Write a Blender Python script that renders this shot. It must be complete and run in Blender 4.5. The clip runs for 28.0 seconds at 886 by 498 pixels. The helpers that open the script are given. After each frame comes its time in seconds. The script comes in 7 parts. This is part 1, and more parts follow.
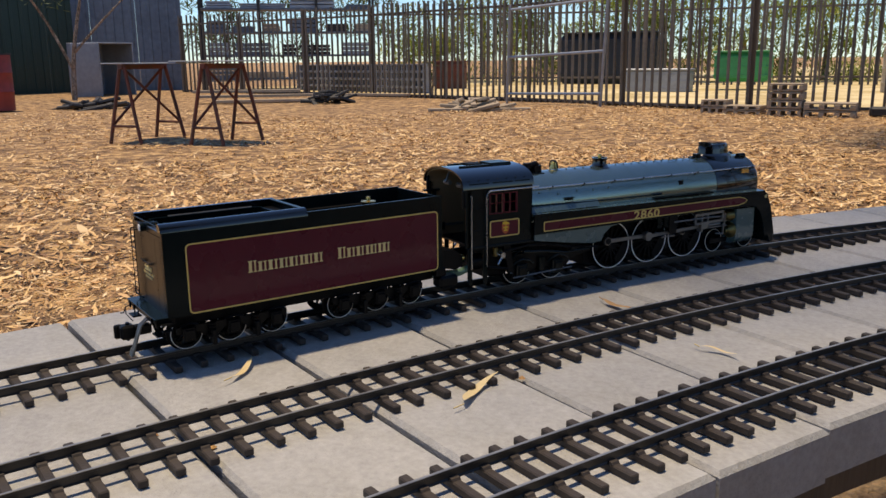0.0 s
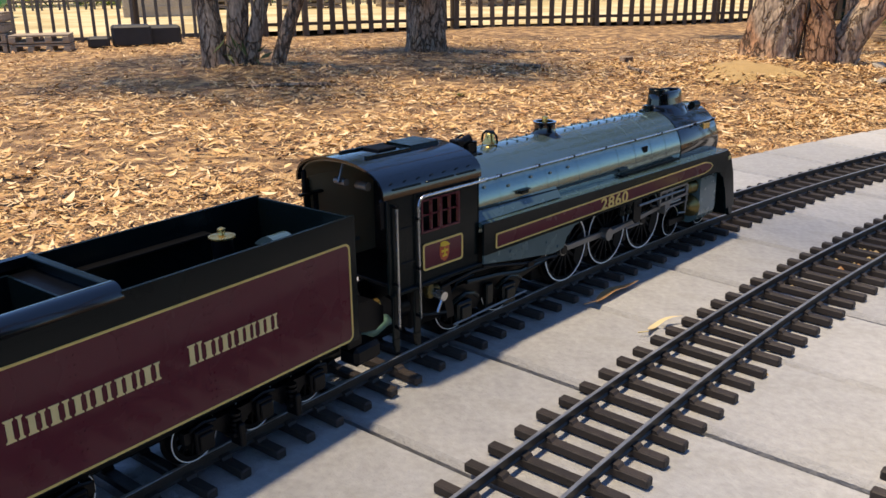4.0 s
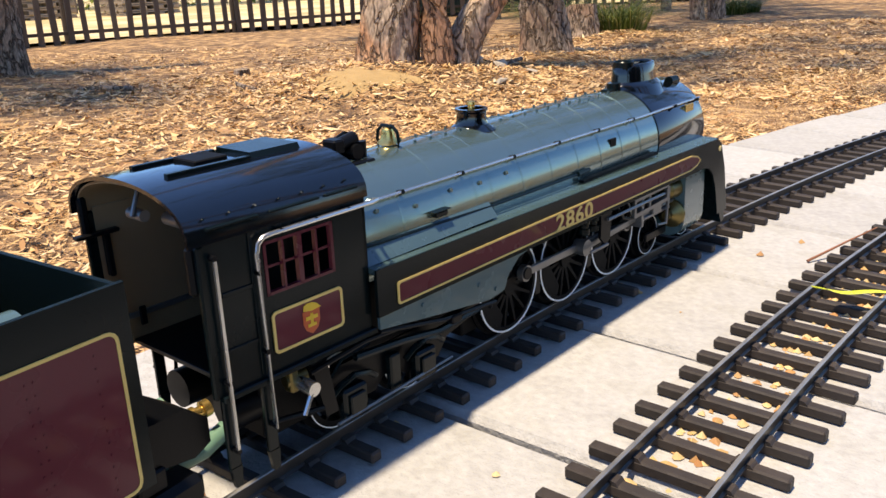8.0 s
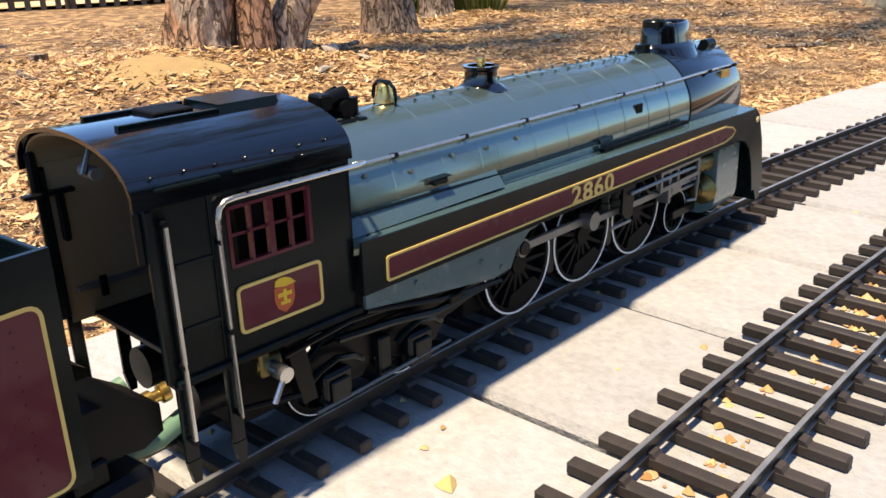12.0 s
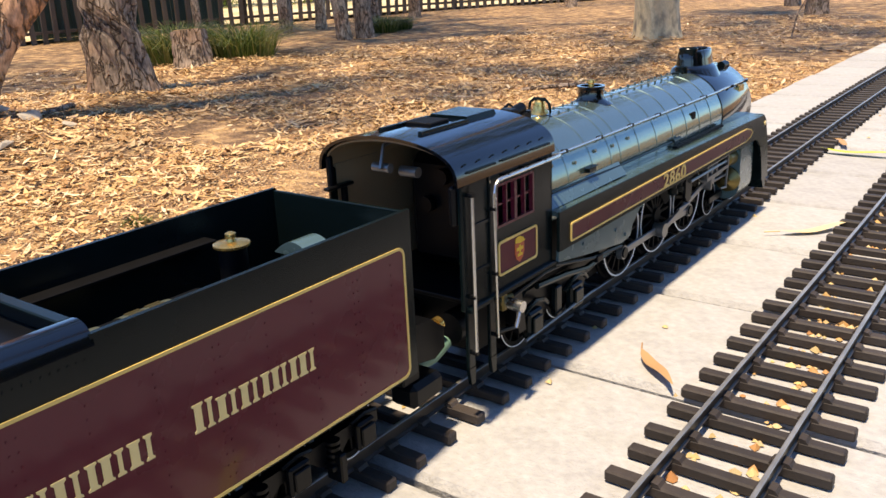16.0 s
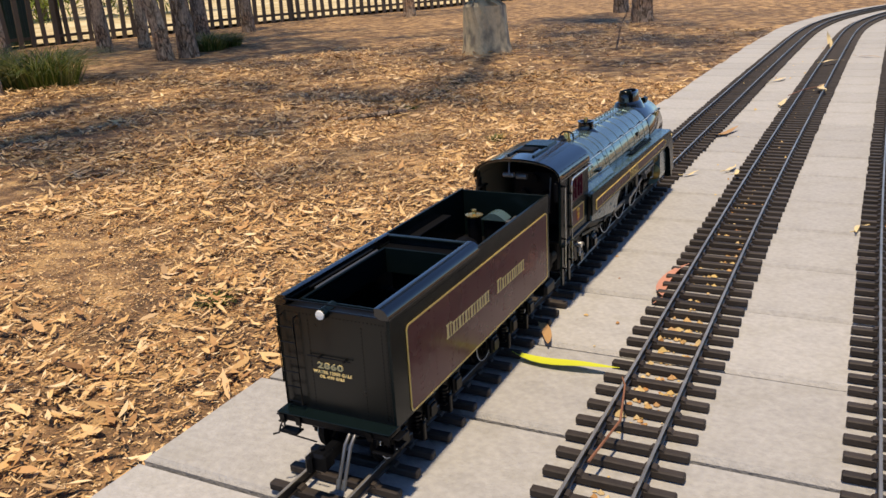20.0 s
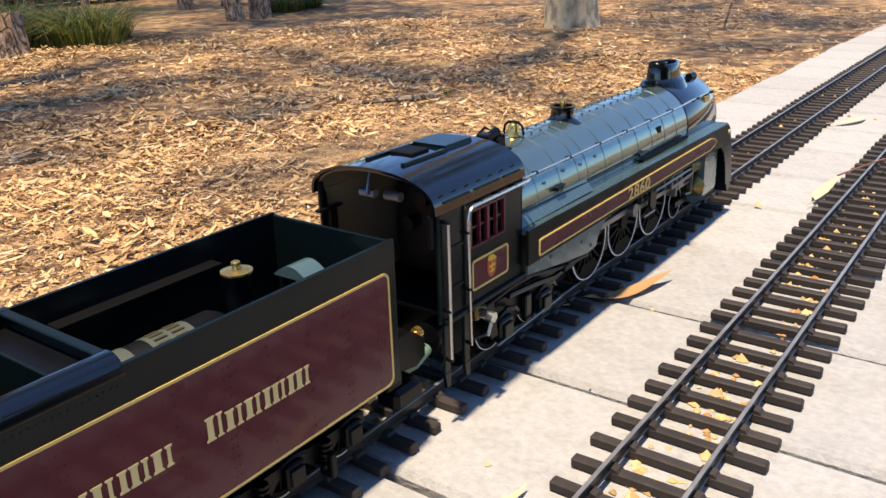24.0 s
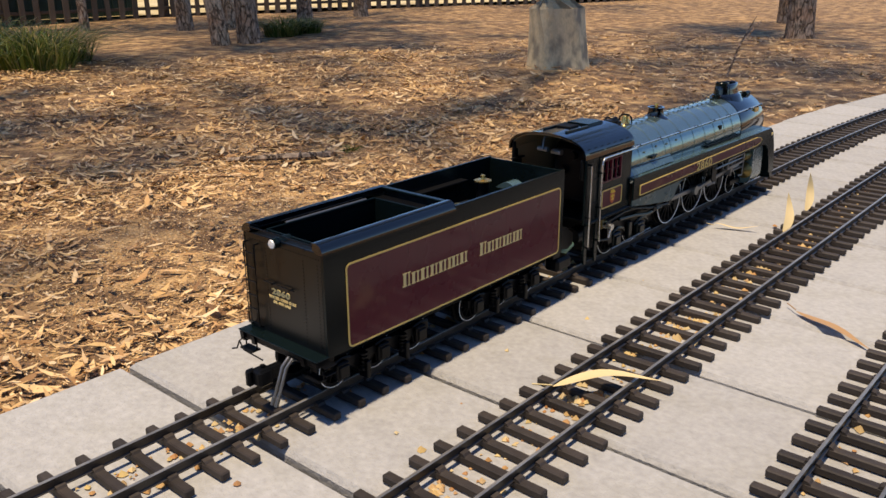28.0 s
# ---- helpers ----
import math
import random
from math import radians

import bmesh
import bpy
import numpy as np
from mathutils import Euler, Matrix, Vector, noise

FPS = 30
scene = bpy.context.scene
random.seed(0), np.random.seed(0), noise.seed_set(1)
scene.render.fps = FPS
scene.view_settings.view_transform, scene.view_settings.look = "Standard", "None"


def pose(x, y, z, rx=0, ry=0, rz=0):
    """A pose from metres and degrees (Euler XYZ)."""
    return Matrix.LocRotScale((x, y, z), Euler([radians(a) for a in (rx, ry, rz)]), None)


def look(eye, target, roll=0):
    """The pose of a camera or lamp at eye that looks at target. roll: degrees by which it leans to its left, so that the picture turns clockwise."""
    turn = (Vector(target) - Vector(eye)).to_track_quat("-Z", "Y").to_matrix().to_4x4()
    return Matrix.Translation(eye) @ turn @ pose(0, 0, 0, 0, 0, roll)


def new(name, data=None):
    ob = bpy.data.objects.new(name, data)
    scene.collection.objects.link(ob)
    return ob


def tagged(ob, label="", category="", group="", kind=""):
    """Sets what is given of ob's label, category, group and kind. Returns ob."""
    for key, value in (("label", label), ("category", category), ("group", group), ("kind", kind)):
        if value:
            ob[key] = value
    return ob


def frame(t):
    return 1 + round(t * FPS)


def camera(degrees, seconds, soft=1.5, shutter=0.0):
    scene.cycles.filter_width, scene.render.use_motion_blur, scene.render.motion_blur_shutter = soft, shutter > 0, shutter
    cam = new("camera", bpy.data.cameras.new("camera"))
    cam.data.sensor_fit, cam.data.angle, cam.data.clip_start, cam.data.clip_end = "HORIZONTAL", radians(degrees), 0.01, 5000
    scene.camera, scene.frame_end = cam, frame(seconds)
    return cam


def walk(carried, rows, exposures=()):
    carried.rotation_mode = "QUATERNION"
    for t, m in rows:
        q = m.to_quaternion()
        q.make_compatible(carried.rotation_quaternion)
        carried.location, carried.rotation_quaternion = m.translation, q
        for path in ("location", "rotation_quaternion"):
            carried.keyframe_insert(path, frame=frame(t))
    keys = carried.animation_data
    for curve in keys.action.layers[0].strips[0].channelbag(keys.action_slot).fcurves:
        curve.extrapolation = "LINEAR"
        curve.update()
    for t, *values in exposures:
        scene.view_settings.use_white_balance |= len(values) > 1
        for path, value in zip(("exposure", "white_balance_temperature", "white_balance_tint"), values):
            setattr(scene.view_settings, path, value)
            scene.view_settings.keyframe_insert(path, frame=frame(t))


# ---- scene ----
cam = camera(55.75, 28.0, soft=1.5, shutter=0.0)
EXPOSURE = [(0.0, 0.30, 9300, 12), (2.5, 0.52, 9000, 12), (5.0, 0.80, 8400, 12), (6.0, 0.92, 8400, 12), (8.0, 0.98, 8350, 12), (11.0, 1.10, 8700, 12), (14.0, 1.04, 8450, 12), (17.0, 1.00, 8800, 13), (20.0, 0.37, 8750, 13), (23.0, 0.92, 8350, 12), (26.0, 1.00, 8450, 13), (27.0, 0.78, 8500, 13), (28.0, 0.40, 8650, 13)]
walk(cam, [
    (0.0, pose(-0.5439, -0.8332, 0.2952, 77.324, 0.549, -32.763)),
    (0.5, pose(-0.3393, -0.7530, 0.2902, 76.406, 1.299, -40.477)),
    (1.0, pose(-0.0483, -0.6931, 0.3064, 75.497, 1.892, -47.175)),
    (1.5, pose(0.2304, -0.6202, 0.2993, 74.321, 1.688, -55.292)),
    (2.0, pose(0.5053, -0.5707, 0.3024, 73.257, 1.495, -62.338)),
    (2.5, pose(0.7879, -0.5926, 0.2973, 72.750, 1.105, -65.201)),
    (3.0, pose(1.0487, -0.6170, 0.2955, 72.444, 0.902, -69.123)),
    (3.5, pose(1.3056, -0.6546, 0.2946, 72.168, 0.721, -73.262)),
    (4.0, pose(1.5596, -0.7072, 0.2929, 71.900, 0.563, -77.517)),
    (4.5, pose(1.8113, -0.7767, 0.2889, 71.620, 0.430, -81.806)),
    (5.0, pose(2.0590, -0.8642, 0.2687, 71.280, 0.510, -86.176)),
    (5.5, pose(2.2224, -0.9486, 0.2667, 70.772, 0.230, -89.978)),
    (6.0, pose(2.3357, -1.0372, 0.2701, 71.167, 0.384, -92.040)),
    (6.5, pose(2.4233, -1.1252, 0.2818, 72.116, 0.361, -92.824)),
    (7.0, pose(2.5326, -1.2053, 0.2680, 72.801, 0.454, -93.242)),
    (7.5, pose(2.6641, -1.2886, 0.2517, 72.394, 1.649, -95.147)),
    (8.0, pose(2.7717, -1.3562, 0.2502, 71.576, 2.116, -98.167)),
    (8.5, pose(2.8310, -1.4032, 0.2316, 70.917, 1.100, -99.675)),
    (9.0, pose(2.8950, -1.4707, 0.2188, 70.295, 0.681, -99.431)),
    (9.5, pose(2.9671, -1.5494, 0.2194, 69.901, 1.032, -99.300)),
    (10.0, pose(3.0362, -1.6338, 0.2248, 69.872, 0.830, -99.813)),
    (10.5, pose(3.1054, -1.6996, 0.2281, 70.042, 0.716, -101.085)),
    (11.0, pose(3.1727, -1.7745, 0.2252, 69.892, 1.230, -102.931)),
    (11.5, pose(3.2295, -1.8245, 0.2321, 69.882, 1.180, -104.703)),
    (12.0, pose(3.2897, -1.9060, 0.2340, 69.786, 1.299, -105.468)),
    (12.5, pose(3.3482, -1.9937, 0.2350, 69.667, 1.438, -105.977)),
    (13.0, pose(3.4052, -2.0854, 0.2360, 69.571, 1.598, -106.373)),
    (13.5, pose(3.4613, -2.1786, 0.2378, 69.546, 1.780, -106.836)),
    (14.0, pose(3.5252, -2.2750, 0.2445, 70.011, 2.145, -108.414)),
    (14.5, pose(3.6017, -2.3736, 0.2566, 70.098, 2.275, -112.042)),
    (15.0, pose(3.6556, -2.4708, 0.2556, 70.013, 2.092, -115.873)),
    (15.5, pose(3.7091, -2.5777, 0.2503, 70.694, 1.768, -117.520)),
    (16.0, pose(3.7656, -2.6692, 0.2530, 71.645, 2.426, -117.385)),
    (16.5, pose(3.7847, -2.7312, 0.2656, 72.193, 3.703, -117.145)),
    (17.0, pose(3.7793, -2.7942, 0.2959, 71.712, 4.415, -117.637)),
    (17.5, pose(3.7848, -2.8430, 0.3014, 71.256, 4.774, -119.285)),
    (18.0, pose(3.8201, -2.8918, 0.2992, 71.286, 4.671, -121.377)),
    (18.5, pose(3.8529, -2.9472, 0.3094, 71.581, 4.289, -122.952)),
    (19.0, pose(3.8740, -3.0018, 0.3243, 71.498, 4.329, -124.610)),
    (19.5, pose(3.9101, -3.0625, 0.3489, 71.338, 3.747, -126.140)),
    (20.0, pose(3.9581, -3.1269, 0.3625, 71.403, 3.080, -127.173)),
    (20.5, pose(4.0001, -3.2162, 0.3545, 70.949, 3.224, -127.258)),
    (21.0, pose(4.0791, -3.3524, 0.3395, 70.413, 3.228, -125.808)),
    (21.5, pose(4.1630, -3.4963, 0.3233, 69.854, 3.228, -124.088)),
    (22.0, pose(4.2480, -3.6412, 0.3074, 69.319, 3.179, -122.369)),
    (22.5, pose(4.3301, -3.7803, 0.2935, 68.851, 3.040, -120.920)),
    (23.0, pose(4.4007, -3.8831, 0.2932, 68.858, 2.230, -121.261)),
    (23.5, pose(4.4521, -4.0049, 0.3020, 69.518, 1.893, -120.777)),
    (24.0, pose(4.4711, -4.1595, 0.2979, 69.545, 1.701, -118.398)),
    (24.5, pose(4.5043, -4.2749, 0.2993, 69.947, 0.984, -115.083)),
    (25.0, pose(4.5678, -4.3915, 0.2898, 70.139, 1.214, -113.887)),
    (25.5, pose(4.6437, -4.5193, 0.2801, 69.417, 1.729, -113.991)),
    (26.0, pose(4.6898, -4.6305, 0.2862, 69.101, 0.701, -114.308)),
    (26.5, pose(4.7159, -4.7535, 0.2998, 69.734, 0.327, -114.202)),
    (27.0, pose(4.7471, -4.9393, 0.3141, 70.113, 0.905, -113.581)),
    (27.5, pose(4.7828, -5.1265, 0.3379, 70.338, 0.745, -113.149)),
    (28.0, pose(4.8455, -5.3061, 0.3428, 70.885, 0.273, -113.765)),
], EXPOSURE)
RIDE_A = [(0.0, -0.0001), (0.5, 0.3123), (1.0, 0.6796), (1.5, 0.9867), (2.0, 1.2745), (2.5, 1.5422), (3.0, 1.7641), (3.5, 1.9798), (4.0, 2.1925), (4.5, 2.4052), (5.0, 2.6114), (5.5, 2.7995), (6.0, 2.9624), (6.5, 3.0997), (7.0, 3.2375), (7.5, 3.3655), (8.0, 3.4700), (8.5, 3.5547), (9.0, 3.6216), (9.5, 3.7091), (10.0, 3.8068), (10.5, 3.9143), (11.0, 4.0163), (11.5, 4.1197), (12.0, 4.2312), (12.5, 4.3431), (13.0, 4.4571), (13.5, 4.5744), (14.0, 4.7171)]
RIDE_B = [(14.5, 4.8698), (15.0, 5.0251), (15.5, 5.1955), (16.0, 5.3651), (16.5, 5.5260), (17.0, 5.6813), (17.5, 5.8230), (18.0, 5.9482), (18.5, 6.0582), (19.0, 6.1522), (19.5, 6.2379), (20.0, 6.3160), (20.5, 6.3917), (21.0, 6.4761), (21.5, 6.5616), (22.0, 6.6478), (22.5, 6.7343), (23.0, 6.8240), (23.5, 6.9234), (24.0, 7.0449), (24.5, 7.1783), (25.0, 7.3254), (25.5, 7.4893), (26.0, 7.6776), (26.5, 7.8803), (27.0, 8.0903), (27.5, 8.3334), (28.0, 8.6044)]

# ---- the line: a curve of known bend, measured along the middle track ----
BEND_FROM, BEND_STEP = -2.0, 0.5
BEND = [0.0049, -0.0472, -0.0993, -0.1508, -0.1991, -0.2351, -0.2227, -0.2017, -0.232, -0.2441, -0.2448, -0.2206,
        -0.2328, -0.1983, -0.1062, 0.0072, 0.0281, -0.0313, -0.0119, 0.0013, -0.0035, -0.0108, 0.0, -0.09, -0.22,
        -0.24, -0.24, -0.24, -0.24, -0.24, -0.24, -0.24, -0.24]
_s = np.linspace(BEND_FROM, BEND_FROM + BEND_STEP * (len(BEND) - 1), 3201)
_k = np.interp(_s, BEND_FROM + BEND_STEP * np.arange(len(BEND)), BEND)
_d = _s[1] - _s[0]


def _sum(v):
    a = np.concatenate([[0.0], np.cumsum((v[1:] + v[:-1]) / 2 * _d)])
    return a - np.interp(0.0, _s, a)


_th = _sum(_k)
_x, _y = _sum(np.cos(_th)), _sum(np.sin(_th))


def line(s, side=0.0):
    """The place s metres along the line and side metres to its left, and the heading there."""
    x, y, a = np.interp(s, _s, _x), np.interp(s, _s, _y), np.interp(s, _s, _th)
    return x - math.sin(a) * side, y + math.cos(a) * side, a


def on_line(s, side=0.0, z=0.0):
    x, y, a = line(s, side)
    return pose(x, y, z, 0, 0, math.degrees(a))


RIDE = np.array(RIDE_A + RIDE_B)


def ride(t):
    """How far the train has run at t seconds."""
    ts, v = RIDE[:, 0], RIDE[:, 1]
    m = np.gradient(v, ts)
    i = min(max(int(np.searchsorted(ts, t, side="right")) - 1, 0), len(ts) - 2)
    h = ts[i + 1] - ts[i]
    u = (t - ts[i]) / h
    return float((1 + 2 * u) * (1 - u) ** 2 * v[i] + u * (1 - u) ** 2 * h * m[i] + u * u * (3 - 2 * u) * v[i + 1] + u * u * (u - 1) * h * m[i + 1])


# ---- light ----
SUN_ELEVATION, SUN_TURN = 78.8, 116.0
world = bpy.data.worlds.new("sky")
scene.world = world
world.use_nodes = True
_n, _l = world.node_tree.nodes, world.node_tree.links
_sky = _n.new("ShaderNodeTexSky")
_sky.sky_type, _sky.sun_disc = "NISHITA", False
_sky.sun_elevation, _sky.sun_rotation = radians(SUN_ELEVATION), radians(90 - SUN_TURN)
_sky.air_density, _sky.dust_density, _sky.ozone_density = 0.9, 0.0, 6.0
_tint = _n.new("ShaderNodeMix")
_tint.data_type, _tint.blend_type = "RGBA", "MULTIPLY"
_tint.inputs["Factor"].default_value = 1.0
_tint.inputs["B"].default_value = (0.62, 0.87, 1.18, 1)
_l.new(_sky.outputs[0], _tint.inputs["A"])
_l.new(_tint.outputs["Result"], _n["Background"].inputs[0])
_n["Background"].inputs[1].default_value = 0.14
sun = new("sun", bpy.data.lights.new("sun", "SUN"))
sun.data.energy, sun.data.angle, sun.data.color = 3.6, radians(3.0), (1.0, 0.94, 0.84)
_e, _a = radians(SUN_ELEVATION), radians(SUN_TURN)
SUN_WAY = Vector((math.cos(_e) * math.cos(_a), math.cos(_e) * math.sin(_a), math.sin(_e)))
sun.matrix_world = look(SUN_WAY * 40, (0, 0, 0))


# ---- materials ----
def mat(name, color, rough=0.5, metal=0.0, vary=0.12, scale=40.0, bump=0.0, bump_scale=None, coat=0.0, second=None, spread=0.5, random_tone=0.0, stretch=None, spec=0.5, coat_ior=1.5):
    """A procedural surface: a base colour with grain at two scales, an optional second colour in patches, relief, and tone that differs from piece to piece."""
    m = bpy.data.materials.new(name)
    m.use_nodes = True
    n, l = m.node_tree.nodes, m.node_tree.links
    p = n["Principled BSDF"]
    p.inputs["Roughness"].default_value, p.inputs["Metallic"].default_value = rough, metal
    p.inputs["Coat Weight"].default_value = coat
    p.inputs["Coat Roughness"].default_value = 0.07
    p.inputs["Coat IOR"].default_value = coat_ior
    p.inputs["Specular IOR Level"].default_value = spec
    tc = n.new("ShaderNodeTexCoord")
    vec = tc.outputs["Object"]
    if stretch:
        mp = n.new("ShaderNodeMapping")
        mp.inputs["Scale"].default_value = stretch
        l.new(vec, mp.inputs[0])
        vec = mp.outputs[0]
    fine = n.new("ShaderNodeTexNoise")
    fine.inputs["Scale"].default_value, fine.inputs["Detail"].default_value = scale, 6.0
    wide = n.new("ShaderNodeTexNoise")
    wide.inputs["Scale"].default_value, wide.inputs["Detail"].default_value = scale / 9.0, 3.0
    l.new(vec, fine.inputs["Vector"])
    l.new(vec, wide.inputs["Vector"])
    add = n.new("ShaderNodeMath")
    add.operation = "ADD"
    l.new(fine.outputs[0], add.inputs[0])
    l.new(wide.outputs[0], add.inputs[1])
    rng = n.new("ShaderNodeMapRange")
    rng.inputs["From Min"].default_value, rng.inputs["From Max"].default_value = 0.6, 1.4
    rng.inputs["To Min"].default_value, rng.inputs["To Max"].default_value = 1 - vary, 1 + vary
    l.new(add.outputs[0], rng.inputs["Value"])
    tone = rng.outputs[0]
    if random_tone:
        oi = n.new("ShaderNodeObjectInfo")
        r2 = n.new("ShaderNodeMapRange")
        r2.inputs["To Min"].default_value, r2.inputs["To Max"].default_value = 1 - random_tone, 1 + random_tone
        l.new(oi.outputs["Random"], r2.inputs["Value"])
        mu = n.new("ShaderNodeMath")
        mu.operation = "MULTIPLY"
        l.new(tone, mu.inputs[0])
        l.new(r2.outputs[0], mu.inputs[1])
        tone = mu.outputs[0]
    base = n.new("ShaderNodeMix")
    base.data_type = "RGBA"
    base.inputs["A"].default_value = (*color, 1)
    base.inputs["B"].default_value = (*(second or color), 1)
    step = n.new("ShaderNodeMapRange")
    step.inputs["From Min"].default_value, step.inputs["From Max"].default_value = spread - 0.08, spread + 0.08
    l.new(wide.outputs[0], step.inputs["Value"])
    l.new(step.outputs[0], base.inputs["Factor"])
    hsv = n.new("ShaderNodeHueSaturation")
    l.new(base.outputs["Result"], hsv.inputs["Color"])
    l.new(tone, hsv.inputs["Value"])
    l.new(hsv.outputs[0], p.inputs["Base Color"])
    rr = n.new("ShaderNodeMapRange")
    rr.inputs["To Min"].default_value, rr.inputs["To Max"].default_value = max(0.02, rough - 0.08), min(1, rough + 0.08)
    l.new(fine.outputs[0], rr.inputs["Value"])
    l.new(rr.outputs[0], p.inputs["Roughness"])
    if bump:
        b = n.new("ShaderNodeBump")
        b.inputs["Strength"].default_value, b.inputs["Distance"].default_value = 1.0, bump
        bn = n.new("ShaderNodeTexNoise")
        bn.inputs["Scale"].default_value, bn.inputs["Detail"].default_value = bump_scale or scale, 8.0
        l.new(vec, bn.inputs["Vector"])
        l.new(bn.outputs[0], b.inputs["Height"])
        l.new(b.outputs[0], p.inputs["Normal"])
    return m


def leafy(name, colors, rough=0.7, clear=0.0):
    """Leaves: each island takes its own colour from a ramp."""
    m = bpy.data.materials.new(name)
    m.use_nodes = True
    n, l = m.node_tree.nodes, m.node_tree.links
    p = n["Principled BSDF"]
    p.inputs["Roughness"].default_value = rough
    p.inputs["Specular IOR Level"].default_value = 0.3
    g = n.new("ShaderNodeNewGeometry")
    ramp = n.new("ShaderNodeValToRGB")
    while len(ramp.color_ramp.elements) < len(colors):
        ramp.color_ramp.elements.new(0.5)
    for i, c in enumerate(colors):
        ramp.color_ramp.elements[i].position = i / (len(colors) - 1)
        ramp.color_ramp.elements[i].color = (*c, 1)
    l.new(g.outputs["Random Per Island"], ramp.inputs[0])
    l.new(ramp.outputs[0], p.inputs["Base Color"])
    if clear:
        tr = n.new("ShaderNodeBsdfTranslucent")
        l.new(ramp.outputs[0], tr.inputs[0])
        mx = n.new("ShaderNodeMixShader")
        mx.inputs[0].default_value = clear
        l.new(p.outputs[0], mx.inputs[1])
        l.new(tr.outputs[0], mx.inputs[2])
        l.new(mx.outputs[0], n["Material Output"].inputs[0])
    return m


M_BLACK = mat("black paint", (0.0034, 0.0080, 0.0086), 0.22, 0.0, 0.15, 60, spec=0.20)
# tender end: paint made shinier and greyer for the sheen of sunlit ground
M_TANKEND = mat("dusty black paint", (0.005, 0.0065, 0.006), 0.30, 0.0, 0.25, 50, spec=0.4)
M_GLOSS = mat("gloss black paint", (0.002, 0.003, 0.005), 0.14, 0.0, 0.12, 60, coat=0.75, spec=0.3, coat_ior=1.6)
M_SATIN = mat("satin black", (0.0032, 0.0036, 0.0046), 0.38, 0.0, 0.2, 80, spec=0.16)
M_SOOT = mat("sooty black", (0.0024, 0.0024, 0.0027), 0.6, 0.0, 0.25, 90, spec=0.14)
M_MAROON = mat("maroon paint", (0.108, 0.0105, 0.022), 0.28, 0.0, 0.08, 30, coat=0.22, spec=0.25)
M_GOLD = mat("gold paint", (0.75, 0.52, 0.16), 0.4, 0.0, 0.08, 120)
M_CREAM = mat("cream gold lettering", (0.80, 0.62, 0.28), 0.45, 0.0, 0.06, 120)
M_BOILER = mat("blue grey jacket", (0.150, 0.228, 0.214), 0.22, 0.72, 0.04, 50, coat=0.7, coat_ior=1.65)
M_TEAL = mat("dark teal gloss paint", (0.054, 0.100, 0.106), 0.26, 0.15, 0.08, 60, coat=0.6, coat_ior=1.6)
M_GREYSIDE = mat("blue grey side paint", (0.078, 0.140, 0.150), 0.26, 0.2, 0.08, 60, coat=0.4)
M_WHITE = mat("white rim paint", (0.85, 0.85, 0.83), 0.4, 0.0, 0.1, 90)
M_STEEL = mat("bright steel", (0.55, 0.55, 0.54), 0.25, 0.9, 0.1, 120)
M_ROD = mat("machined rod steel", (0.20, 0.20, 0.20), 0.38, 0.7, 0.15, 120)
M_BRASS = mat("brass", (0.70, 0.47, 0.16), 0.25, 0.9, 0.12, 100)
M_BRONZE = mat("dull bronze", (0.17, 0.13, 0.05), 0.33, 0.8, 0.2, 100)
M_RED = mat("red enamel", (0.55, 0.10, 0.03), 0.4, 0.0, 0.1, 200)
M_YELLOW = mat("yellow enamel", (0.80, 0.50, 0.04), 0.4, 0.0, 0.1, 200)
M_TAN = mat("tan cab lining", (0.27, 0.175, 0.095), 0.5, 0.0, 0.12, 40)
M_GLASS = mat("dull lens glass", (0.75, 0.78, 0.78), 0.12, 0.0, 0.05, 60, coat=1.0)
M_GREENHOSE = mat("pale green hose", (0.13, 0.25, 0.18), 0.4, 0.0, 0.15, 90)
M_CONCRETE = mat("concrete", (0.388, 0.384, 0.376), 0.85, 0.0, 0.22, 170, 0.0012, 380, random_tone=0.07, second=(0.325, 0.32, 0.305), spread=0.56, stretch=(1.1, 0.9, 1))
M_SLEEPER = mat("weathered black plastic", (0.036, 0.028, 0.024), 0.62, 0.0, 0.3, 90, 0.0004, 300, random_tone=0.25, spec=0.35)
M_RAIL = mat("brown rail", (0.046, 0.038, 0.032), 0.42, 0.3, 0.35, 70)
# steel rail head, its colour lightened further for the light it catches
M_RAILTOP = mat("worn rail head", (0.33, 0.315, 0.29), 0.34, 0.6, 0.4, 60)
M_GUM = mat("mottled gum bark", (0.66, 0.53, 0.32), 0.75, 0.0, 0.2, 70, 0.006, 20, second=(0.24, 0.20, 0.14), spread=0.56, stretch=(1, 1, 0.6))
M_CUT = mat("cut wood", (0.42, 0.26, 0.13), 0.8, 0.0, 0.25, 30)
M_TIMBER = mat("grey brown fence timber", (0.105, 0.078, 0.056), 0.85, 0.0, 0.3, 14, 0.004, 40, random_tone=0.22, stretch=(3, 3, 0.4))
M_PALLET = mat("weathered pallet wood", (0.34, 0.27, 0.20), 0.85, 0.0, 0.25, 20, random_tone=0.15)
M_RUST = mat("rusty red steel", (0.16, 0.045, 0.030), 0.7, 0.2, 0.35, 25, second=(0.09, 0.04, 0.03))
M_ZINC = mat("galvanised sheet", (0.30, 0.33, 0.37), 0.5, 0.5, 0.2, 8)
M_DKGREEN = mat("dark green sheet", (0.012, 0.035, 0.026), 0.5, 0.1, 0.25, 6)
M_GREEN = mat("bright green plastic", (0.02, 0.28, 0.10), 0.5, 0.0, 0.2, 12)
M_BLUETARP = mat("blue grey canvas", (0.025, 0.035, 0.05), 0.7, 0.0, 0.25, 6)
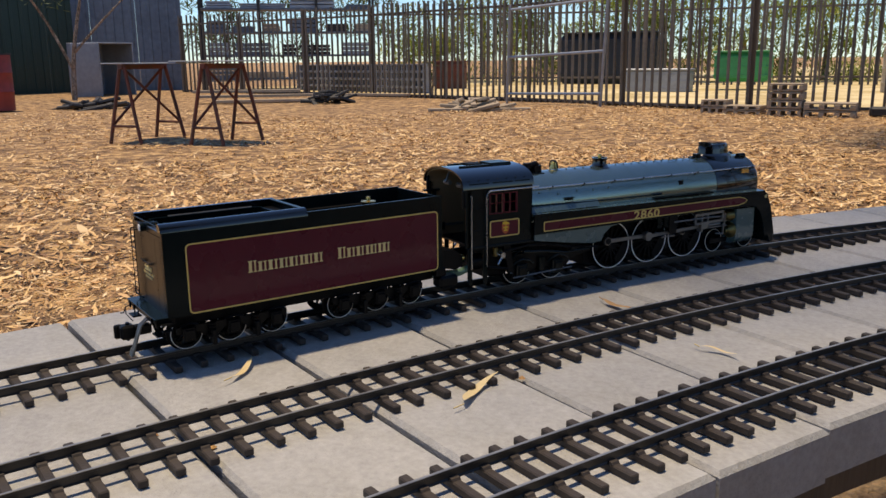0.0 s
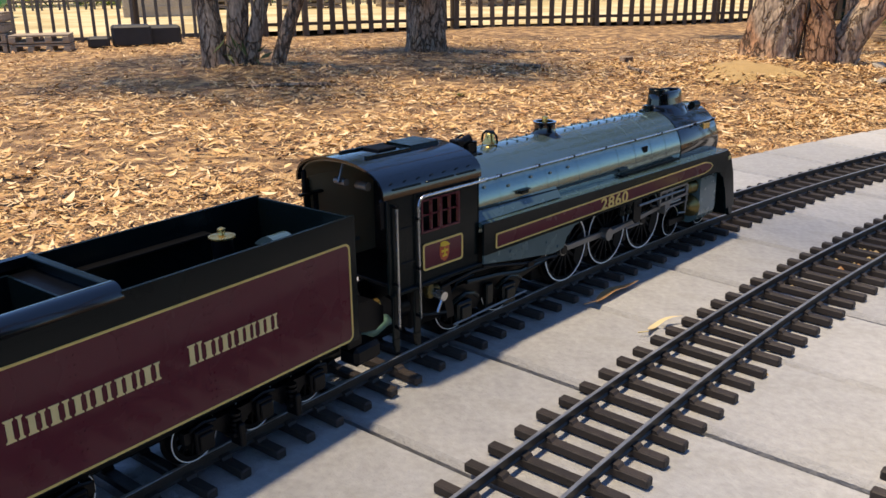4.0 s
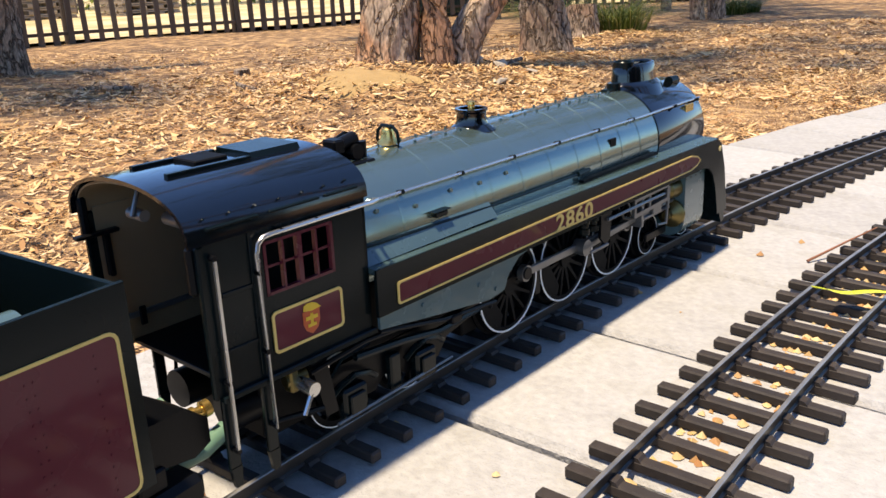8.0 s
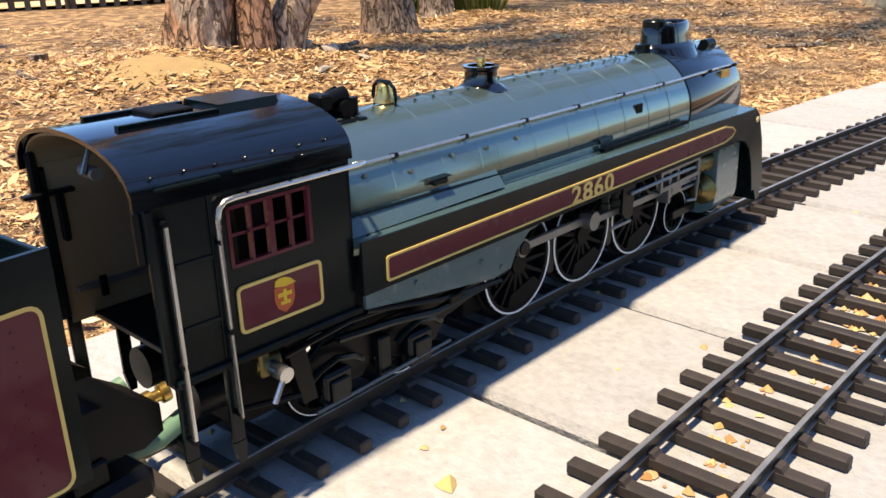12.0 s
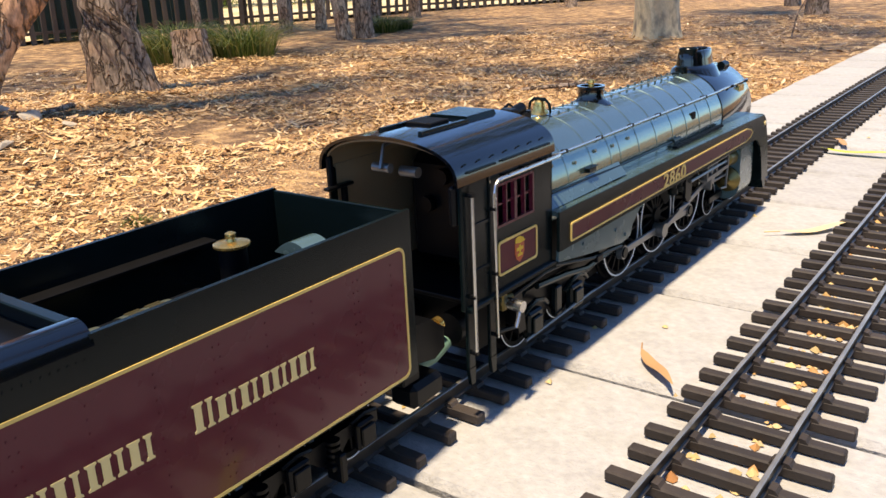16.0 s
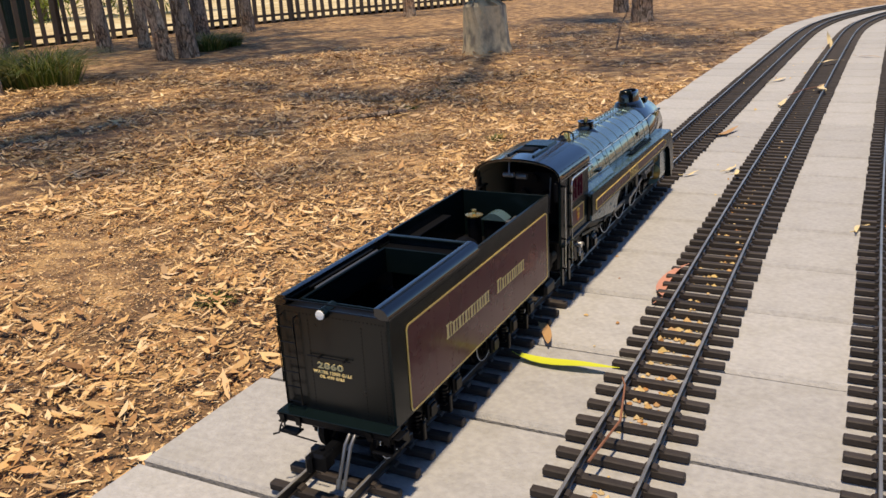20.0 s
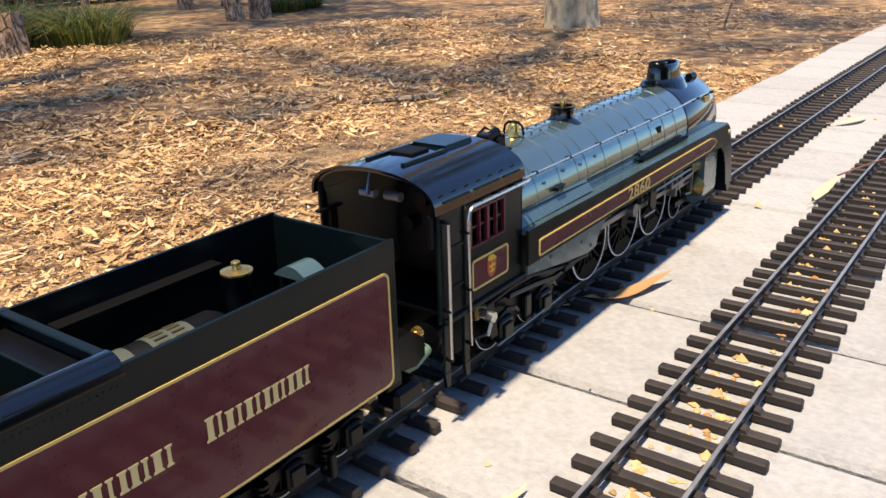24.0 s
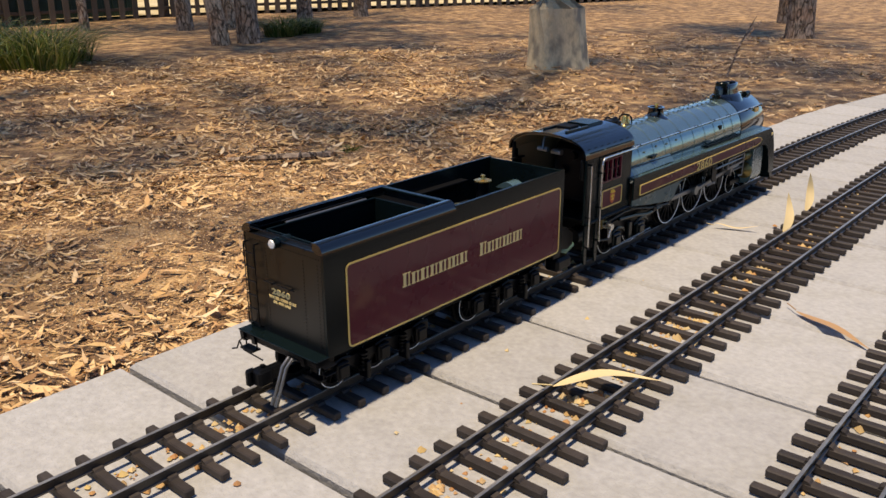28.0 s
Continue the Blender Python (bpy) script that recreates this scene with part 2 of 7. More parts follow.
M_DARK = mat("dark scrap", (0.03, 0.03, 0.032), 0.6, 0.2, 0.3, 12)
M_STONE = mat("pale stone", (0.42, 0.36, 0.28), 0.85, 0.0, 0.25, 30)
M_LITTER = leafy("dry gum leaves", [(0.173, 0.086, 0.037), (0.432, 0.232, 0.097), (0.626, 0.383, 0.162), (0.778, 0.540, 0.275), (0.497, 0.265, 0.108), (0.860, 0.648, 0.389), (0.302, 0.157, 0.065), (0.713, 0.464, 0.205)], 0.55)
M_LEAF_YELLOW = leafy("yellow fallen leaf", [(0.66, 0.53, 0.26), (0.72, 0.58, 0.33), (0.60, 0.42, 0.18)], 0.5)
M_LEAF_LIME = leafy("lime green leaf", [(0.50, 0.58, 0.05), (0.60, 0.60, 0.06)], 0.4)
M_LEAF_PINK = leafy("salmon pink leaf", [(0.50, 0.22, 0.15), (0.56, 0.27, 0.19)], 0.5)
M_LEAF_BROWN = leafy("brown curled leaf", [(0.36, 0.20, 0.10), (0.46, 0.28, 0.13)], 0.55)
M_CHIP = leafy("orange brown seed husks", [(0.45, 0.21, 0.08), (0.60, 0.40, 0.18), (0.70, 0.55, 0.30), (0.40, 0.18, 0.07), (0.66, 0.48, 0.20), (0.55, 0.42, 0.24)], 0.7)
M_FOLIAGE = leafy("gum foliage", [(0.035, 0.060, 0.020), (0.060, 0.095, 0.030), (0.085, 0.120, 0.045), (0.050, 0.080, 0.028)], 0.5, 0.25)
M_GRASS = leafy("strappy grass", [(0.030, 0.060, 0.012), (0.075, 0.120, 0.020), (0.16, 0.19, 0.04), (0.32, 0.27, 0.11), (0.10, 0.13, 0.03), (0.05, 0.09, 0.015)], 0.5, 0.3)
M_SAND = mat("yellow sand", (0.36, 0.235, 0.10), 0.9, 0.0, 0.2, 12, 0.01, 60)


def bark(name, color, ruddy, crack, scale=9.0):
    """Furrowed bark: long plates with dark cracks between them, ruddy in patches."""
    m = bpy.data.materials.new(name)
    m.use_nodes = True
    n, l = m.node_tree.nodes, m.node_tree.links
    p = n["Principled BSDF"]
    p.inputs["Roughness"].default_value, p.inputs["Specular IOR Level"].default_value = 0.92, 0.2
    tc, mp = n.new("ShaderNodeTexCoord"), n.new("ShaderNodeMapping")
    mp.inputs["Scale"].default_value = (1, 1, 0.40)
    l.new(tc.outputs["Object"], mp.inputs[0])
    warp, mixv = n.new("ShaderNodeTexNoise"), n.new("ShaderNodeMix")
    warp.inputs["Scale"].default_value, warp.inputs["Detail"].default_value = 7.0, 5.0
    l.new(mp.outputs[0], warp.inputs["Vector"])
    mixv.data_type = "RGBA"
    mixv.blend_type = "LINEAR_LIGHT"
    mixv.inputs["Factor"].default_value = 0.22
    l.new(mp.outputs[0], mixv.inputs["A"])
    l.new(warp.outputs["Color"], mixv.inputs["B"])
    vo = n.new("ShaderNodeTexVoronoi")
    vo.feature = "DISTANCE_TO_EDGE"
    vo.inputs["Scale"].default_value = scale
    l.new(mixv.outputs["Result"], vo.inputs["Vector"])
    step = n.new("ShaderNodeMapRange")
    step.inputs["From Max"].default_value = 0.10
    l.new(vo.outputs["Distance"], step.inputs["Value"])
    fine = n.new("ShaderNodeTexNoise")
    fine.inputs["Scale"].default_value, fine.inputs["Detail"].default_value = 45.0, 8.0
    l.new(mp.outputs[0], fine.inputs["Vector"])
    wide = n.new("ShaderNodeTexNoise")
    wide.inputs["Scale"].default_value = 2.6
    l.new(tc.outputs["Object"], wide.inputs["Vector"])
    patch = n.new("ShaderNodeMapRange")
    patch.inputs["From Min"].default_value, patch.inputs["From Max"].default_value = 0.46, 0.62
    l.new(wide.outputs[0], patch.inputs["Value"])
    c1, c2, hsv = n.new("ShaderNodeMix"), n.new("ShaderNodeMix"), n.new("ShaderNodeHueSaturation")
    c1.data_type = c2.data_type = "RGBA"
    c1.inputs["A"].default_value, c1.inputs["B"].default_value = (*color, 1), (*ruddy, 1)
    l.new(patch.outputs[0], c1.inputs["Factor"])
    c2.inputs["A"].default_value = (*crack, 1)
    l.new(c1.outputs["Result"], c2.inputs["B"])
    l.new(step.outputs[0], c2.inputs["Factor"])
    tone = n.new("ShaderNodeMapRange")
    tone.inputs["From Min"].default_value, tone.inputs["From Max"].default_value = 0.3, 0.7
    tone.inputs["To Min"].default_value, tone.inputs["To Max"].default_value = 0.45, 1.5
    l.new(fine.outputs[0], tone.inputs["Value"])
    l.new(c2.outputs["Result"], hsv.inputs["Color"])
    l.new(tone.outputs[0], hsv.inputs["Value"])
    l.new(hsv.outputs[0], p.inputs["Base Color"])
    add, b = n.new("ShaderNodeMath"), n.new("ShaderNodeBump")
    add.operation = "MULTIPLY_ADD"
    add.inputs[1].default_value = 0.4
    l.new(fine.outputs[0], add.inputs[0])
    l.new(step.outputs[0], add.inputs[2])
    b.inputs["Strength"].default_value, b.inputs["Distance"].default_value = 1.0, 0.02
    l.new(add.outputs[0], b.inputs["Height"])
    l.new(b.outputs[0], p.inputs["Normal"])
    return m


M_BARK = bark("furrowed grey brown bark", (0.44, 0.33, 0.235), (0.50, 0.27, 0.15), (0.20, 0.135, 0.092), 7.0)
M_BARK_DARK = bark("furrowed dark bark", (0.30, 0.23, 0.175), (0.34, 0.205, 0.13), (0.13, 0.09, 0.065), 8.0)
M_BARK_RED = bark("ruddy peeling bark", (0.46, 0.26, 0.15), (0.36, 0.18, 0.10), (0.16, 0.09, 0.06), 8.0)
M_SHED = mat("blue grey corrugated iron", (0.12, 0.15, 0.19), 0.5, 0.3, 0.35, 6)
M_HEDGE = leafy("sunny hedge leaves", [(0.16, 0.22, 0.03), (0.24, 0.29, 0.05), (0.10, 0.15, 0.03), (0.32, 0.34, 0.08)], 0.5, 0.3)


def ground_material():
    m = mat("leaf litter ground", (0.27, 0.155, 0.078), 0.92, 0.0, 1.0, 70, 0.03, 80, second=(0.42, 0.26, 0.12), spread=0.54)
    return m


M_GROUND = ground_material()


# ---- mesh tools ----
class G:
    """Gathers vertices and faces of one part."""

    def __init__(self, dx=0.0):
        self.v, self.f, self.m, self.dx = [], [], [], dx

    def add(self, vs, fs, mi=0):
        o = len(self.v)
        self.v += [(p[0] - self.dx, p[1], p[2]) for p in vs]
        self.f += [[i + o for i in f] for f in fs]
        self.m += [mi] * len(fs)
        return self

    def box(self, x0, x1, y0, y1, z0, z1, c=0.0, mi=0):
        if x1 < x0: x0, x1 = x1, x0
        if y1 < y0: y0, y1 = y1, y0
        if z1 < z0: z0, z1 = z1, z0
        c = min(c, (x1 - x0) / 2.5, (y1 - y0) / 2.5, (z1 - z0) / 2.5)
        if c <= 0:
            vs = [(x, y, z) for x in (x0, x1) for y in (y0, y1) for z in (z0, z1)]
            return self.add(vs, [(0, 1, 3, 2), (4, 6, 7, 5), (0, 4, 5, 1), (2, 3, 7, 6), (0, 2, 6, 4), (1, 5, 7, 3)], mi)
        bm = bmesh.new()
        for x, sx in ((x0, 1), (x1, -1)):
            for y, sy in ((y0, 1), (y1, -1)):
                for z, sz in ((z0, 1), (z1, -1)):
                    bm.verts.new((x + sx * c, y + sy * c, z))
                    bm.verts.new((x + sx * c, y, z + sz * c))
                    bm.verts.new((x, y + sy * c, z + sz * c))
        return self.hull(bm, mi)

    def hull(self, bm, mi=0):
        bmesh.ops.convex_hull(bm, input=bm.verts)
        bmesh.ops.dissolve_limit(bm, angle_limit=0.01, verts=bm.verts, edges=bm.edges)
        bm.verts.index_update()
        self.add([tuple(v.co) for v in bm.verts], [[v.index for v in f.verts] for f in bm.faces], mi)
        bm.free()
        return self

    def points_hull(self, pts, mi=0):
        bm = bmesh.new()
        for p in pts:
            bm.verts.new(p)
        return self.hull(bm, mi)

    def cyl(self, a, b, r, n=16, r2=None, caps=True, mi=0):
        a, b = Vector(a), Vector(b)
        q = (b - a).to_track_quat("Z", "Y")
        r2 = r if r2 is None else r2
        vs, fs = [], []
        for c, rr in ((a, r), (b, r2)):
            for i in range(n):
                t = 2 * math.pi * i / n
                vs.append(tuple(c + q @ Vector((rr * math.cos(t), rr * math.sin(t), 0))))
        for i in range(n):
            j = (i + 1) % n
            fs.append((i, j, n + j, n + i))
        if caps:
            fs += [list(range(n))[::-1], list(range(n, 2 * n))]
        return self.add(vs, fs, mi)

    def lathe(self, centre, axis, prof, n=32, mi=0, arc=None):
        """prof: (along, radius) pairs along the axis from the centre."""
        q = Vector(axis).to_track_quat("Z", "Y")
        vs, fs = [], []
        for h, r in prof:
            for i in range(n):
                t = 2 * math.pi * i / n
                vs.append(tuple(Vector(centre) + q @ Vector((r * math.cos(t), r * math.sin(t), h))))
        for k in range(len(prof) - 1):
            for i in range(n):
                j = (i + 1) % n
                fs.append((k * n + i, k * n + j, (k + 1) * n + j, (k + 1) * n + i))
        if prof[0] != prof[-1]:
            fs += [list(range(n))[::-1], [(len(prof) - 1) * n + i for i in range(n)]]
        return self.add(vs, fs, mi)

    def tube(self, pts, r, n=8, mi=0, taper=1.0):
        pts = [Vector(p) for p in pts]
        vs, fs = [], []
        for k, p in enumerate(pts):
            d = pts[min(k + 1, len(pts) - 1)] - pts[max(k - 1, 0)]
            q = d.to_track_quat("Z", "Y")
            rr = r * (1 + (taper - 1) * k / max(1, len(pts) - 1))
            for i in range(n):
                t = 2 * math.pi * i / n
                vs.append(tuple(p + q @ Vector((rr * math.cos(t), rr * math.sin(t), 0))))
        for k in range(len(pts) - 1):
            for i in range(n):
                j = (i + 1) % n
                fs.append((k * n + i, k * n + j, (k + 1) * n + j, (k + 1) * n + i))
        fs += [list(range(n))[::-1], [(len(pts) - 1) * n + i for i in range(n)]]
        return self.add(vs, fs, mi)

    def plate(self, outline, y0, y1, mi=0):
        """A flat plate: its outline in x and z, from y0 to y1."""
        n = len(outline)
        vs = [(x, y0, z) for x, z in outline] + [(x, y1, z) for x, z in outline]
        fs = [list(range(n)), list(range(n, 2 * n))[::-1]] + [(i, n + i, n + (i + 1) % n, (i + 1) % n) for i in range(n)]
        return self.add(vs, fs, mi)

    def slab(self, outline, x0, x1, mi=0):
        """A plate whose outline lies in y and z, from x0 to x1."""
        n = len(outline)
        vs = [(x0, y, z) for y, z in outline] + [(x1, y, z) for y, z in outline]
        fs = [list(range(n)), list(range(n, 2 * n))[::-1]] + [(i, n + i, n + (i + 1) % n, (i + 1) % n) for i in range(n)]
        return self.add(vs, fs, mi)

    def ring(self, outer, inner, y0, y1, mi=0):
        """A frame between two outlines of equally many x, z points."""
        n = len(outer)
        vs = [(x, y0, z) for x, z in outer] + [(x, y0, z) for x, z in inner] + [(x, y1, z) for x, z in outer] + [(x, y1, z) for x, z in inner]
        fs = []
        for i in range(n):
            j = (i + 1) % n
            fs += [(i, j, n + j, n + i), (2 * n + i, 3 * n + i, 3 * n + j, 2 * n + j), (i, 2 * n + i, 2 * n + j, j), (n + i, n + j, 3 * n + j, 3 * n + i)]
        return self.add(vs, fs, mi)

    def mesh(self, name, mats, smooth=35.0):
        me = bpy.data.meshes.new(name)
        me.from_pydata(self.v, [], self.f)
        for m in mats:
            me.materials.append(m)
        if len(mats) > 1:
            me.polygons.foreach_set("material_index", self.m)
        me.validate()
        bm = bmesh.new()
        bm.from_mesh(me)
        bmesh.ops.recalc_face_normals(bm, faces=bm.faces)
        bm.to_mesh(me)
        bm.free()
        if smooth:
            me.shade_smooth()
            me.set_sharp_from_angle(angle=radians(smooth))
        return me


def part(name, g, material, parent=None, label="", smooth=35.0):
    mats = material if isinstance(material, (list, tuple)) else [material]
    ob = new(name, g.mesh(name, mats, smooth))
    if parent:
        ob.parent = parent
    if label:
        tagged(ob, label)
    return ob


def rounded(x0, x1, z0, z1, r, n=5):
    pts = []
    for cx, cz, a0 in ((x1 - r, z1 - r, 0), (x0 + r, z1 - r, 90), (x0 + r, z0 + r, 180), (x1 - r, z0 + r, 270)):
        for i in range(n):
            a = radians(a0 + 90 * i / (n - 1))
            pts.append((cx + r * math.cos(a), cz + r * math.sin(a)))
    return pts


def lettering(name, text, size, at, parent, material, depth=0.0003, turn=(90, 0, 0), bold=0.0004, widen=1.0, label=""):
    """Words in the built-in font as a mesh, standing at a place."""
    cu = bpy.data.curves.new(name, "FONT")
    cu.body, cu.size, cu.extrude, cu.offset = text, size, depth, bold
    cu.space_character = 1.12
    tmp = bpy.data.objects.new("tmp", cu)
    me = bpy.data.meshes.new_from_object(tmp)
    bpy.data.objects.remove(tmp)
    me.name = name
    me.transform(pose(*at, *turn) @ Matrix.Diagonal((widen, 1, 1, 1)))
    me.materials.clear()
    me.materials.append(material)
    ob = new(name, me)
    ob.parent = parent
    if label:
        tagged(ob, label)
    return ob


# ---- the place: ground, field, fence ----
GZ = -0.60


def lump(x, y):
    """The ground's gentle unevenness, with low mounds round the tree feet."""
    z = GZ + 0.035 * noise.noise((x * 0.35, y * 0.35, 0.0)) + 0.018 * noise.noise((x * 1.1, y * 1.1, 3.0))
    for cx, cy, h, r in ((9.5, -2.1, 0.14, 1.0), (8.9, -1.5, 0.08, 0.7), (10.7, -3.4, 0.07, 0.8), (9.5, 2.9, 0.08, 1.0), (11.5, 1.7, 0.06, 0.9), (11.2, -9.2, 0.06, 0.9), (12.4, -4.5, 0.08, 0.9)):
        z += h * math.exp(-((x - cx) ** 2 + (y - cy) ** 2) / (r * r))
    return z


def build_ground():
    near = np.arange(-8.0, 26.01, 0.34)
    xs = np.concatenate([[-2000, -400, -120, -60, -30, -16], near, [30, 38, 60, 120, 400, 2000]])
    ys = np.concatenate([[-2000, -400, -120, -60, -34, -24], np.arange(-18.0, 24.01, 0.34), [28, 36, 60, 120, 400, 2000]])
    v = [(x, y, lump(x, y) if abs(x) < 40 and abs(y) < 40 else GZ) for y in ys for x in xs]
    n = len(xs)
    f = [(j * n + i, j * n + i + 1, (j + 1) * n + i + 1, (j + 1) * n + i) for j in range(len(ys) - 1) for i in range(n - 1)]
    me = bpy.data.meshes.new("ground")
    me.from_pydata(v, [], f)
    me.materials.append(M_GROUND)
    me.shade_smooth()
    return tagged(new("ground", me), "brown earth strewn with dry gum leaves and bark", "ground", kind="structure")


build_ground()
M_STRAW = mat("dry straw grass", (0.50, 0.38, 0.18), 0.9, 0.0, 0.3, 7, 0.02, 30, second=(0.58, 0.47, 0.27))
FENCE = [(7.0, 26.0), (9.6, 20.0), (10.9, 14.5), (11.4, 10.2), (12.4, 7.5), (14.3, 5.1), (16.2, 2.2), (18.0, -1.5), (19.4, -3.6), (20.5, -7.4), (21.2, -11.0), (21.8, -19.0), (22.0, -30.0)]


def build_field():
    """Dry grass beyond the fence."""
    v, f = [], []
    for i, (x, y) in enumerate(FENCE):
        for k, d in enumerate((0.15, 6.0, 20.0, 60.0, 300.0)):
            v.append((x + d * (0.93 + 0.05 * k), y + d * (0.32 if i < 6 else 0.05), GZ + 0.06))
    n = 5
    for i in range(len(FENCE) - 1):
        for k in range(n - 1):
            f.append((i * n + k, i * n + k + 1, (i + 1) * n + k + 1, (i + 1) * n + k))
    me = bpy.data.meshes.new("field")
    me.from_pydata(v, [], f)
    me.materials.append(M_STRAW)
    return tagged(new("field", me), "dry straw coloured grass beyond the fence", "field", kind="structure")


build_field()


def fence_places(step):
    out, left = [], 0.0
    for (xa, ya), (xb, yb) in zip(FENCE, FENCE[1:]):
        d = math.hypot(xb - xa, yb - ya)
        a = math.atan2(yb - ya, xb - xa)
        s = left
        while s < d:
            out.append((xa + (xb - xa) * s / d, ya + (yb - ya) * s / d, a))
            s += step
        left = s - d
    return out


def build_fence():
    rnd = random.Random(5)
    root = tagged(new("picket_fence"), "weathered brown picket fence of thin bars and wider timber pales", "fence")
    kinds = []
    for k in range(5):
        g = G()
        h, w, lean = 2.20 + 0.05 * k, 0.038 + 0.004 * (k % 3), 0.02 * (k - 2)
        g.points_hull([(lean * z / h * 0.6 + sx * w * (1 - 0.12 * (z > 1)), sy * 0.016, z) for z in (0.02, h) for sx in (-1, -0.6, 0.6, 1) for sy in (-1, 1)] + [(lean * 0.6, 0, h + 0.05)])
        kinds.append(g.mesh("pale", [M_TIMBER], 30))
    thin = G().box(-0.022, 0.022, -0.022, 0.022, 0.02, 2.32, 0.004).mesh("bar", [M_BAR])
    for (xa, ya), (xb, yb) in zip(FENCE, FENCE[1:]):
        d, a = math.hypot(xb - xa, yb - ya), math.degrees(math.atan2(yb - ya, xb - xa))
        steel = ya > 5.2
        n = round(d / (0.184 if steel else 0.215))
        for i in range(n if ya > -19 else 0):
            ob = new("bar" if steel else "pale", thin if steel else kinds[rnd.randrange(5)])
            ob.parent = root
            e = 0.3 if steel else 1.0
            ob.matrix_basis = pose(xa + (xb - xa) * (i + 0.5) / n, ya + (yb - ya) * (i + 0.5) / n, GZ - 0.02 + rnd.uniform(-0.03, 0.02), rnd.uniform(-1.5, 1.5) * e, rnd.uniform(-1.8, 1.8) * e, a + rnd.uniform(-6, 6) * e)
        for z in ((0.06, 2.05) if steel else (0.17, 1.05, 1.98)):
            ob = part("rail", G().box(-0.02, d + 0.02, 0.024, 0.060, -0.025, 0.025, 0.004), M_BAR if steel else M_TIMBER, root)
            ob.matrix_basis = pose(xa, ya, GZ + z, 0, 0, a)
    for x, y, a in fence_places(2.58):
        ob = part("post", G().cyl((0, 0.12, -0.1), (0, 0.12, 2.25), 0.050, 9), M_TIMBER, root)
        ob.matrix_basis = pose(x, y, GZ, 0, 0, math.degrees(a))
    # a second fence of dark bars far across the field
    far = tagged(new("far_fence"), "dark bar fence on the far side of the field", "fence")
    slim = G().box(-0.03, 0.03, -0.02, 0.02, 0.0, 2.75, 0.004).mesh("bar", [M_BAR])
    ends = [(13.1, 24.8), (18.1, 21.4), (24.8, 13.2), (28.6, 5.2)]
    for (xa, ya), (xb, yb) in zip(ends, ends[1:]):
        d, a = math.hypot(xb - xa, yb - ya), math.degrees(math.atan2(yb - ya, xb - xa))
        n = round(d / 0.23)
        for i in range(n):
            ob = new("bar", slim)
            ob.parent = far
            ob.matrix_basis = pose(xa + (xb - xa) * i / n, ya + (yb - ya) * i / n, GZ + rnd.uniform(-0.05, 0.03), 0, rnd.uniform(-0.5, 0.5), a)
        for z in (0.3, 2.4):
            ob = part("rail", G().box(0, d, 0.024, 0.06, -0.03, 0.03, 0.004), M_BAR, far)
            ob.matrix_basis = pose(xa, ya, GZ + z, 0, 0, a)
    return root


M_BAR = mat("grey brown fence bar", (0.15, 0.125, 0.10), 0.7, 0.1, 0.35, 12, random_tone=0.25)
build_fence()


# ---- trees ----
def limb(g, pts, r0, r1, n=12, seed=0, rough=0.10):
    """A tapered limb with an uneven bark outline, along a bent line."""
    rnd = random.Random(seed)
    P = [Vector(p) for p in pts]
    m = max(6, 4 * (len(P) - 1))
    line_pts = []
    for k in range(m + 1):
        u = k / m * (len(P) - 1)
        i = min(int(u), len(P) - 2)
        t = u - i
        p0, p1, p2, p3 = P[max(i - 1, 0)], P[i], P[i + 1], P[min(i + 2, len(P) - 1)]
        line_pts.append(0.5 * ((2 * p1) + (p2 - p0) * t + (2 * p0 - 5 * p1 + 4 * p2 - p3) * t * t + (3 * p1 - p0 - 3 * p2 + p3) * t ** 3))
    vs, fs = [], []
    ph = [rnd.uniform(0, 6.28) for _ in range(4)]
    for k, p in enumerate(line_pts):
        d = line_pts[min(k + 1, m)] - line_pts[max(k - 1, 0)]
        q = d.to_track_quat("Z", "Y")
        u = k / m
        r = r0 + (r1 - r0) * u
        flare = 1 + 0.14 * max(0.0, 1 - u * m / 2.0) ** 2 if r0 > 0.09 else 1
        for i in range(n):
            t = 2 * math.pi * i / n
            w = 1 + (0.13 * noise.noise((math.cos(t) * 6 + 2 * u, math.sin(t) * 7, u * 5 + seed)) if n > 20 else 0) + rough * (math.sin(3 * t + ph[0] + 2 * u) * 0.5 + math.sin(5 * t + ph[1] - 3 * u) * 0.35 + 0.5 * noise.noise((math.cos(t) * 2, math.sin(t) * 2, u * 9 + seed)))
            vs.append(tuple(p + q @ Vector((r * w * flare * math.cos(t), r * w * flare * math.sin(t), 0))))
    for k in range(m):
        for i in range(n):
            j = (i + 1) % n
            fs.append((k * n + i, k * n + j, (k + 1) * n + j, (k + 1) * n + i))
    fs += [list(range(n))[::-1], [m * n + i for i in range(n)]]
    g.add(vs, fs)
    return g


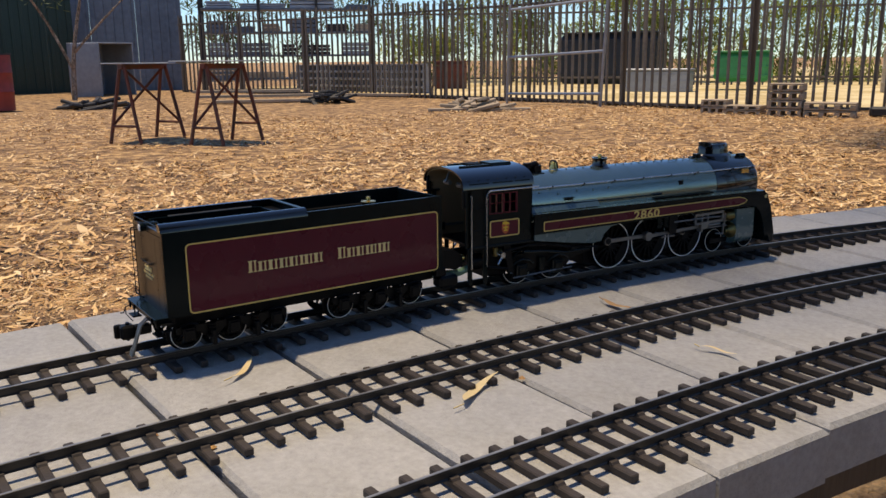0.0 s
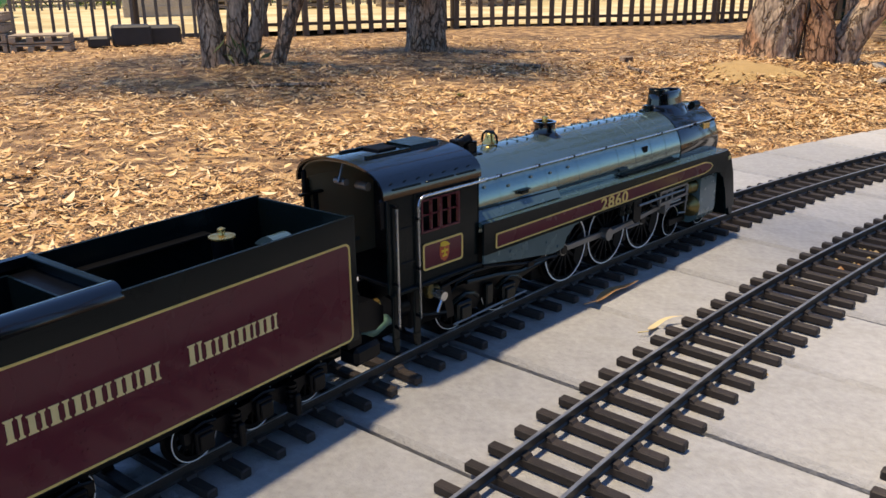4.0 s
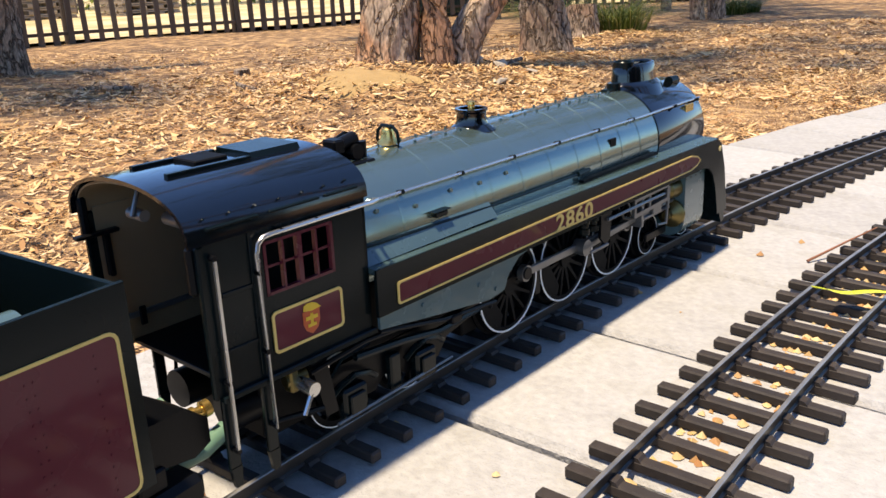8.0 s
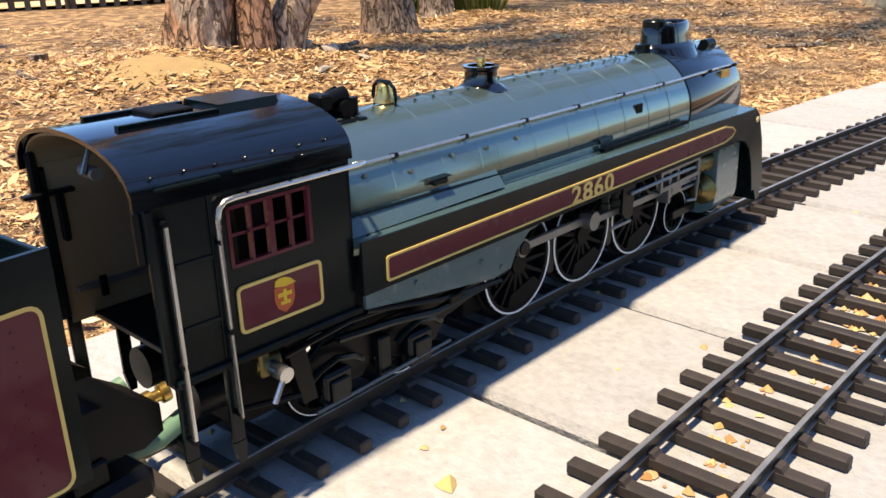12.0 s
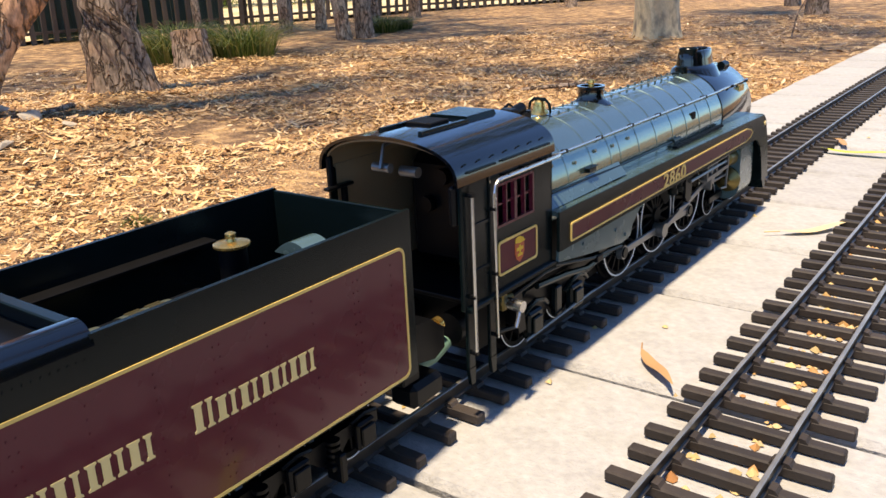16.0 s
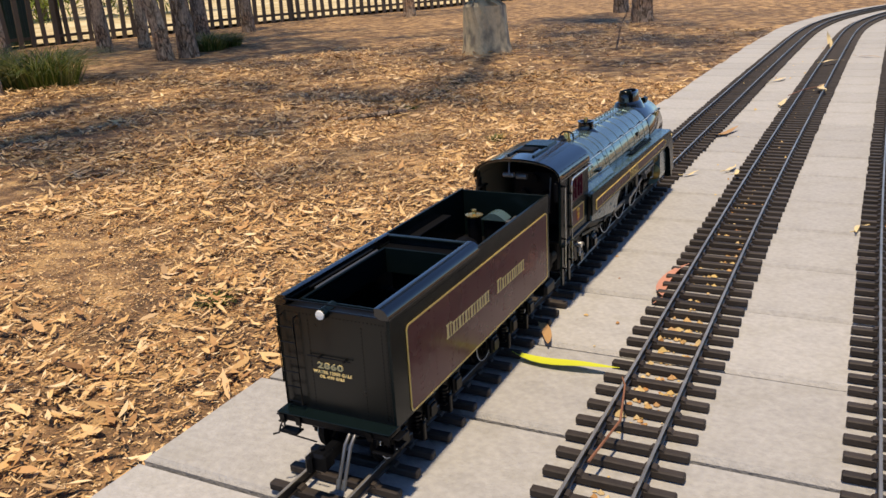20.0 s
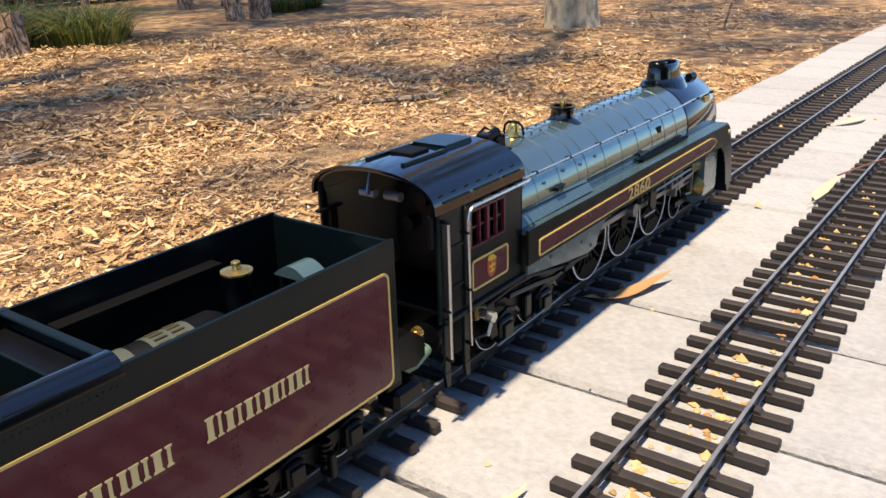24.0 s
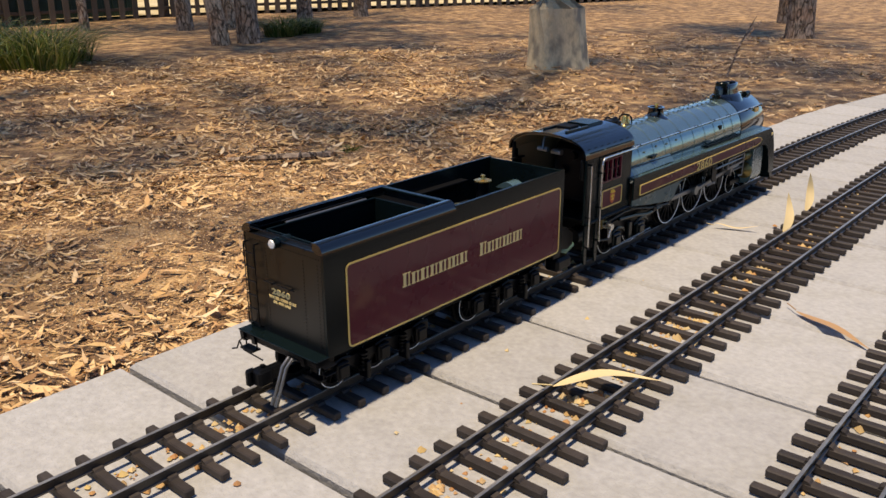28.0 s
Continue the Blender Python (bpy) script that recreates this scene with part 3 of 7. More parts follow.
def crown_mesh(name, clumps, seed, size=0.10, per=60, material=None):
    """Leaves in clumps: each a long narrow blade, hanging this way and that."""
    rnd = np.random.RandomState(seed)
    vs, fs = [], []
    for cx, cy, cz, r in clumps:
        n = int(per * (r / 0.8) ** 2)
        p = rnd.normal(0, 0.42, (n, 3)) * r
        p[:, 2] *= 0.65
        for q in p:
            a, tilt = rnd.uniform(0, 6.28), rnd.uniform(-1.2, 0.9)
            L = size * rnd.uniform(0.7, 1.5)
            d = np.array([math.cos(a) * math.cos(tilt), math.sin(a) * math.cos(tilt), math.sin(tilt)]) * L
            w = np.array([-math.sin(a), math.cos(a), rnd.uniform(-0.6, 0.6)]) * L * 0.17
            c = np.array([cx, cy, cz]) + q
            o = len(vs)
            vs += [tuple(c - d), tuple(c - w), tuple(c + d), tuple(c + w)]
            fs.append((o, o + 1, o + 2, o + 3))
    me = bpy.data.meshes.new(name)
    me.from_pydata(vs, [], fs)
    me.materials.append(material or M_FOLIAGE)
    return me


def clear_of_line(x, y, h, r):
    """Whether a clump's shade falls beside the walkway's open end."""
    if h < 2.0:
        return True
    x, y = x - SUN_WAY.x / SUN_WAY.z * h, y - SUN_WAY.y / SUN_WAY.z * h
    d = np.hypot(_x - x, _y - y)
    i = int(d.argmin())
    return _s[i] < 4.5 or d[i] > 0.45 + 0.55 * r


def tree(name, x, y, limbs, bark, label, clumps=(), seed=1, leaf=0.10, per=60):
    root = tagged(new(name), label, "tree")
    root.location = (x, y, lump(x, y) - 0.06)
    clumps = [c for c in clumps if clear_of_line(x + c[0], y + c[1], c[2] + GZ, c[3])] if name != "gum_tree" or x > 3 else clumps
    for i, (pts, r0, r1, *own) in enumerate(limbs):
        g = G()
        limb(g, pts, r0, r1, 44 if r0 > 0.15 else 12, seed * 10 + i)
        part("trunk" if i == 0 else "limb", g, own[0] if own else bark, root, smooth=60)
    if clumps:
        ob = new("crown", crown_mesh("crown", clumps, seed, leaf, per))
        ob.parent = root
        ob["kind"] = "stuff"
    return root


def spread(cx, cy, z0, z1, rx, ry, n, seed, r=(0.5, 1.1)):
    rnd = random.Random(seed)
    out = []
    while len(out) < n:
        a, b = rnd.uniform(-1, 1), rnd.uniform(-1, 1)
        if a * a + b * b < 1:
            out.append((cx + a * rx, cy + b * ry, rnd.uniform(z0, z1), rnd.uniform(*r)))
    return out


def overhang(root, s_range, side_range, h_range, n, seed, r=(0.5, 0.9)):
    """Clumps of an unseen crown that shades a stretch of the line, told by where their shade falls."""
    rnd = random.Random(seed)
    out = []
    for _ in range(n):
        x, y, _a = line(rnd.uniform(*s_range), rnd.uniform(*side_range))
        h = rnd.uniform(*h_range)
        out.append((x + SUN_WAY.x / SUN_WAY.z * h - root[0], y + SUN_WAY.y / SUN_WAY.z * h - root[1], h - GZ, rnd.uniform(*r)))
    return out


# unseen tall trees added behind the walkway to shade its first stretch
tree("gum_tree", -1.6, -3.4, [([(0, 0, 0), (0.05, 0.1, 1.5), (0.2, 0.4, 3.0), (0.6, 1.2, 5.5), (1.0, 2.0, 7.6)], 0.24, 0.08), ([(0.2, 0.4, 3.0), (1.4, 0.6, 4.6), (2.6, 0.8, 5.8)], 0.10, 0.04), ([(0.1, 0.2, 2.2), (-0.8, 0.8, 3.8), (-1.6, 1.6, 5.0)], 0.10, 0.04)],
     M_BARK, "unseen gum tree with a low dense crown, added to shade the line", overhang((-1.6, -3.4), (-2.5, 1.5), (-6.0, -1.95), (2.6, 6.6), 84, 51, (0.6, 1.0)) + overhang((-1.6, -3.4), (-2.2, 1.8), (-0.35, 0.30), (6.5, 8.5), 9, 53, (0.5, 0.8)), 51, 0.13, 52)
tree("gum_tree", 1.0, -5.6, [([(0, 0, 0), (0.1, 0.2, 2.4), (0.5, 0.8, 5.0), (1.0, 1.8, 7.0), (1.4, 2.8, 8.0)], 0.26, 0.08), ([(0.5, 0.8, 5.0), (2.0, 2.0, 7.0), (2.6, 2.8, 8.0)], 0.11, 0.04)],
     M_BARK, "unseen gum tree leaning over the line, added to shade it", overhang((1.0, -5.6), (1.4, 3.3), (-6.5, -1.95), (2.5, 6.5), 56, 52) + overhang((1.0, -5.6), (1.9, 2.9), (-0.4, 0.20), (6.5, 8.0), 3, 54, (0.4, 0.6)), 52, 0.13, 44)
# unseen trees with high crowns, added to shade the ground on the walkway's near side
for i, (x, y, s0, s1) in enumerate(((0.6, -6.6, 2.6, 4.6), (1.4, -8.4, 4.4, 6.6), (2.2, -10.6, 6.4, 8.8))):
    tree("gum_tree", x, y, [([(0, 0, 0), (0.05, 0.1, 2.6), (0.3, 0.4, 5.4), (0.6, 0.9, 8.4), (0.9, 1.2, 10.4)], 0.22, 0.07), ([(0.3, 0.4, 5.4), (1.3, 1.2, 7.8), (2.2, 1.8, 9.8)], 0.10, 0.04)],
         M_BARK, "unseen tall gum tree added to shade the ground beside the walkway", overhang((x, y), (s0, s1), (-5.5, -1.45), (8.8, 11.6), 34, 60 + i, (0.6, 1.0)), 60 + i, 0.13, 70)
# three-stemmed gum
tree("gum_tree", 9.45, -2.10, [
    ([(0.02, 0.24, 0), (0.02, 0.20, 0.35), (0.04, 0.17, 0.75), (0.10, 0.15, 1.5), (0.2, 0.3, 2.6), (0.3, 0.6, 4.6)], 0.245, 0.13),
    ([(-0.08, -0.14, 0), (-0.08, -0.13, 0.8), (0.0, -0.16, 1.6), (0.1, -0.4, 3.0), (0.0, -1.0, 4.8)], 0.125, 0.09, M_BARK_RED),
    ([(0.06, -0.33, 0), (0.05, -0.40, 0.25), (0.06, -0.60, 0.55), (0.12, -0.90, 0.9), (0.4, -1.6, 1.8), (0.6, -2.2, 3.2)], 0.150, 0.10, M_BARK),
    ([(0.3, 0.6, 4.4), (0.0, 1.4, 5.6), (-0.6, 2.2, 6.4)], 0.10, 0.05),
    ([(0.3, 0.6, 4.4), (1.0, 0.4, 5.8), (1.6, 0.0, 6.8)], 0.10, 0.05)],
    M_BARK, "large rough-barked gum tree with three stems, standing on a sandy mound", spread(0, 0, 5.2, 8.0, 2.6, 2.8, 4, 3, (0.4, 0.7)), 3, 0.13, 40)
tree("gum_tree", 10.70, -3.45, [([(0, 0, 0), (0.02, 0.02, 0.7), (0.05, -0.05, 1.8), (0.1, -0.2, 3.6), (0.3, -0.3, 5.6)], 0.24, 0.11), ([(0.1, -0.2, 3.5), (0.6, -0.9, 4.8), (1.0, -1.5, 5.8)], 0.08, 0.04)],
     M_BARK_DARK, "dark-barked gum tree trunk with loose bark", spread(0.3, -0.4, 4.8, 7.2, 2.0, 2.0, 3, 4, (0.4, 0.7)), 4, 0.13, 40)
tree("gum_tree", 11.52, 1.72, [([(0, 0, 0), (-0.02, -0.03, 0.7), (0.0, -0.16, 1.6), (0.1, -0.5, 3.4), (0.2, -0.8, 5.4)], 0.24, 0.12), ([(0.1, -0.5, 3.3), (-0.4, 0.2, 4.6), (-0.8, 0.8, 5.6)], 0.08, 0.04)],
     M_BARK_DARK, "dark gum tree trunk leaning slightly", spread(0.1, -0.5, 4.6, 7.0, 2.2, 2.2, 8, 5), 5, 0.13, 60)
tree("multi_stemmed_tree", 9.45, 3.05, [
    ([(-0.10, 0.28, 0), (-0.06, 0.34, 0.6), (0.0, 0.50, 1.3), (0.1, 0.8, 2.4)], 0.13, 0.07),
    ([(-0.02, 0.10, 0), (0.0, 0.04, 0.7), (0.02, -0.05, 1.5), (0.1, -0.1, 2.8)], 0.12, 0.07),
    ([(0.02, 0.00, 0.0), (0.03, -0.14, 0.5), (0.06, -0.34, 1.2), (0.1, -0.6, 2.4)], 0.085, 0.05),
    ([(0.02, -0.30, 0), (0.04, -0.44, 0.4), (0.06, -0.68, 0.95), (0.1, -1.1, 1.8), (0.1, -1.4, 2.8)], 0.075, 0.045)],
    M_BARK_DARK, "tree with several dark thin stems from one foot", spread(0.0, 0.1, 2.3, 5.0, 2.3, 2.6, 70, 6) + [(-0.12, 0.05, 0.18, 0.26), (-0.10, -0.15, 0.12, 0.22), (0.02, 0.25, 0.14, 0.22)], 6, 0.09, 130)
# this tree's crown, out of view, is widened to shade the ground beyond
tree("mottled_gum_tree", 11.25, -9.20, [([(0, 0, 0), (0.0, 0.02, 0.8), (0.02, 0.0, 2.0), (0.1, 0.2, 4.0), (0.2, 0.2, 6.0)], 0.25, 0.14), ([(0.1, 0.2, 3.8), (-1.2, 1.6, 5.0), (-2.6, 3.4, 5.8)], 0.12, 0.05)],
     M_GUM, "smooth gum tree with mottled cream and grey bark", overhang((11.25, -9.20), (8.4, 10.5), (1.8, 5.5), (4.6, 6.6), 10, 7, (0.3, 0.6)) + overhang((11.25, -9.20), (8.4, 13.6), (2.4, 10.0), (4.8, 6.8), 84, 8, (0.4, 0.8)), 7, 0.12, 130)
for i, (x, y, r, ln) in enumerate(((15.3, -7.35, 0.14, 0.3), (15.2, -7.0, 0.11, 0.9), (17.6, -6.9, 0.12, 0.1), (17.9, -7.6, 0.10, -0.2), (19.6, -10.2, 0.13, 0.1), (18.2, -5.6, 0.07, 0.2), (12.6, -13.4, 0.16, 0.0), (19.0, -13.6, 0.14, 0.2))):
    tree("gum_tree", x, y, [([(0, 0, 0), (0.02, 0.10 * ln, 0.7), (0.05, 0.35 * ln, 1.8), (0.2, 0.6 * ln, 3.6), (0.2, 0.5 * ln, 5.2)], r, r * 0.5)],
         M_BARK if i % 2 else M_BARK_DARK, "slim gum tree near the fence", spread(0.1, 0.3 * ln, 3.6, 6.4, 1.7, 1.7, 16, 20 + i), 20 + i, 0.14, 40)
def shade_tree(x, y, x0, x1, y0, y1, n, seed):
    """A tall slim tree added for its unseen thin crown, which dapples the ground before the fence."""
    rnd = random.Random(seed)
    clumps = []
    while len(clumps) < n:
        a, b, h = rnd.uniform(x0, x1), rnd.uniform(y0, y1), rnd.uniform(4.6, 7.0)
        d = np.hypot(_x - a, _y - b)
        if d.min() > 2.0:
            clumps.append((a + SUN_WAY.x / SUN_WAY.z * h - x, b + SUN_WAY.y / SUN_WAY.z * h - y, h - GZ, rnd.uniform(0.4, 0.8)))
    tree("gum_tree", x, y, [([(0, 0, 0), (0.03, 0.05, 1.6), (0.1, 0.2, 3.6), (0.1, 0.1, 6.2)], 0.13, 0.06), ([(0.1, 0.2, 3.4), (-0.8, 0.9, 4.6), (-1.5, 1.6, 5.6)], 0.06, 0.03), ([(0.1, 0.2, 3.4), (0.9, -0.7, 4.8), (1.6, -1.3, 5.8)], 0.06, 0.03)],
         M_BARK_DARK, "tall slim gum tree added to dapple the ground with shade", clumps, seed, 0.12, 95)


shade_tree(18.9, -9.0, 13.0, 18.5, -11.5, -4.2, 36, 81)
shade_tree(14.6, -15.2, 9.6, 14.5, -14.0, -7.5, 32, 82)
shade_tree(17.9, -4.4, 9.2, 14.0, -7.6, -4.4, 16, 83)


def sand_patch():
    """Bare yellow sand on the mound at the big tree's foot."""
    vs, fs, n = [(8.72, -1.62, lump(8.72, -1.62) + 0.045)], [], 28
    for k, u in enumerate((0.35, 0.7, 1.0)):
        for i in range(n):
            a = 2 * math.pi * i / n
            r = u * (0.42 + 0.10 * math.sin(3 * a) + 0.07 * math.sin(7 * a + 1))
            x, y = 8.72 + r * math.cos(a) * 0.8, -1.62 + r * math.sin(a)
            vs.append((x, y, lump(x, y) + 0.045 * (1 - u * u) - 0.012 * (u == 1.0) + 0.006 * noise.noise((x * 9, y * 9, 0))))
    fs += [(0, 1 + i, 1 + (i + 1) % n) for i in range(n)]
    for k in range(2):
        fs += [(1 + k * n + i, 1 + (k + 1) * n + i, 1 + (k + 1) * n + (i + 1) % n, 1 + k * n + (i + 1) % n) for i in range(n)]
    me = bpy.data.meshes.new("sand_mound")
    me.from_pydata(vs, [], fs)
    me.materials.append(M_SAND)
    me.shade_smooth()
    tagged(new("sand_mound", me), "low mound of yellow sand at the tree's foot", "sand")


sand_patch()


# stump with sawn top and grass clumps
def stump(x, y, r, h, lean):
    root = tagged(new("tree_stump"), "sawn tree stump with pale cut top", "stump")
    root.location = (x, y, lump(x, y) - 0.03)
    g = G()
    limb(g, [(0, 0, 0), (lean * 0.5, 0, h * 0.5), (lean, 0, h)], r * 1.1, r, 16, 91, 0.14)
    part("wood", g, M_BARK_DARK, root)
    g = G().cyl((lean, 0, h - 0.01), (lean * 1.04, 0, h + 0.012), r * 0.9, 16)
    part("cut_face", g, M_CUT, root)
    return root


stump(12.32, -4.32, 0.17, 0.36, 0.05)


def grass_clump(x, y, r, h, n, seed):
    rnd = np.random.RandomState(seed)
    vs, fs = [], []
    for _ in range(n):
        a, d = rnd.uniform(0, 6.28), r * 0.45 * math.sqrt(rnd.uniform())
        bx, by = math.cos(a) * d, math.sin(a) * d
        a2 = a + rnd.uniform(-0.7, 0.7)
        L, out = h * rnd.uniform(0.6, 1.15), r * rnd.uniform(0.3, 1.3)
        w = 0.007
        o = len(vs)
        for u in (0.0, 0.4, 0.75, 1.0):
            px, py, pz = bx + math.cos(a2) * out * u * u, by + math.sin(a2) * out * u * u, L * (u - 0.55 * u ** 3)
            ww = w * (1 - 0.9 * u)
            vs += [(px - math.sin(a2) * ww, py + math.cos(a2) * ww, pz), (px + math.sin(a2) * ww, py - math.cos(a2) * ww, pz)]
        fs += [(o, o + 1, o + 3, o + 2), (o + 2, o + 3, o + 5, o + 4), (o + 4, o + 5, o + 7, o + 6)]
    me = bpy.data.meshes.new("grass_clump")
    me.from_pydata(vs, [], fs)
    me.materials.append(M_GRASS)
    ob = tagged(new("grass_clump", me), "arching green and straw strap-leaved grass clump", "grass", kind="stuff")
    ob.location = (x, y, lump(x, y) - 0.02)
    return ob


for i, (x, y, r, h) in enumerate(((13.5, -4.35, 0.85, 0.78), (13.1, -5.00, 0.80, 0.70), (14.2, -4.5, 0.85, 0.75), (13.9, -5.2, 0.7, 0.6), (15.9, -7.9, 0.5, 0.45), (16.2, -8.3, 0.4, 0.35))):
    grass_clump(x, y, r, h, 420, 70 + i)
for i, (x, y) in enumerate(((6.4, -4.0), (7.6, -6.2), (8.0, 0.6), (6.9, -3.0), (9.0, -6.6), (5.6, -2.2))):
    grass_clump(x, y, 0.07, 0.09, 40, 90 + i)


def stone(x, y, s, seed, label="pale broken stone lying on the ground"):
    rnd = random.Random(seed)
    g = G().points_hull([(s * rnd.uniform(-1, 1), s * rnd.uniform(-0.8, 0.8), s * rnd.uniform(-0.3, 0.55)) for _ in range(14)])
    ob = tagged(part("stone", g, M_STONE, None, smooth=20), label, "stone")
    ob.location = (x, y, lump(x, y) + s * 0.15)


for i, (x, y, s) in enumerate(((9.6, -2.55, 0.13), (9.45, -2.75, 0.09), (9.2, -2.95, 0.07), (8.7, -2.6, 0.06), (9.7, -2.3, 0.10))):
    stone(x, y, s, i)
g = G().points_hull([(0.10 * math.cos(a) * (1 + 0.2 * math.sin(3 * a)), 0.07 * math.sin(a), z) for a in [0.5 * i for i in range(13)] for z in (0, 0.07)])
ob = tagged(part("bark_lump", g, M_BARK, None), "dark piece of fallen bark", "bark")
ob.location = (10.43, -0.64, lump(10.43, -0.64))
for i, (x, y, L, a) in enumerate(((9.3, -0.75, 0.6, 20), (9.9, 0.4, 0.5, 70), (8.2, 2.1, 0.7, 110), (11.4, 0.9, 0.6, 40), (9.7, -2.9, 0.5, 150), (8.9, -6.2, 0.5, 80))):
    g = G()
    limb(g, [(-L / 2, 0, 0.02), (0, 0.04, 0.035), (L / 2, -0.02, 0.02)], 0.022, 0.012, 7, 300 + i)
    ob = tagged(part("fallen_stick", g, M_BARK_DARK, None), "fallen dark stick on the leaf litter", "stick")
    ob.matrix_basis = pose(x, y, lump(x, y), 0, 0, a)
# thin leaning twig by the mottled gum
g = G().tube([(0, 0, 0), (0.15, -0.25, 0.25), (0.30, -0.60, 0.42)], 0.012, 6, taper=0.4).tube([(0.15, -0.25, 0.25), (0.05, -0.30, 0.48)], 0.007, 6, taper=0.4)
ob = tagged(part("twig", g, M_BARK_DARK, None), "bare dark twig standing in the litter", "twig")
ob.location = (10.35, -10.3, GZ)


# ---- yard behind the line ----
def trestle_table():
    root = tagged(new("trestle_table"), "thin board table on two rusty red steel sawhorses", "table")
    root.matrix_basis = pose(2.25, 8.95, lump(2.2, 9.0), 0, 0, -52)
    for x0, x1, z in ((-0.86, 0.16, 0.888), (0.06, 0.90, 0.904)):
        part("board", G().box(x0, x1, -0.36, 0.36, z, z + 0.014, 0.004), M_ZINC, root)
    for x in (-0.56, 0.52):
        part("beam", G().box(x - 0.03, x + 0.03, -0.40, 0.40, 0.830, 0.886, 0.004), M_RUST, root)
        for y in (-0.36, 0.36):
            for e in (-1, 1):
                part("leg", G().tube([(x + e * 0.03, y, 0.86), (x + e * 0.21, y * 1.12, 0.0)], 0.021, 6), M_RUST, root)
            part("crossbar", G().tube([(x - 0.165, y * 1.1, 0.20), (x + 0.165, y * 1.1, 0.20)], 0.016, 6), M_RUST, root)
        part("brace", G().tube([(x, -0.34, 0.84), (x + 0.17, 0.38, 0.21)], 0.015, 6), M_RUST, root)
        part("brace", G().tube([(x, 0.34, 0.84), (x - 0.17, -0.38, 0.21)], 0.015, 6), M_RUST, root)
    return root


trestle_table()


def crate_stack(x, y, w, d, h, layers, turn, label):
    root = tagged(new("pallet_stack"), label, "pallets", group="pallets at the fence")
    root.matrix_basis = pose(x, y, GZ - 0.01, 0, 0, turn)
    t = h / layers
    board = G().box(-w / 2, w / 2, -d * 0.09, d * 0.09, 0, t * 0.2, 0.004).mesh("board", [M_PALLET])
    bearer = G().box(-w * 0.055, w * 0.055, -d / 2, d / 2, t * 0.205, t * 0.715, 0.004).mesh("bearer", [M_PALLET])
    for k in range(layers):
        first = None
        for i in range(4):
            for me, m in ((board, pose(0, -d / 2 + d * (i + 0.5) / 4, k * t + t * 0.74)), (board, pose(0, -d / 2 + d * (i + 0.5) / 4, k * t + 0.004)), (bearer, pose((-0.44, -0.15, 0.15, 0.44)[i] * w, 0, k * t))):
                ob = new("pallet" if first is None else me.name, me)
                ob.parent = first or root
                ob.matrix_basis = m if first is None else first.matrix_basis.inverted() @ m
                first = first or ob


for x, y, w, d, h, n_, tn in ((10.95, 8.60, 0.42, 0.40, 0.24, 2, -68), (11.02, 8.10, 0.60, 0.40, 0.16, 2, -68), (11.15, 7.42, 0.50, 0.45, 0.52, 4, -64), (11.35, 6.80, 0.72, 0.45, 0.24, 2, -62)):
    crate_stack(x, y, w, d, h, n_, tn, "low stack of weathered wooden pallets at the fence")
for x, y, s in ((12.3, 6.1, 0.26), (12.6, 5.8, 0.24), (11.9, 6.35, 0.14)):
    g = G().box(-s, s, -s * 0.7, s * 0.7, 0, s * 1.1, 0.03)
    ob = tagged(part("dark_crate", g, M_DARK, None), "dark plastic crate against the fence", "crate")
    ob.matrix_basis = pose(x, y, GZ + 0.0, 0, 0, -55)


def barrel(x, y, h):
    root = tagged(new("oil_drum"), "faded red steel oil drum with dark rim", "drum")
    r = h * 0.33
    root.location = (x, y, GZ)
    g = G().lathe((0, 0, 0), (0, 0, 1), [(0, r * 0.98), (h * 0.32, r), (h * 0.335, r * 1.03), (h * 0.35, r), (h * 0.65, r), (h * 0.665, r * 1.03), (h * 0.68, r), (h * 0.97, r)], 28)
    part("drum_body", g, mat("faded red drum", (0.30, 0.045, 0.035), 0.6, 0.1, 0.3, 9), root)
    g = G().lathe((0, 0, h * 0.97), (0, 0, 1), [(0, r), (0, r * 1.04), (h * 0.03, r * 1.04), (h * 0.03, r * 0.97), (h * 0.01, r * 0.9)], 28)
    part("drum_rim", g, M_DARK, root)


barrel(1.12, 18.4, 1.12)
# open steel box, dark shed, sheds and lean-tos beyond
def open_box():
    root = tagged(new("steel_box"), "grey sheet steel box standing open, dark inside", "box")
    root.matrix_basis = pose(4.6, 25.5, GZ, 0, 0, 30)
    w, d, h, t = 1.25, 1.3, 1.45, 0.04
    g = G().box(-w / 2, -w / 2 + t, -d / 2, d / 2, 0, h, 0.01).box(w / 2 - t, w / 2, -d / 2, d / 2, 0, h, 0.01).box(-w / 2, w / 2, -d / 2, d / 2, h, h + t, 0.01).box(-w / 2, w / 2, d / 2 - t, d / 2, 0, h, 0.01)
    part("shell", g, M_ZINC, root)
    g = G().box(-w / 2 - 0.9, -w / 2, -d / 2, -d / 2 + t, 0, h, 0.01)
    part("open_lid", g, M_ZINC, root)


open_box()


def sheet_wall(name, xa, ya, xb, yb, z0, z1, material, label, ribs=0.2):
    d, a = math.hypot(xb - xa, yb - ya), math.degrees(math.atan2(yb - ya, xb - xa))
    root = tagged(new(name), label, "sheet wall")
    root.matrix_basis = pose(xa, ya, GZ + z0, 0, 0, a)
    n = int(d / ribs)
    for k in range(0, n, 5):
        g = G()
        x0, x1 = k * ribs, min(n, k + 5) * ribs
        g.box(x0, x1 - 0.01, 0, 0.02, 0, z1 - z0)
        for i in range(k, min(n, k + 5)):
            g.box(i * ribs + ribs * 0.3, i * ribs + ribs * 0.6, -0.025, 0.0, 0, z1 - z0, 0.006)
        part("sheet", g, material, root)
    return root


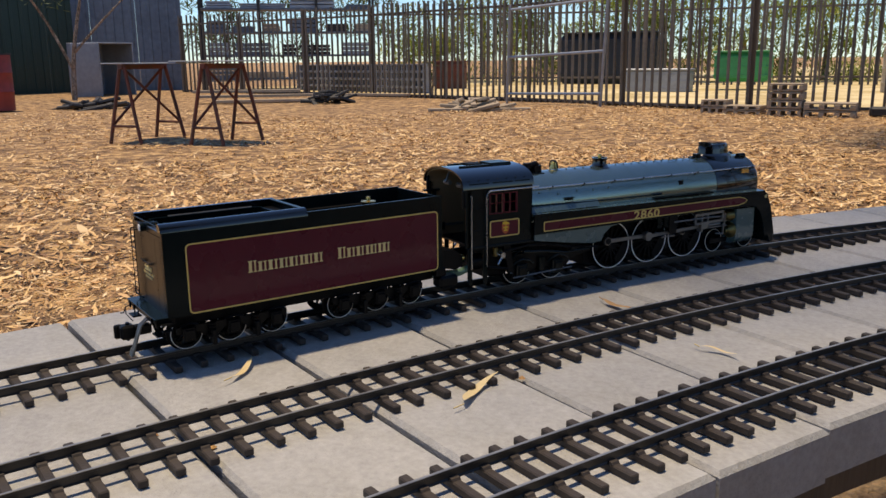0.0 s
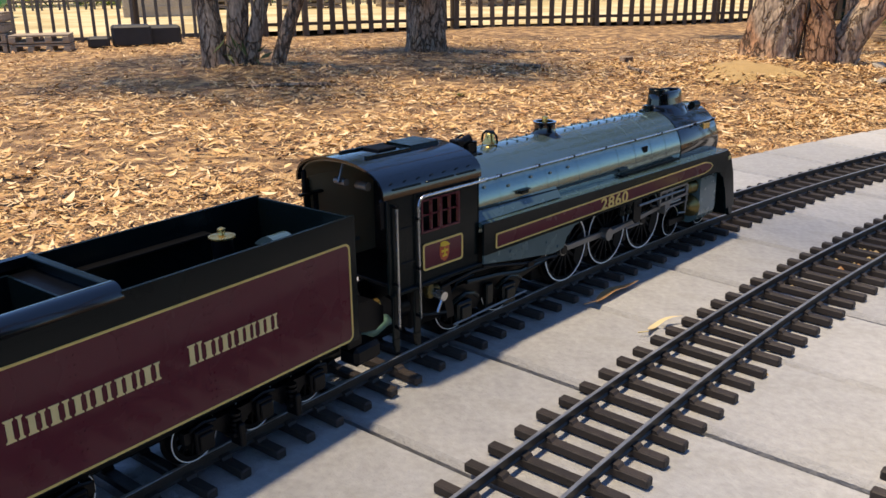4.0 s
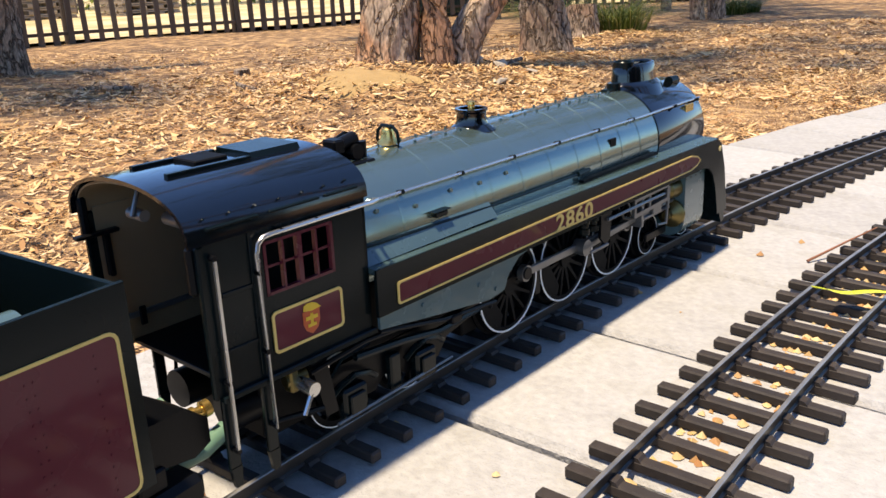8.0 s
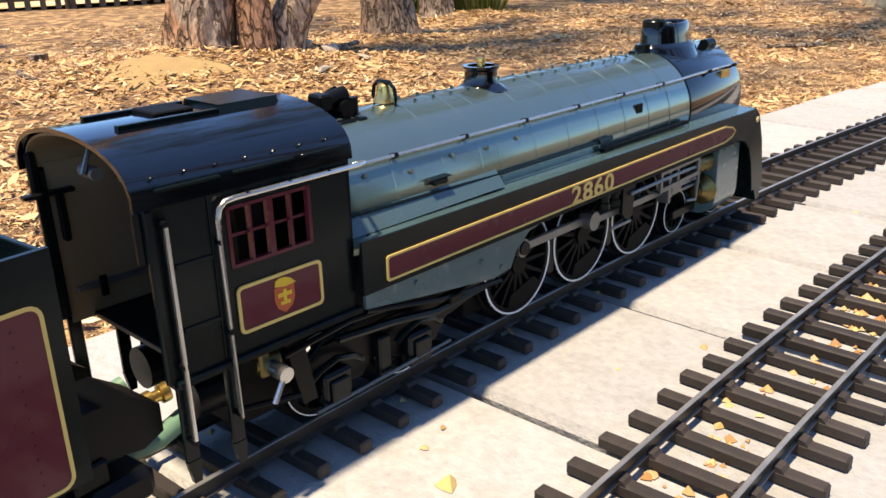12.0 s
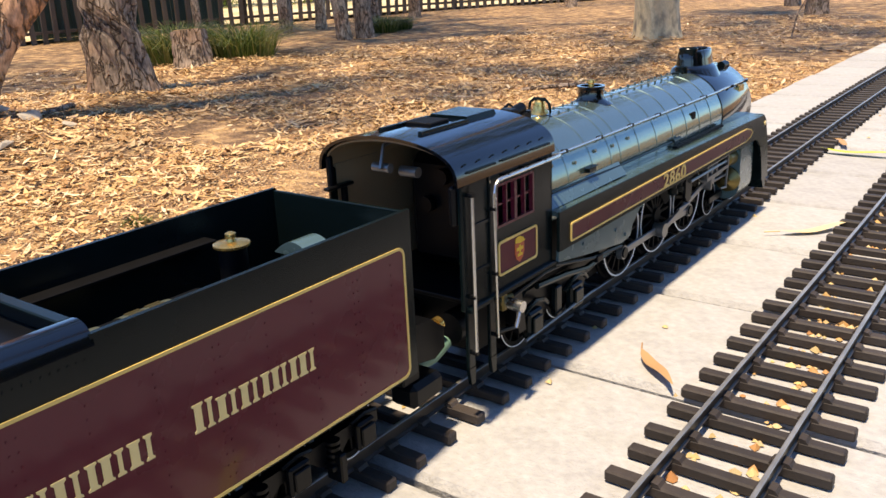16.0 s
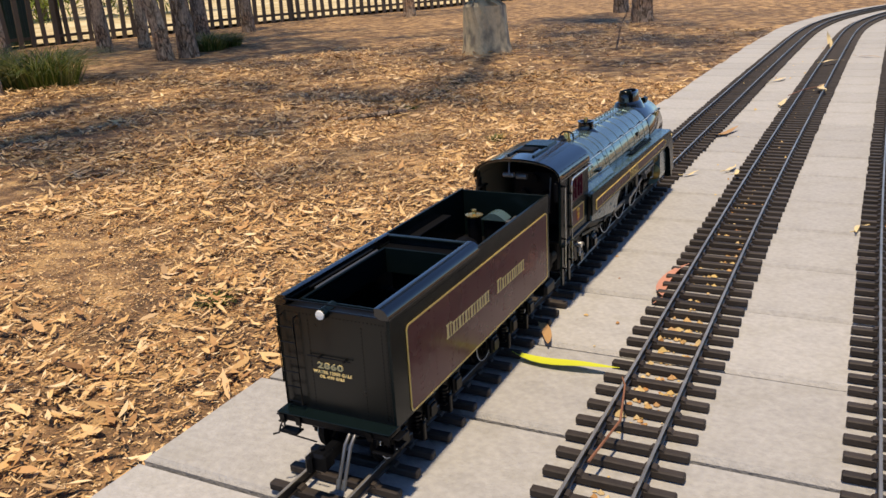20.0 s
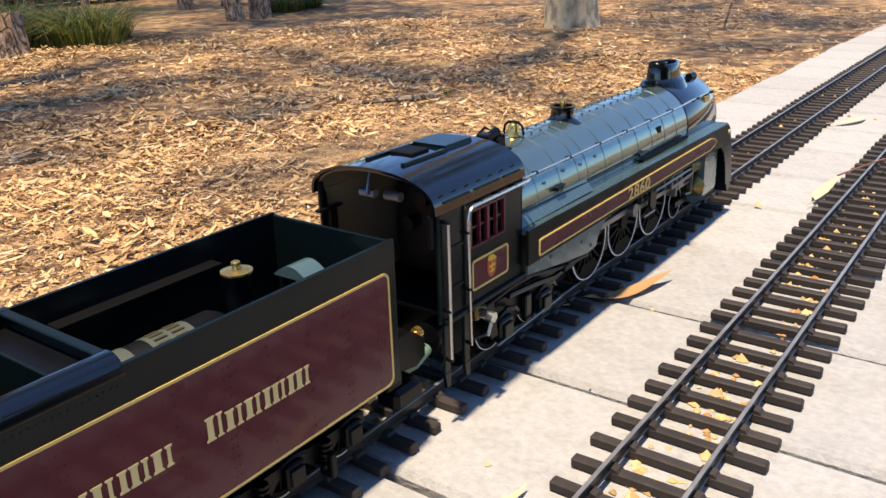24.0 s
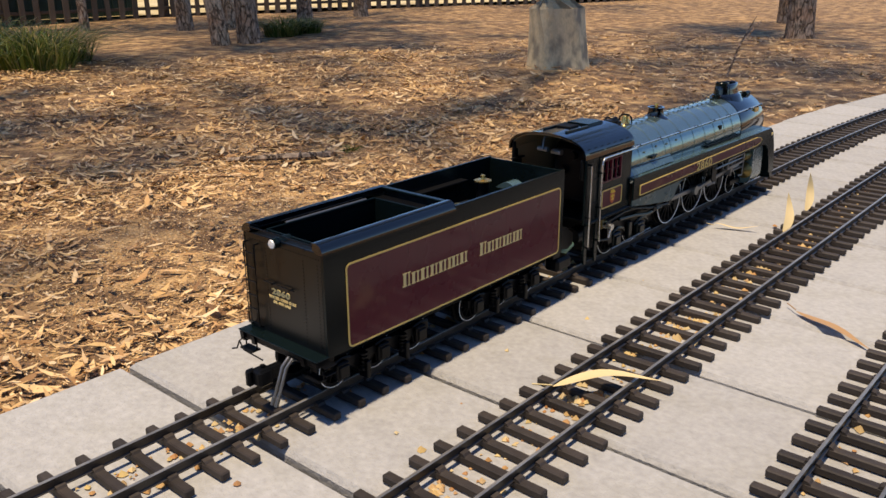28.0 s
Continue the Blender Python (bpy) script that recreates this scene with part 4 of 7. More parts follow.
sheet_wall("green_shed_wall", -9.0, 24.0, 4.6, 29.0, 0, 3.2, M_DKGREEN, "dark green ribbed steel shed wall", 0.3)
sheet_wall("grey_shed_wall", 3.9, 30.6, 8.0, 28.4, 0, 4.4, M_SHED, "blue grey corrugated iron shed wall", 0.3)
sheet_wall("green_screen", 19.45, -3.2, 20.6, -6.6, 0, 1.9, M_DKGREEN, "dark green screen behind the fence", 0.25)


def heap(x, y, r, h, material, name, label, seed, n=26):
    rnd = random.Random(seed)
    root = tagged(new(name), label, "scrap heap")
    root.location = (x, y, GZ - 0.02)
    for i in range(n):
        a, d = rnd.uniform(0, 6.28), r * math.sqrt(rnd.random()) * 0.8
        L = rnd.uniform(0.25, 0.6) * r
        g = G().box(-L, L, -0.05, 0.05, -0.03, 0.03, 0.01)
        ob = part("piece", g, material, root)
        ob.matrix_basis = pose(math.cos(a) * d, math.sin(a) * d, h * (1 - d / r) * rnd.uniform(0.3, 1) + 0.04, rnd.uniform(-25, 25), rnd.uniform(-20, 20), rnd.uniform(0, 360))


heap(7.35, 16.0, 0.55, 0.35, M_DARK, "scrap_heap", "black heap of scrap", 1)
heap(2.9, 17.6, 0.75, 0.20, M_DARK, "charcoal_heap", "flat black heap of burnt sticks", 2)
heap(8.3, 11.9, 0.60, 0.22, M_PALLET, "brush_heap", "low heap of brushwood on old boards", 3)
for i, (x, y, L, a, z) in enumerate(((6.3, 17.6, 2.6, -20, 0.16), (6.2, 17.9, 2.4, -24, 0.26), (6.4, 17.3, 2.2, -18, 0.06), (8.0, 11.75, 1.3, -30, 0.03), (8.5, 11.45, 1.2, -35, 0.03), (9.2, 17.6, 2.0, -50, 0.10))):
    g = G().box(-L / 2, L / 2, -0.10, 0.10, -0.03, 0.03, 0.006)
    ob = tagged(part("board", g, M_PALLET, None), "old grey timber board lying on the ground", "board")
    ob.matrix_basis = pose(x, y, GZ + z, 0, 0, a)
# old steel gate leaning on the fence
def old_gate():
    root = tagged(new("steel_gate"), "old grey tubular gate leaning on the fence", "gate")
    root.matrix_basis = pose(10.35, 13.6, GZ, 6, 0, -79)
    for pts in ([(0, 0, 0), (0.25, 0, 2.0)], [(2.4, 0, 0), (2.65, 0, 2.0)], [(0.1, 0, 0.95), (2.55, 0, 1.05)], [(0.25, 0, 1.9), (2.65, 0, 2.0)], [(0.02, 0, 0.2), (2.42, 0, 0.25)]):
        g = G().tube(pts, 0.028, 8)
        part("bar", g, M_ZINC, root)


old_gate()


def block(name, x, y, w, d, z0, h, turn, material, label, cat, c=0.03, legs=False):
    root = tagged(new(name), label, cat)
    root.matrix_basis = pose(x, y, GZ + z0, 0, 0, turn)
    g = G().box(-w / 2, w / 2, -d / 2, d / 2, h * 0.0, h, c)
    for k in range(3):
        g.box(-w / 2 - 0.012, w / 2 + 0.012, -d / 2 - 0.012, d / 2 + 0.012, h * (0.2 + 0.3 * k), h * (0.24 + 0.3 * k), 0.005)
    part("body", g, material, root)
    g = G().box(-w / 2 - 0.03, w / 2 + 0.03, -d / 2 - 0.03, d / 2 + 0.03, h, h + 0.05, 0.01)
    part("top", g, material, root)
    return root


block("green_bin", 18.5, 14.0, 1.4, 0.9, 0.28, 0.75, -60, M_GREEN, "bright green plastic bin trailer", "bin", 0.1)
block("steel_bench", 16.2, 14.8, 1.6, 0.7, 0.04, 0.55, -60, M_ZINC, "grey steel bench behind the fence", "bench")
block("concrete_panel", 19.6, 9.8, 1.8, 0.25, 0.04, 1.1, -58, M_STONE, "pale concrete panel standing in dry grass", "panel")
block("dark_wagon", 20.4, 21.0, 3.4, 1.5, 0.04, 1.7, -60, M_BLUETARP, "dark canvas covered trailer", "trailer", 0.2)
block("red_machine", 13.8, 21.0, 0.9, 0.6, 0.04, 0.8, -40, M_RUST, "red painted machine part", "machine")
for i, (x, y) in enumerate(((24.5, 8.2), (25.5, 5.6), (23.4, 11.0), (26.0, 3.2))):
    crate_stack(x, y, 1.6, 1.2, 1.5, 9, -60 + 4 * i, "tall stack of dark old pallets in the field")


def bush(x, y, r, h, seed, label="green shrubs in the distance", leaves=None, low=0.25, per=60):
    root = tagged(new("shrub"), label, "shrub", group="far shrubs")
    root.location = (x, y, GZ)
    g = G().tube([(0, 0, 0), (0.1, 0, h * 0.4), (0, 0.1, h * 0.7)], 0.12, 8, taper=0.4)
    part("stem", g, M_BARK_DARK, root)
    ob = new("crown", crown_mesh("crown", spread(0, 0, h * low, h, r, r, 16, seed, (0.7, 1.3)), seed, 0.22 if leaves is None else 0.15, per, leaves))
    ob.parent = root
    ob["kind"] = "stuff"


_r = random.Random(8)
for i in range(22):
    a = -0.75 + 2.1 * i / 21
    d = _r.uniform(42, 56)
    bush(4 + d * math.cos(a), -2 + d * math.sin(a), _r.uniform(2.2, 3.4), _r.uniform(4.5, 7.5), 400 + i)
def storage_rack():
    """Open shelves of boards, sheets and tubs behind the fence."""
    rnd = random.Random(17)
    root = tagged(new("storage_rack"), "open steel rack piled with grey boards and pale sheets", "rack")
    root.matrix_basis = pose(10.4, 25.4, GZ, 0, 0, -22)
    for x in (-2.7, -0.9, 0.9, 2.7):
        for y in (-0.5, 0.5):
            part("upright", G().box(x - 0.04, x + 0.04, y - 0.04, y + 0.04, 0, 4.1, 0.005), M_DARK, root)
    for k in range(6):
        z = 0.35 + 0.72 * k
        part("shelf", G().box(-2.75, 2.75, -0.46, 0.46, z, z + 0.06, 0.005), M_SHED, root)
        x = -2.55
        while x < 2.3:
            w, h = rnd.uniform(0.5, 1.5), rnd.uniform(0.12, 0.42)
            w = min(w, 2.6 - x)
            pile = tagged(new("board_pile"), "pile of grey and pale boards on a rack shelf", "boards", group="piles on the rack")
            pile.matrix_basis = root.matrix_basis @ pose(x, 0, z + 0.062)
            m = (M_ZINC, M_PALLET, M_SHED, M_DARK, M_STONE)[rnd.randrange(5)]
            for j in range(3):
                part("board", G().box(rnd.uniform(0, 0.08), w - rnd.uniform(0, 0.08), -0.42, 0.42, h * j / 3, h * (j + 0.8) / 3, 0.008), m, pile)
            x += w + rnd.uniform(0.05, 0.3)
    for x, m, lab in ((1.5, M_RUST, "red plastic tub behind the fence"), (2.3, M_TUB, "teal plastic tub behind the fence")):
        tub = tagged(part("plastic_tub", G().lathe((0, 0, 0), (0, 0, 1), [(0, 0.24), (0.46, 0.33), (0.48, 0.36), (0.50, 0.36), (0.50, 0.31), (0.10, 0.22)], 20), m, None), lab, "tub")
        tub.matrix_basis = root.matrix_basis @ pose(x, -1.1, 0.0)


M_TUB = mat("teal plastic", (0.02, 0.20, 0.20), 0.5, 0.0, 0.2, 12)
storage_rack()
# young sapling with bright leaves before the lattice fence
tree("sapling", 10.6, 17.0, [([(0, 0, 0), (0.05, 0, 0.9), (0, 0.05, 1.9)], 0.03, 0.012)], M_BARK_DARK, "slim young sapling with bright green leaves", [(0, 0, 1.0, 0.35), (0.1, 0.1, 1.5, 0.45), (-0.1, 0, 2.0, 0.4)], 33, 0.09, 90)
tree("bare_tree", 3.2, 22.0, [([(0, 0, 0), (0.1, 0.05, 1.2), (0.4, 0.1, 2.6)], 0.07, 0.03), ([(0.05, 0, 0.8), (-0.4, 0.2, 1.9), (-0.9, 0.3, 2.8)], 0.04, 0.02), ([(0.1, 0.05, 1.2), (0.8, -0.2, 2.0), (1.4, -0.3, 2.6)], 0.035, 0.015)], M_BARK_DARK, "thin grey bare-stemmed tree", spread(0, 0, 2.2, 3.4, 1.6, 1.6, 12, 34, (0.4, 0.7)), 34, 0.1, 40)

# sunlit hedge beyond the field, and unseen shrubs added for reflections in the train
for i in range(17):
    a = radians(-20 + 80 * i / 16)
    d = _r.uniform(31.0, 34.5)
    bush(1 + d * math.cos(a), -1 + d * math.sin(a), 1.8, _r.uniform(2.8, 3.9), 500 + i, "sunlit yellow green hedge shrub", M_HEDGE, 0.06, 110)
for i in range(34):
    x, y, _a = line(-2.6 + 0.48 * i, _r.uniform(-8.2, -6.4))
    bush(x, y, 1.0, _r.uniform(2.4, 3.4), 540 + i, "unseen dark green shrub added to darken reflections in the train", None, 0.06, 60)


def crate_wall(x, y, turn, cols, rows, w, h):
    """Grey plastic crates piled in a wall, each with an open front."""
    for c in range(cols):
        for r in range(rows):
            root = tagged(new("plastic_crate"), "grey plastic crate piled behind the fence", "crate", group="piled crates")
            root.matrix_basis = pose(x, y, GZ + 0.02 + r * h, 0, 0, turn) @ pose(c * w, 0, 0)
            g = G()
            for k in range(3):
                g.ring([(k * w / 3, 0.004), ((k + 1) * w / 3, 0.004), ((k + 1) * w / 3, h), (k * w / 3, h)], [(k * w / 3 + 0.02, 0.03), ((k + 1) * w / 3 - 0.02, 0.03), ((k + 1) * w / 3 - 0.02, h - 0.03), (k * w / 3 + 0.02, h - 0.03)], 0.0, 0.30)
            part("shell", g, M_CRATE, root, smooth=0)
            g = G().box(0.004, w - 0.004, 0.30, 0.32, 0.004, h)
            part("back", g, M_DARK, root)


M_CRATE = mat("grey crate plastic", (0.24, 0.26, 0.30), 0.6, 0.0, 0.2, 10)
crate_wall(9.75, 23.4, -76, 9, 4, 0.6, 0.2)



# ---- the train ----
XL, XT = 0.27, -0.23
RAIL_Z = 0.0203


def both(name, build, material, parent, dx, label="", **kw):
    """A part on each side: build(g, side) with side -1 on the right and 1 on the left."""
    made = []
    for side in (-1, 1):
        g = G(dx)
        build(g, side)
        made.append(part(name, g, material, parent, label, **kw))
    return made


def spoked_wheelset(name, r, x, parent, dx, spokes=14, tread=0.0237, rim_out=0.0268, white=True, pins=0.0):
    """An axle with two wheels, its origin on the axle."""
    hub = G()
    hub.cyl((0, -tread, 0), (0, tread, 0), 0.0035, 10)
    for side in (-1, 1):
        hub.cyl((0, side * (tread - 0.003), 0), (0, side * (rim_out + 0.0012), 0), r * 0.2, 18)
    ob = part(name, hub, M_SOOT, parent)
    ob.location = (x - dx, 0, RAIL_Z + r)
    for side in (-1, 1):
        y0, y1 = side * (tread - 0.0015), side * (rim_out - 0.0006)
        g = G().lathe((0, 0, 0), (0, side, 0), [(tread - 0.004, r + 0.0022), (tread - 0.0025, r + 0.0022), (tread - 0.002, r), (rim_out, r - 0.0004), (rim_out, r - 0.0042), (tread - 0.001, r - 0.0048), (tread - 0.004, r - 0.0048), (tread - 0.004, r + 0.0022)], 40)
        part("tyre", g, M_SOOT, ob)
        w = r * 0.035
        spoke = G().points_hull([(e * ww, y, rr) for rr, ww in ((r * 0.15, w * 1.3), (r - 0.004, w * 0.8)) for e in (-1, 1) for y in (y0, y1)]).mesh("spoke", [M_SOOT])
        for i in range(spokes):
            sp = new("spoke", spoke)
            sp.parent = ob
            sp.matrix_basis = pose(0, 0, 0, 0, 360 * (i + 0.5) / spokes, 0)
        if pins:
            pa = 0.0 if side < 0 else radians(90)
            g = G().cyl((pins * math.sin(pa), side * (tread - 0.002), pins * math.cos(pa)), (pins * math.sin(pa), side * (rim_out + 0.008), pins * math.cos(pa)), 0.0042, 14)
            part("crank_pin", g, M_SATIN, ob)
            ca = pa + math.pi
            g = G().points_hull([(rr * math.sin(ca + e), y, rr * math.cos(ca + e)) for e in (-0.62, -0.3, 0, 0.3, 0.62) for rr in (r * 0.62, r - 0.0042) for y in (y0, side * rim_out)])
            part("counterweight", g, M_SOOT, ob)
    if white:
        for side in (-1, 1):
            rim, wide = G(), 0.0017 if r > 0.03 else 0.0011
            rim.lathe((0, 0, 0), (0, side, 0), [(rim_out - 0.001, r - 0.0004), (rim_out + 0.0004, r - 0.0005), (rim_out + 0.0004, r - wide), (rim_out - 0.001, r - wide), (rim_out - 0.001, r - 0.0004)], 48)
            part("rim", rim, M_WHITE, ob, "white painted tyre rim")
    return ob


WHEELS = []   # (part, radius, x, rest height)


def small_wheelset(name, r, x, parent, dx):
    w = spoked_wheelset(name, r, x, parent, dx, 10)
    WHEELS.append((w, r, x - dx, RAIL_Z + r))
    return w


def build_tender():
    root = tagged(new("tender"), "black and maroon model steam tender coupled behind the locomotive", "model tender")
    D, Y = XT, 0.0468
    x0, xm, x1 = -0.357, -0.209, -0.041
    zb, zf, zr = 0.0600, 0.1462, 0.1500

    def side_wall(g, s):
        g.plate([(x0, zb), (x1, zb), (x1, zf), (xm, zf), (xm, zr - 0.008), (x0, zr - 0.008)], s * (Y - 0.0022), s * Y)
    both("side_wall", side_wall, M_BLACK, root, D)

    def roll(g, s):
        pts = [(s * (Y - 0.0022), zr - 0.0082)]
        for i in range(9):
            a = radians(90 * i / 8)
            pts.append((s * (Y - 0.008 + 0.008 * math.cos(a) + 0.0004), zr - 0.0080 + 0.008 * math.sin(a)))
        pts += [(s * (Y - 0.0105), zr - 0.0004), (s * (Y - 0.0105), zr - 0.0058), (s * (Y - 0.0065), zr - 0.0082)]
        g.slab(pts, x0 - 0.001, xm + 0.001)
    both("rounded_edge", roll, M_GLOSS, root, D, "rounded glossy black top edge", smooth=50)
    g = G(D).box(x0, x0 + 0.0022, -Y + 0.0022, Y - 0.0022, zb, zr - 0.0075, 0.0004)
    part("rear_wall", g, M_TANKEND, root)
    g = G(D).box(x1 - 0.0022, x1, -Y + 0.0022, Y - 0.0022, zb, zf - 0.001, 0.0004)
    part("front_wall", g, M_BLACK, root)
    g = G(D).box(x0 + 0.0022, x1 - 0.0022, -Y + 0.0022, Y - 0.0022, zb, zb + 0.006)
    part("floor_plate", g, M_SOOT, root)
    g = G(D).box(xm - 0.0015, xm + 0.0007, -Y + 0.0105, Y - 0.0105, 0.100, zr - 0.0008, 0.0005).box(xm - 0.004, xm + 0.001, -Y + 0.0105, Y - 0.0105, zr - 0.0022, zr - 0.0004, 0.0005)
    part("divider_plate", g, M_BLACK, root)
    # deck round the opening of the rear tank
    zd = 0.1418
    g = G(D)
    g.box(x0 + 0.0022, x0 + 0.012, -Y + 0.0105, Y - 0.0105, zd - 0.002, zd, 0.0003)
    g.box(-0.2270, xm - 0.0015, -Y + 0.0105, Y - 0.0105, zd - 0.002, zd, 0.0003)
    for s in (-1, 1):
        g.box(x0 + 0.012, -0.2270, s * 0.031, s * (Y - 0.0105), zd - 0.002, zd, 0.0003)
    part("deck", g, M_SATIN, root)
    for s in (-1, 1):
        part("coaming", G(D).box(x0 + 0.011, -0.226, s * 0.031, s * 0.0326, zd - 0.020, zd + 0.0018, 0.0004), M_BLACK, root)
    for xa in (x0 + 0.011, -0.2276):
        part("coaming", G(D).box(xa, xa + 0.0016, -0.0308, 0.0308, zd - 0.02, zd + 0.0018, 0.0004), M_BLACK, root)
    # bright rail and hinge marks along the opening
    g = G(D)
    for x in (-0.30, -0.262):
        g.cyl((x, 0.034, zd), (x, 0.034, zd + 0.0022), 0.0011, 8)
    g.tube([(-0.325, 0.0340, zd + 0.0016), (-0.235, 0.0340, zd + 0.0016)], 0.0009, 6)
    part("hinge_rod", g, M_ROD, root)
    # inside of the front bunker
    g = G(D).box(xm, x1 - 0.002, -Y + 0.0022, Y - 0.0022, 0.094, 0.097)
    g.box(xm + 0.02, x1 - 0.05, Y - 0.0115, Y - 0.0022, 0.131, 0.1325, 0.0003)
    part("bunker_floor", g, M_SOOT, root)
    g = G(D).lathe((-0.196, 0.004, 0.110), (1, 0, 0), [(0, 0.004), (0.002, 0.0125), (0.006, 0.0145), (0.070, 0.0145), (0.075, 0.012), (0.077, 0.004)], 28)
    tank = part("gas_tank", g, M_SOOT, root, "dark tank with two printed bands lying in the bunker")
    for xa, xb in ((-0.186, -0.176), (-0.166, -0.142)):
        g = G(D).lathe((xa, 0.004, 0.110), (1, 0, 0), [(0, 0.0144), (0, 0.0148), (xb - xa, 0.0148), (xb - xa, 0.0144)], 28)
        part("label_band", g, mat("printed band", (0.07, 0.08, 0.06), 0.4, 0, 0.2, 60), tank)
    g = G(D)
    for k in range(4):
        for row in range(2):
            a = radians(62 + 14 * k)
            g.box(-0.163 + row * 0.010, -0.156 + row * 0.010, 0.004 - 0.0150 * math.cos(a) - 0.0008, 0.004 - 0.0150 * math.cos(a) + 0.0008, 0.110 + 0.0150 * math.sin(a) - 0.0002, 0.110 + 0.0150 * math.sin(a) + 0.0002)
    part("print_bars", g, M_BRONZE, tank)
    g = G(D).cyl((-0.108, 0.003, 0.100), (-0.108, 0.003, 0.139), 0.0066, 18)
    post = part("filler_post", g, M_SATIN, root)
    g = G(D).lathe((-0.108, 0.003, 0.139), (0, 0, 1), [(0, 0.0076), (0.0006, 0.0084), (0.0016, 0.0084), (0.0022, 0.006), (0.0026, 0.0022), (0.0040, 0.0018), (0.0046, 0.0026), (0.0062, 0.0024), (0.0070, 0.001)], 24)
    part("brass_cap", g, M_BRASS, post, "brass filler cap with a small knob")
    g = G(D).box(-0.074, -0.056, -0.014, 0.010, 0.096, 0.126, 0.003)
    hatch = part("hand_pump", g, M_SATIN, root)
    g = G(D)
    prof = [(-0.015 + 0.026 * i / 12, 0.126 + 0.0065 * math.sin(math.pi * i / 12)) for i in range(13)]
    g.slab(prof + [(0.011, 0.1255), (-0.015, 0.1255)], -0.076, -0.060)
    part("hood", g, M_GREYSIDE, hatch, "rounded grey green hood")
    g = G(D).cyl((-0.060, -0.020, 0.124), (-0.080, -0.022, 0.124), 0.0034, 14).cyl((-0.080, -0.022, 0.122), (-0.080, -0.022, 0.128), 0.0048, 16)
    part("pump_valve", g, M_ROD, hatch, "steel pump valve")
    # maroon side panels with their gold lines
    def panel(g, s):
        g.plate(rounded(-0.3355, -0.0478, 0.0618, 0.1290, 0.0042), s * (Y - 0.0006), s * (Y + 0.0004))

    def border(g, s):
        g.ring(rounded(-0.3362, -0.0471, 0.0611, 0.1297, 0.0048), rounded(-0.3348, -0.0485, 0.0625, 0.1283, 0.0036), s * (Y + 0.0002), s * (Y + 0.0007))

    def rivets(g, s):
        for i in range(11):
            x = -0.3200 + 0.0262 * i
            for k in range(12):
                for dxx in ((0,) if i % 3 else (0, 0.003)):
                    z = 0.067 + 0.0051 * k
                    g.cyl((x + dxx, s * (Y + 0.0003), z), (x + dxx, s * (Y + 0.0007), z), 0.00045, 5)
    pans = both("side_panel", panel, M_MAROON, root, D, "maroon side panel with fine rivets")
    for p, s in zip(pans, (-1, 1)):
        g = G(D)
        border(g, s)
        part("gold_line", g, M_GOLD, p, "thin gold lining", smooth=0)
        g = G(D)
        rivets(g, s)
        part("rivets", g, M_MAROON, p)["kind"] = "stuff"
        # the company's name as plain gold bars of the letters' sizes
        for widths, xa, xb in (((0.95, 1.0, 1.1, 1.0, 1.05, 0.5, 1.0, 1.1), -0.2750, -0.1915), ((0.95, 1.0, 0.95, 0.5, 0.85, 0.5, 0.95), -0.1755, -0.1100)):
            unit = (xb - xa) / sum(widths)
            at = xa
            for i, wide in enumerate(widths):
                w_, h = unit * wide * 0.80, 0.0118 if i == 0 else 0.0100
                g = G(D)
                for b0, b1 in (((0.2, 0.8),) if wide == 0.5 else ((0.06, 0.42), (0.76, 0.94))):
                    xs_ = [at + w_ * b0, at + w_ * b1]
                    if s > 0:
                        xs_ = [-0.385 - v for v in xs_][::-1]
                    f_ = 0.0009
                    o_ = [(xs_[0] - f_, 0.0925), (xs_[1] + f_, 0.0925), (xs_[1] + f_, 0.0932), (xs_[1], 0.0940), (xs_[1], 0.0910 + h), (xs_[1] + f_, 0.0918 + h), (xs_[1] + f_, 0.0925 + h), (xs_[0] - f_, 0.0925 + h), (xs_[0] - f_, 0.0918 + h), (xs_[0], 0.0910 + h), (xs_[0], 0.0940), (xs_[0] - f_, 0.0932)]
                    g.plate(o_, s * (Y + 0.0003), s * (Y + 0.0008))
                part("gold_block", g, M_CREAM, p, smooth=0)
                at += unit * wide
    # rivet row below the rounded edge
    def edge_rivets(g, s):
        for i in range(48):
            x = x0 + 0.004 + i * 0.003
            g.cyl((x, s * (Y - 0.0002), 0.1385), (x, s * (Y + 0.0004), 0.1385), 0.00042, 5)
    both("edge_rivets", edge_rivets, M_BLACK, root, D)
    # rear face: rivets, numbers, ladder, grab irons, lamp
    g = G(D)
    for k in range(24):
        z = 0.066 + 0.0029 * k
        for y in (-0.0435, -0.040, -0.024, 0.020):
            g.cyl((x0 - 0.0004, y, z), (x0 + 0.0004, y, z), 0.00045, 5)
    for k in range(27):
        g.cyl((x0 - 0.0004, -0.042 + 0.0031 * k, 0.1375), (x0 + 0.0004, -0.042 + 0.0031 * k, 0.1375), 0.00045, 5)
    part("rear_rivets", g, M_SATIN, root)
    lettering("rear_number", "2860", 0.0064, (x0 - D - 0.0003, 0.0152, 0.0972), root, M_CREAM, turn=(90, 0, -90), widen=1.55, bold=0.0002, label="gold numerals")
    lettering("capacity_line", "WATER 12000 GALS", 0.0033, (x0 - D - 0.0003, 0.0190, 0.0930), root, M_CREAM, turn=(90, 0, -90), bold=0.0001, label="small gold capacity wording")
    lettering("capacity_line", "OIL 4100 GALS", 0.0029, (x0 - D - 0.0003, 0.0142, 0.0895), root, M_CREAM, turn=(90, 0, -90), bold=0.0001, label="small gold capacity wording")
    g = G(D)
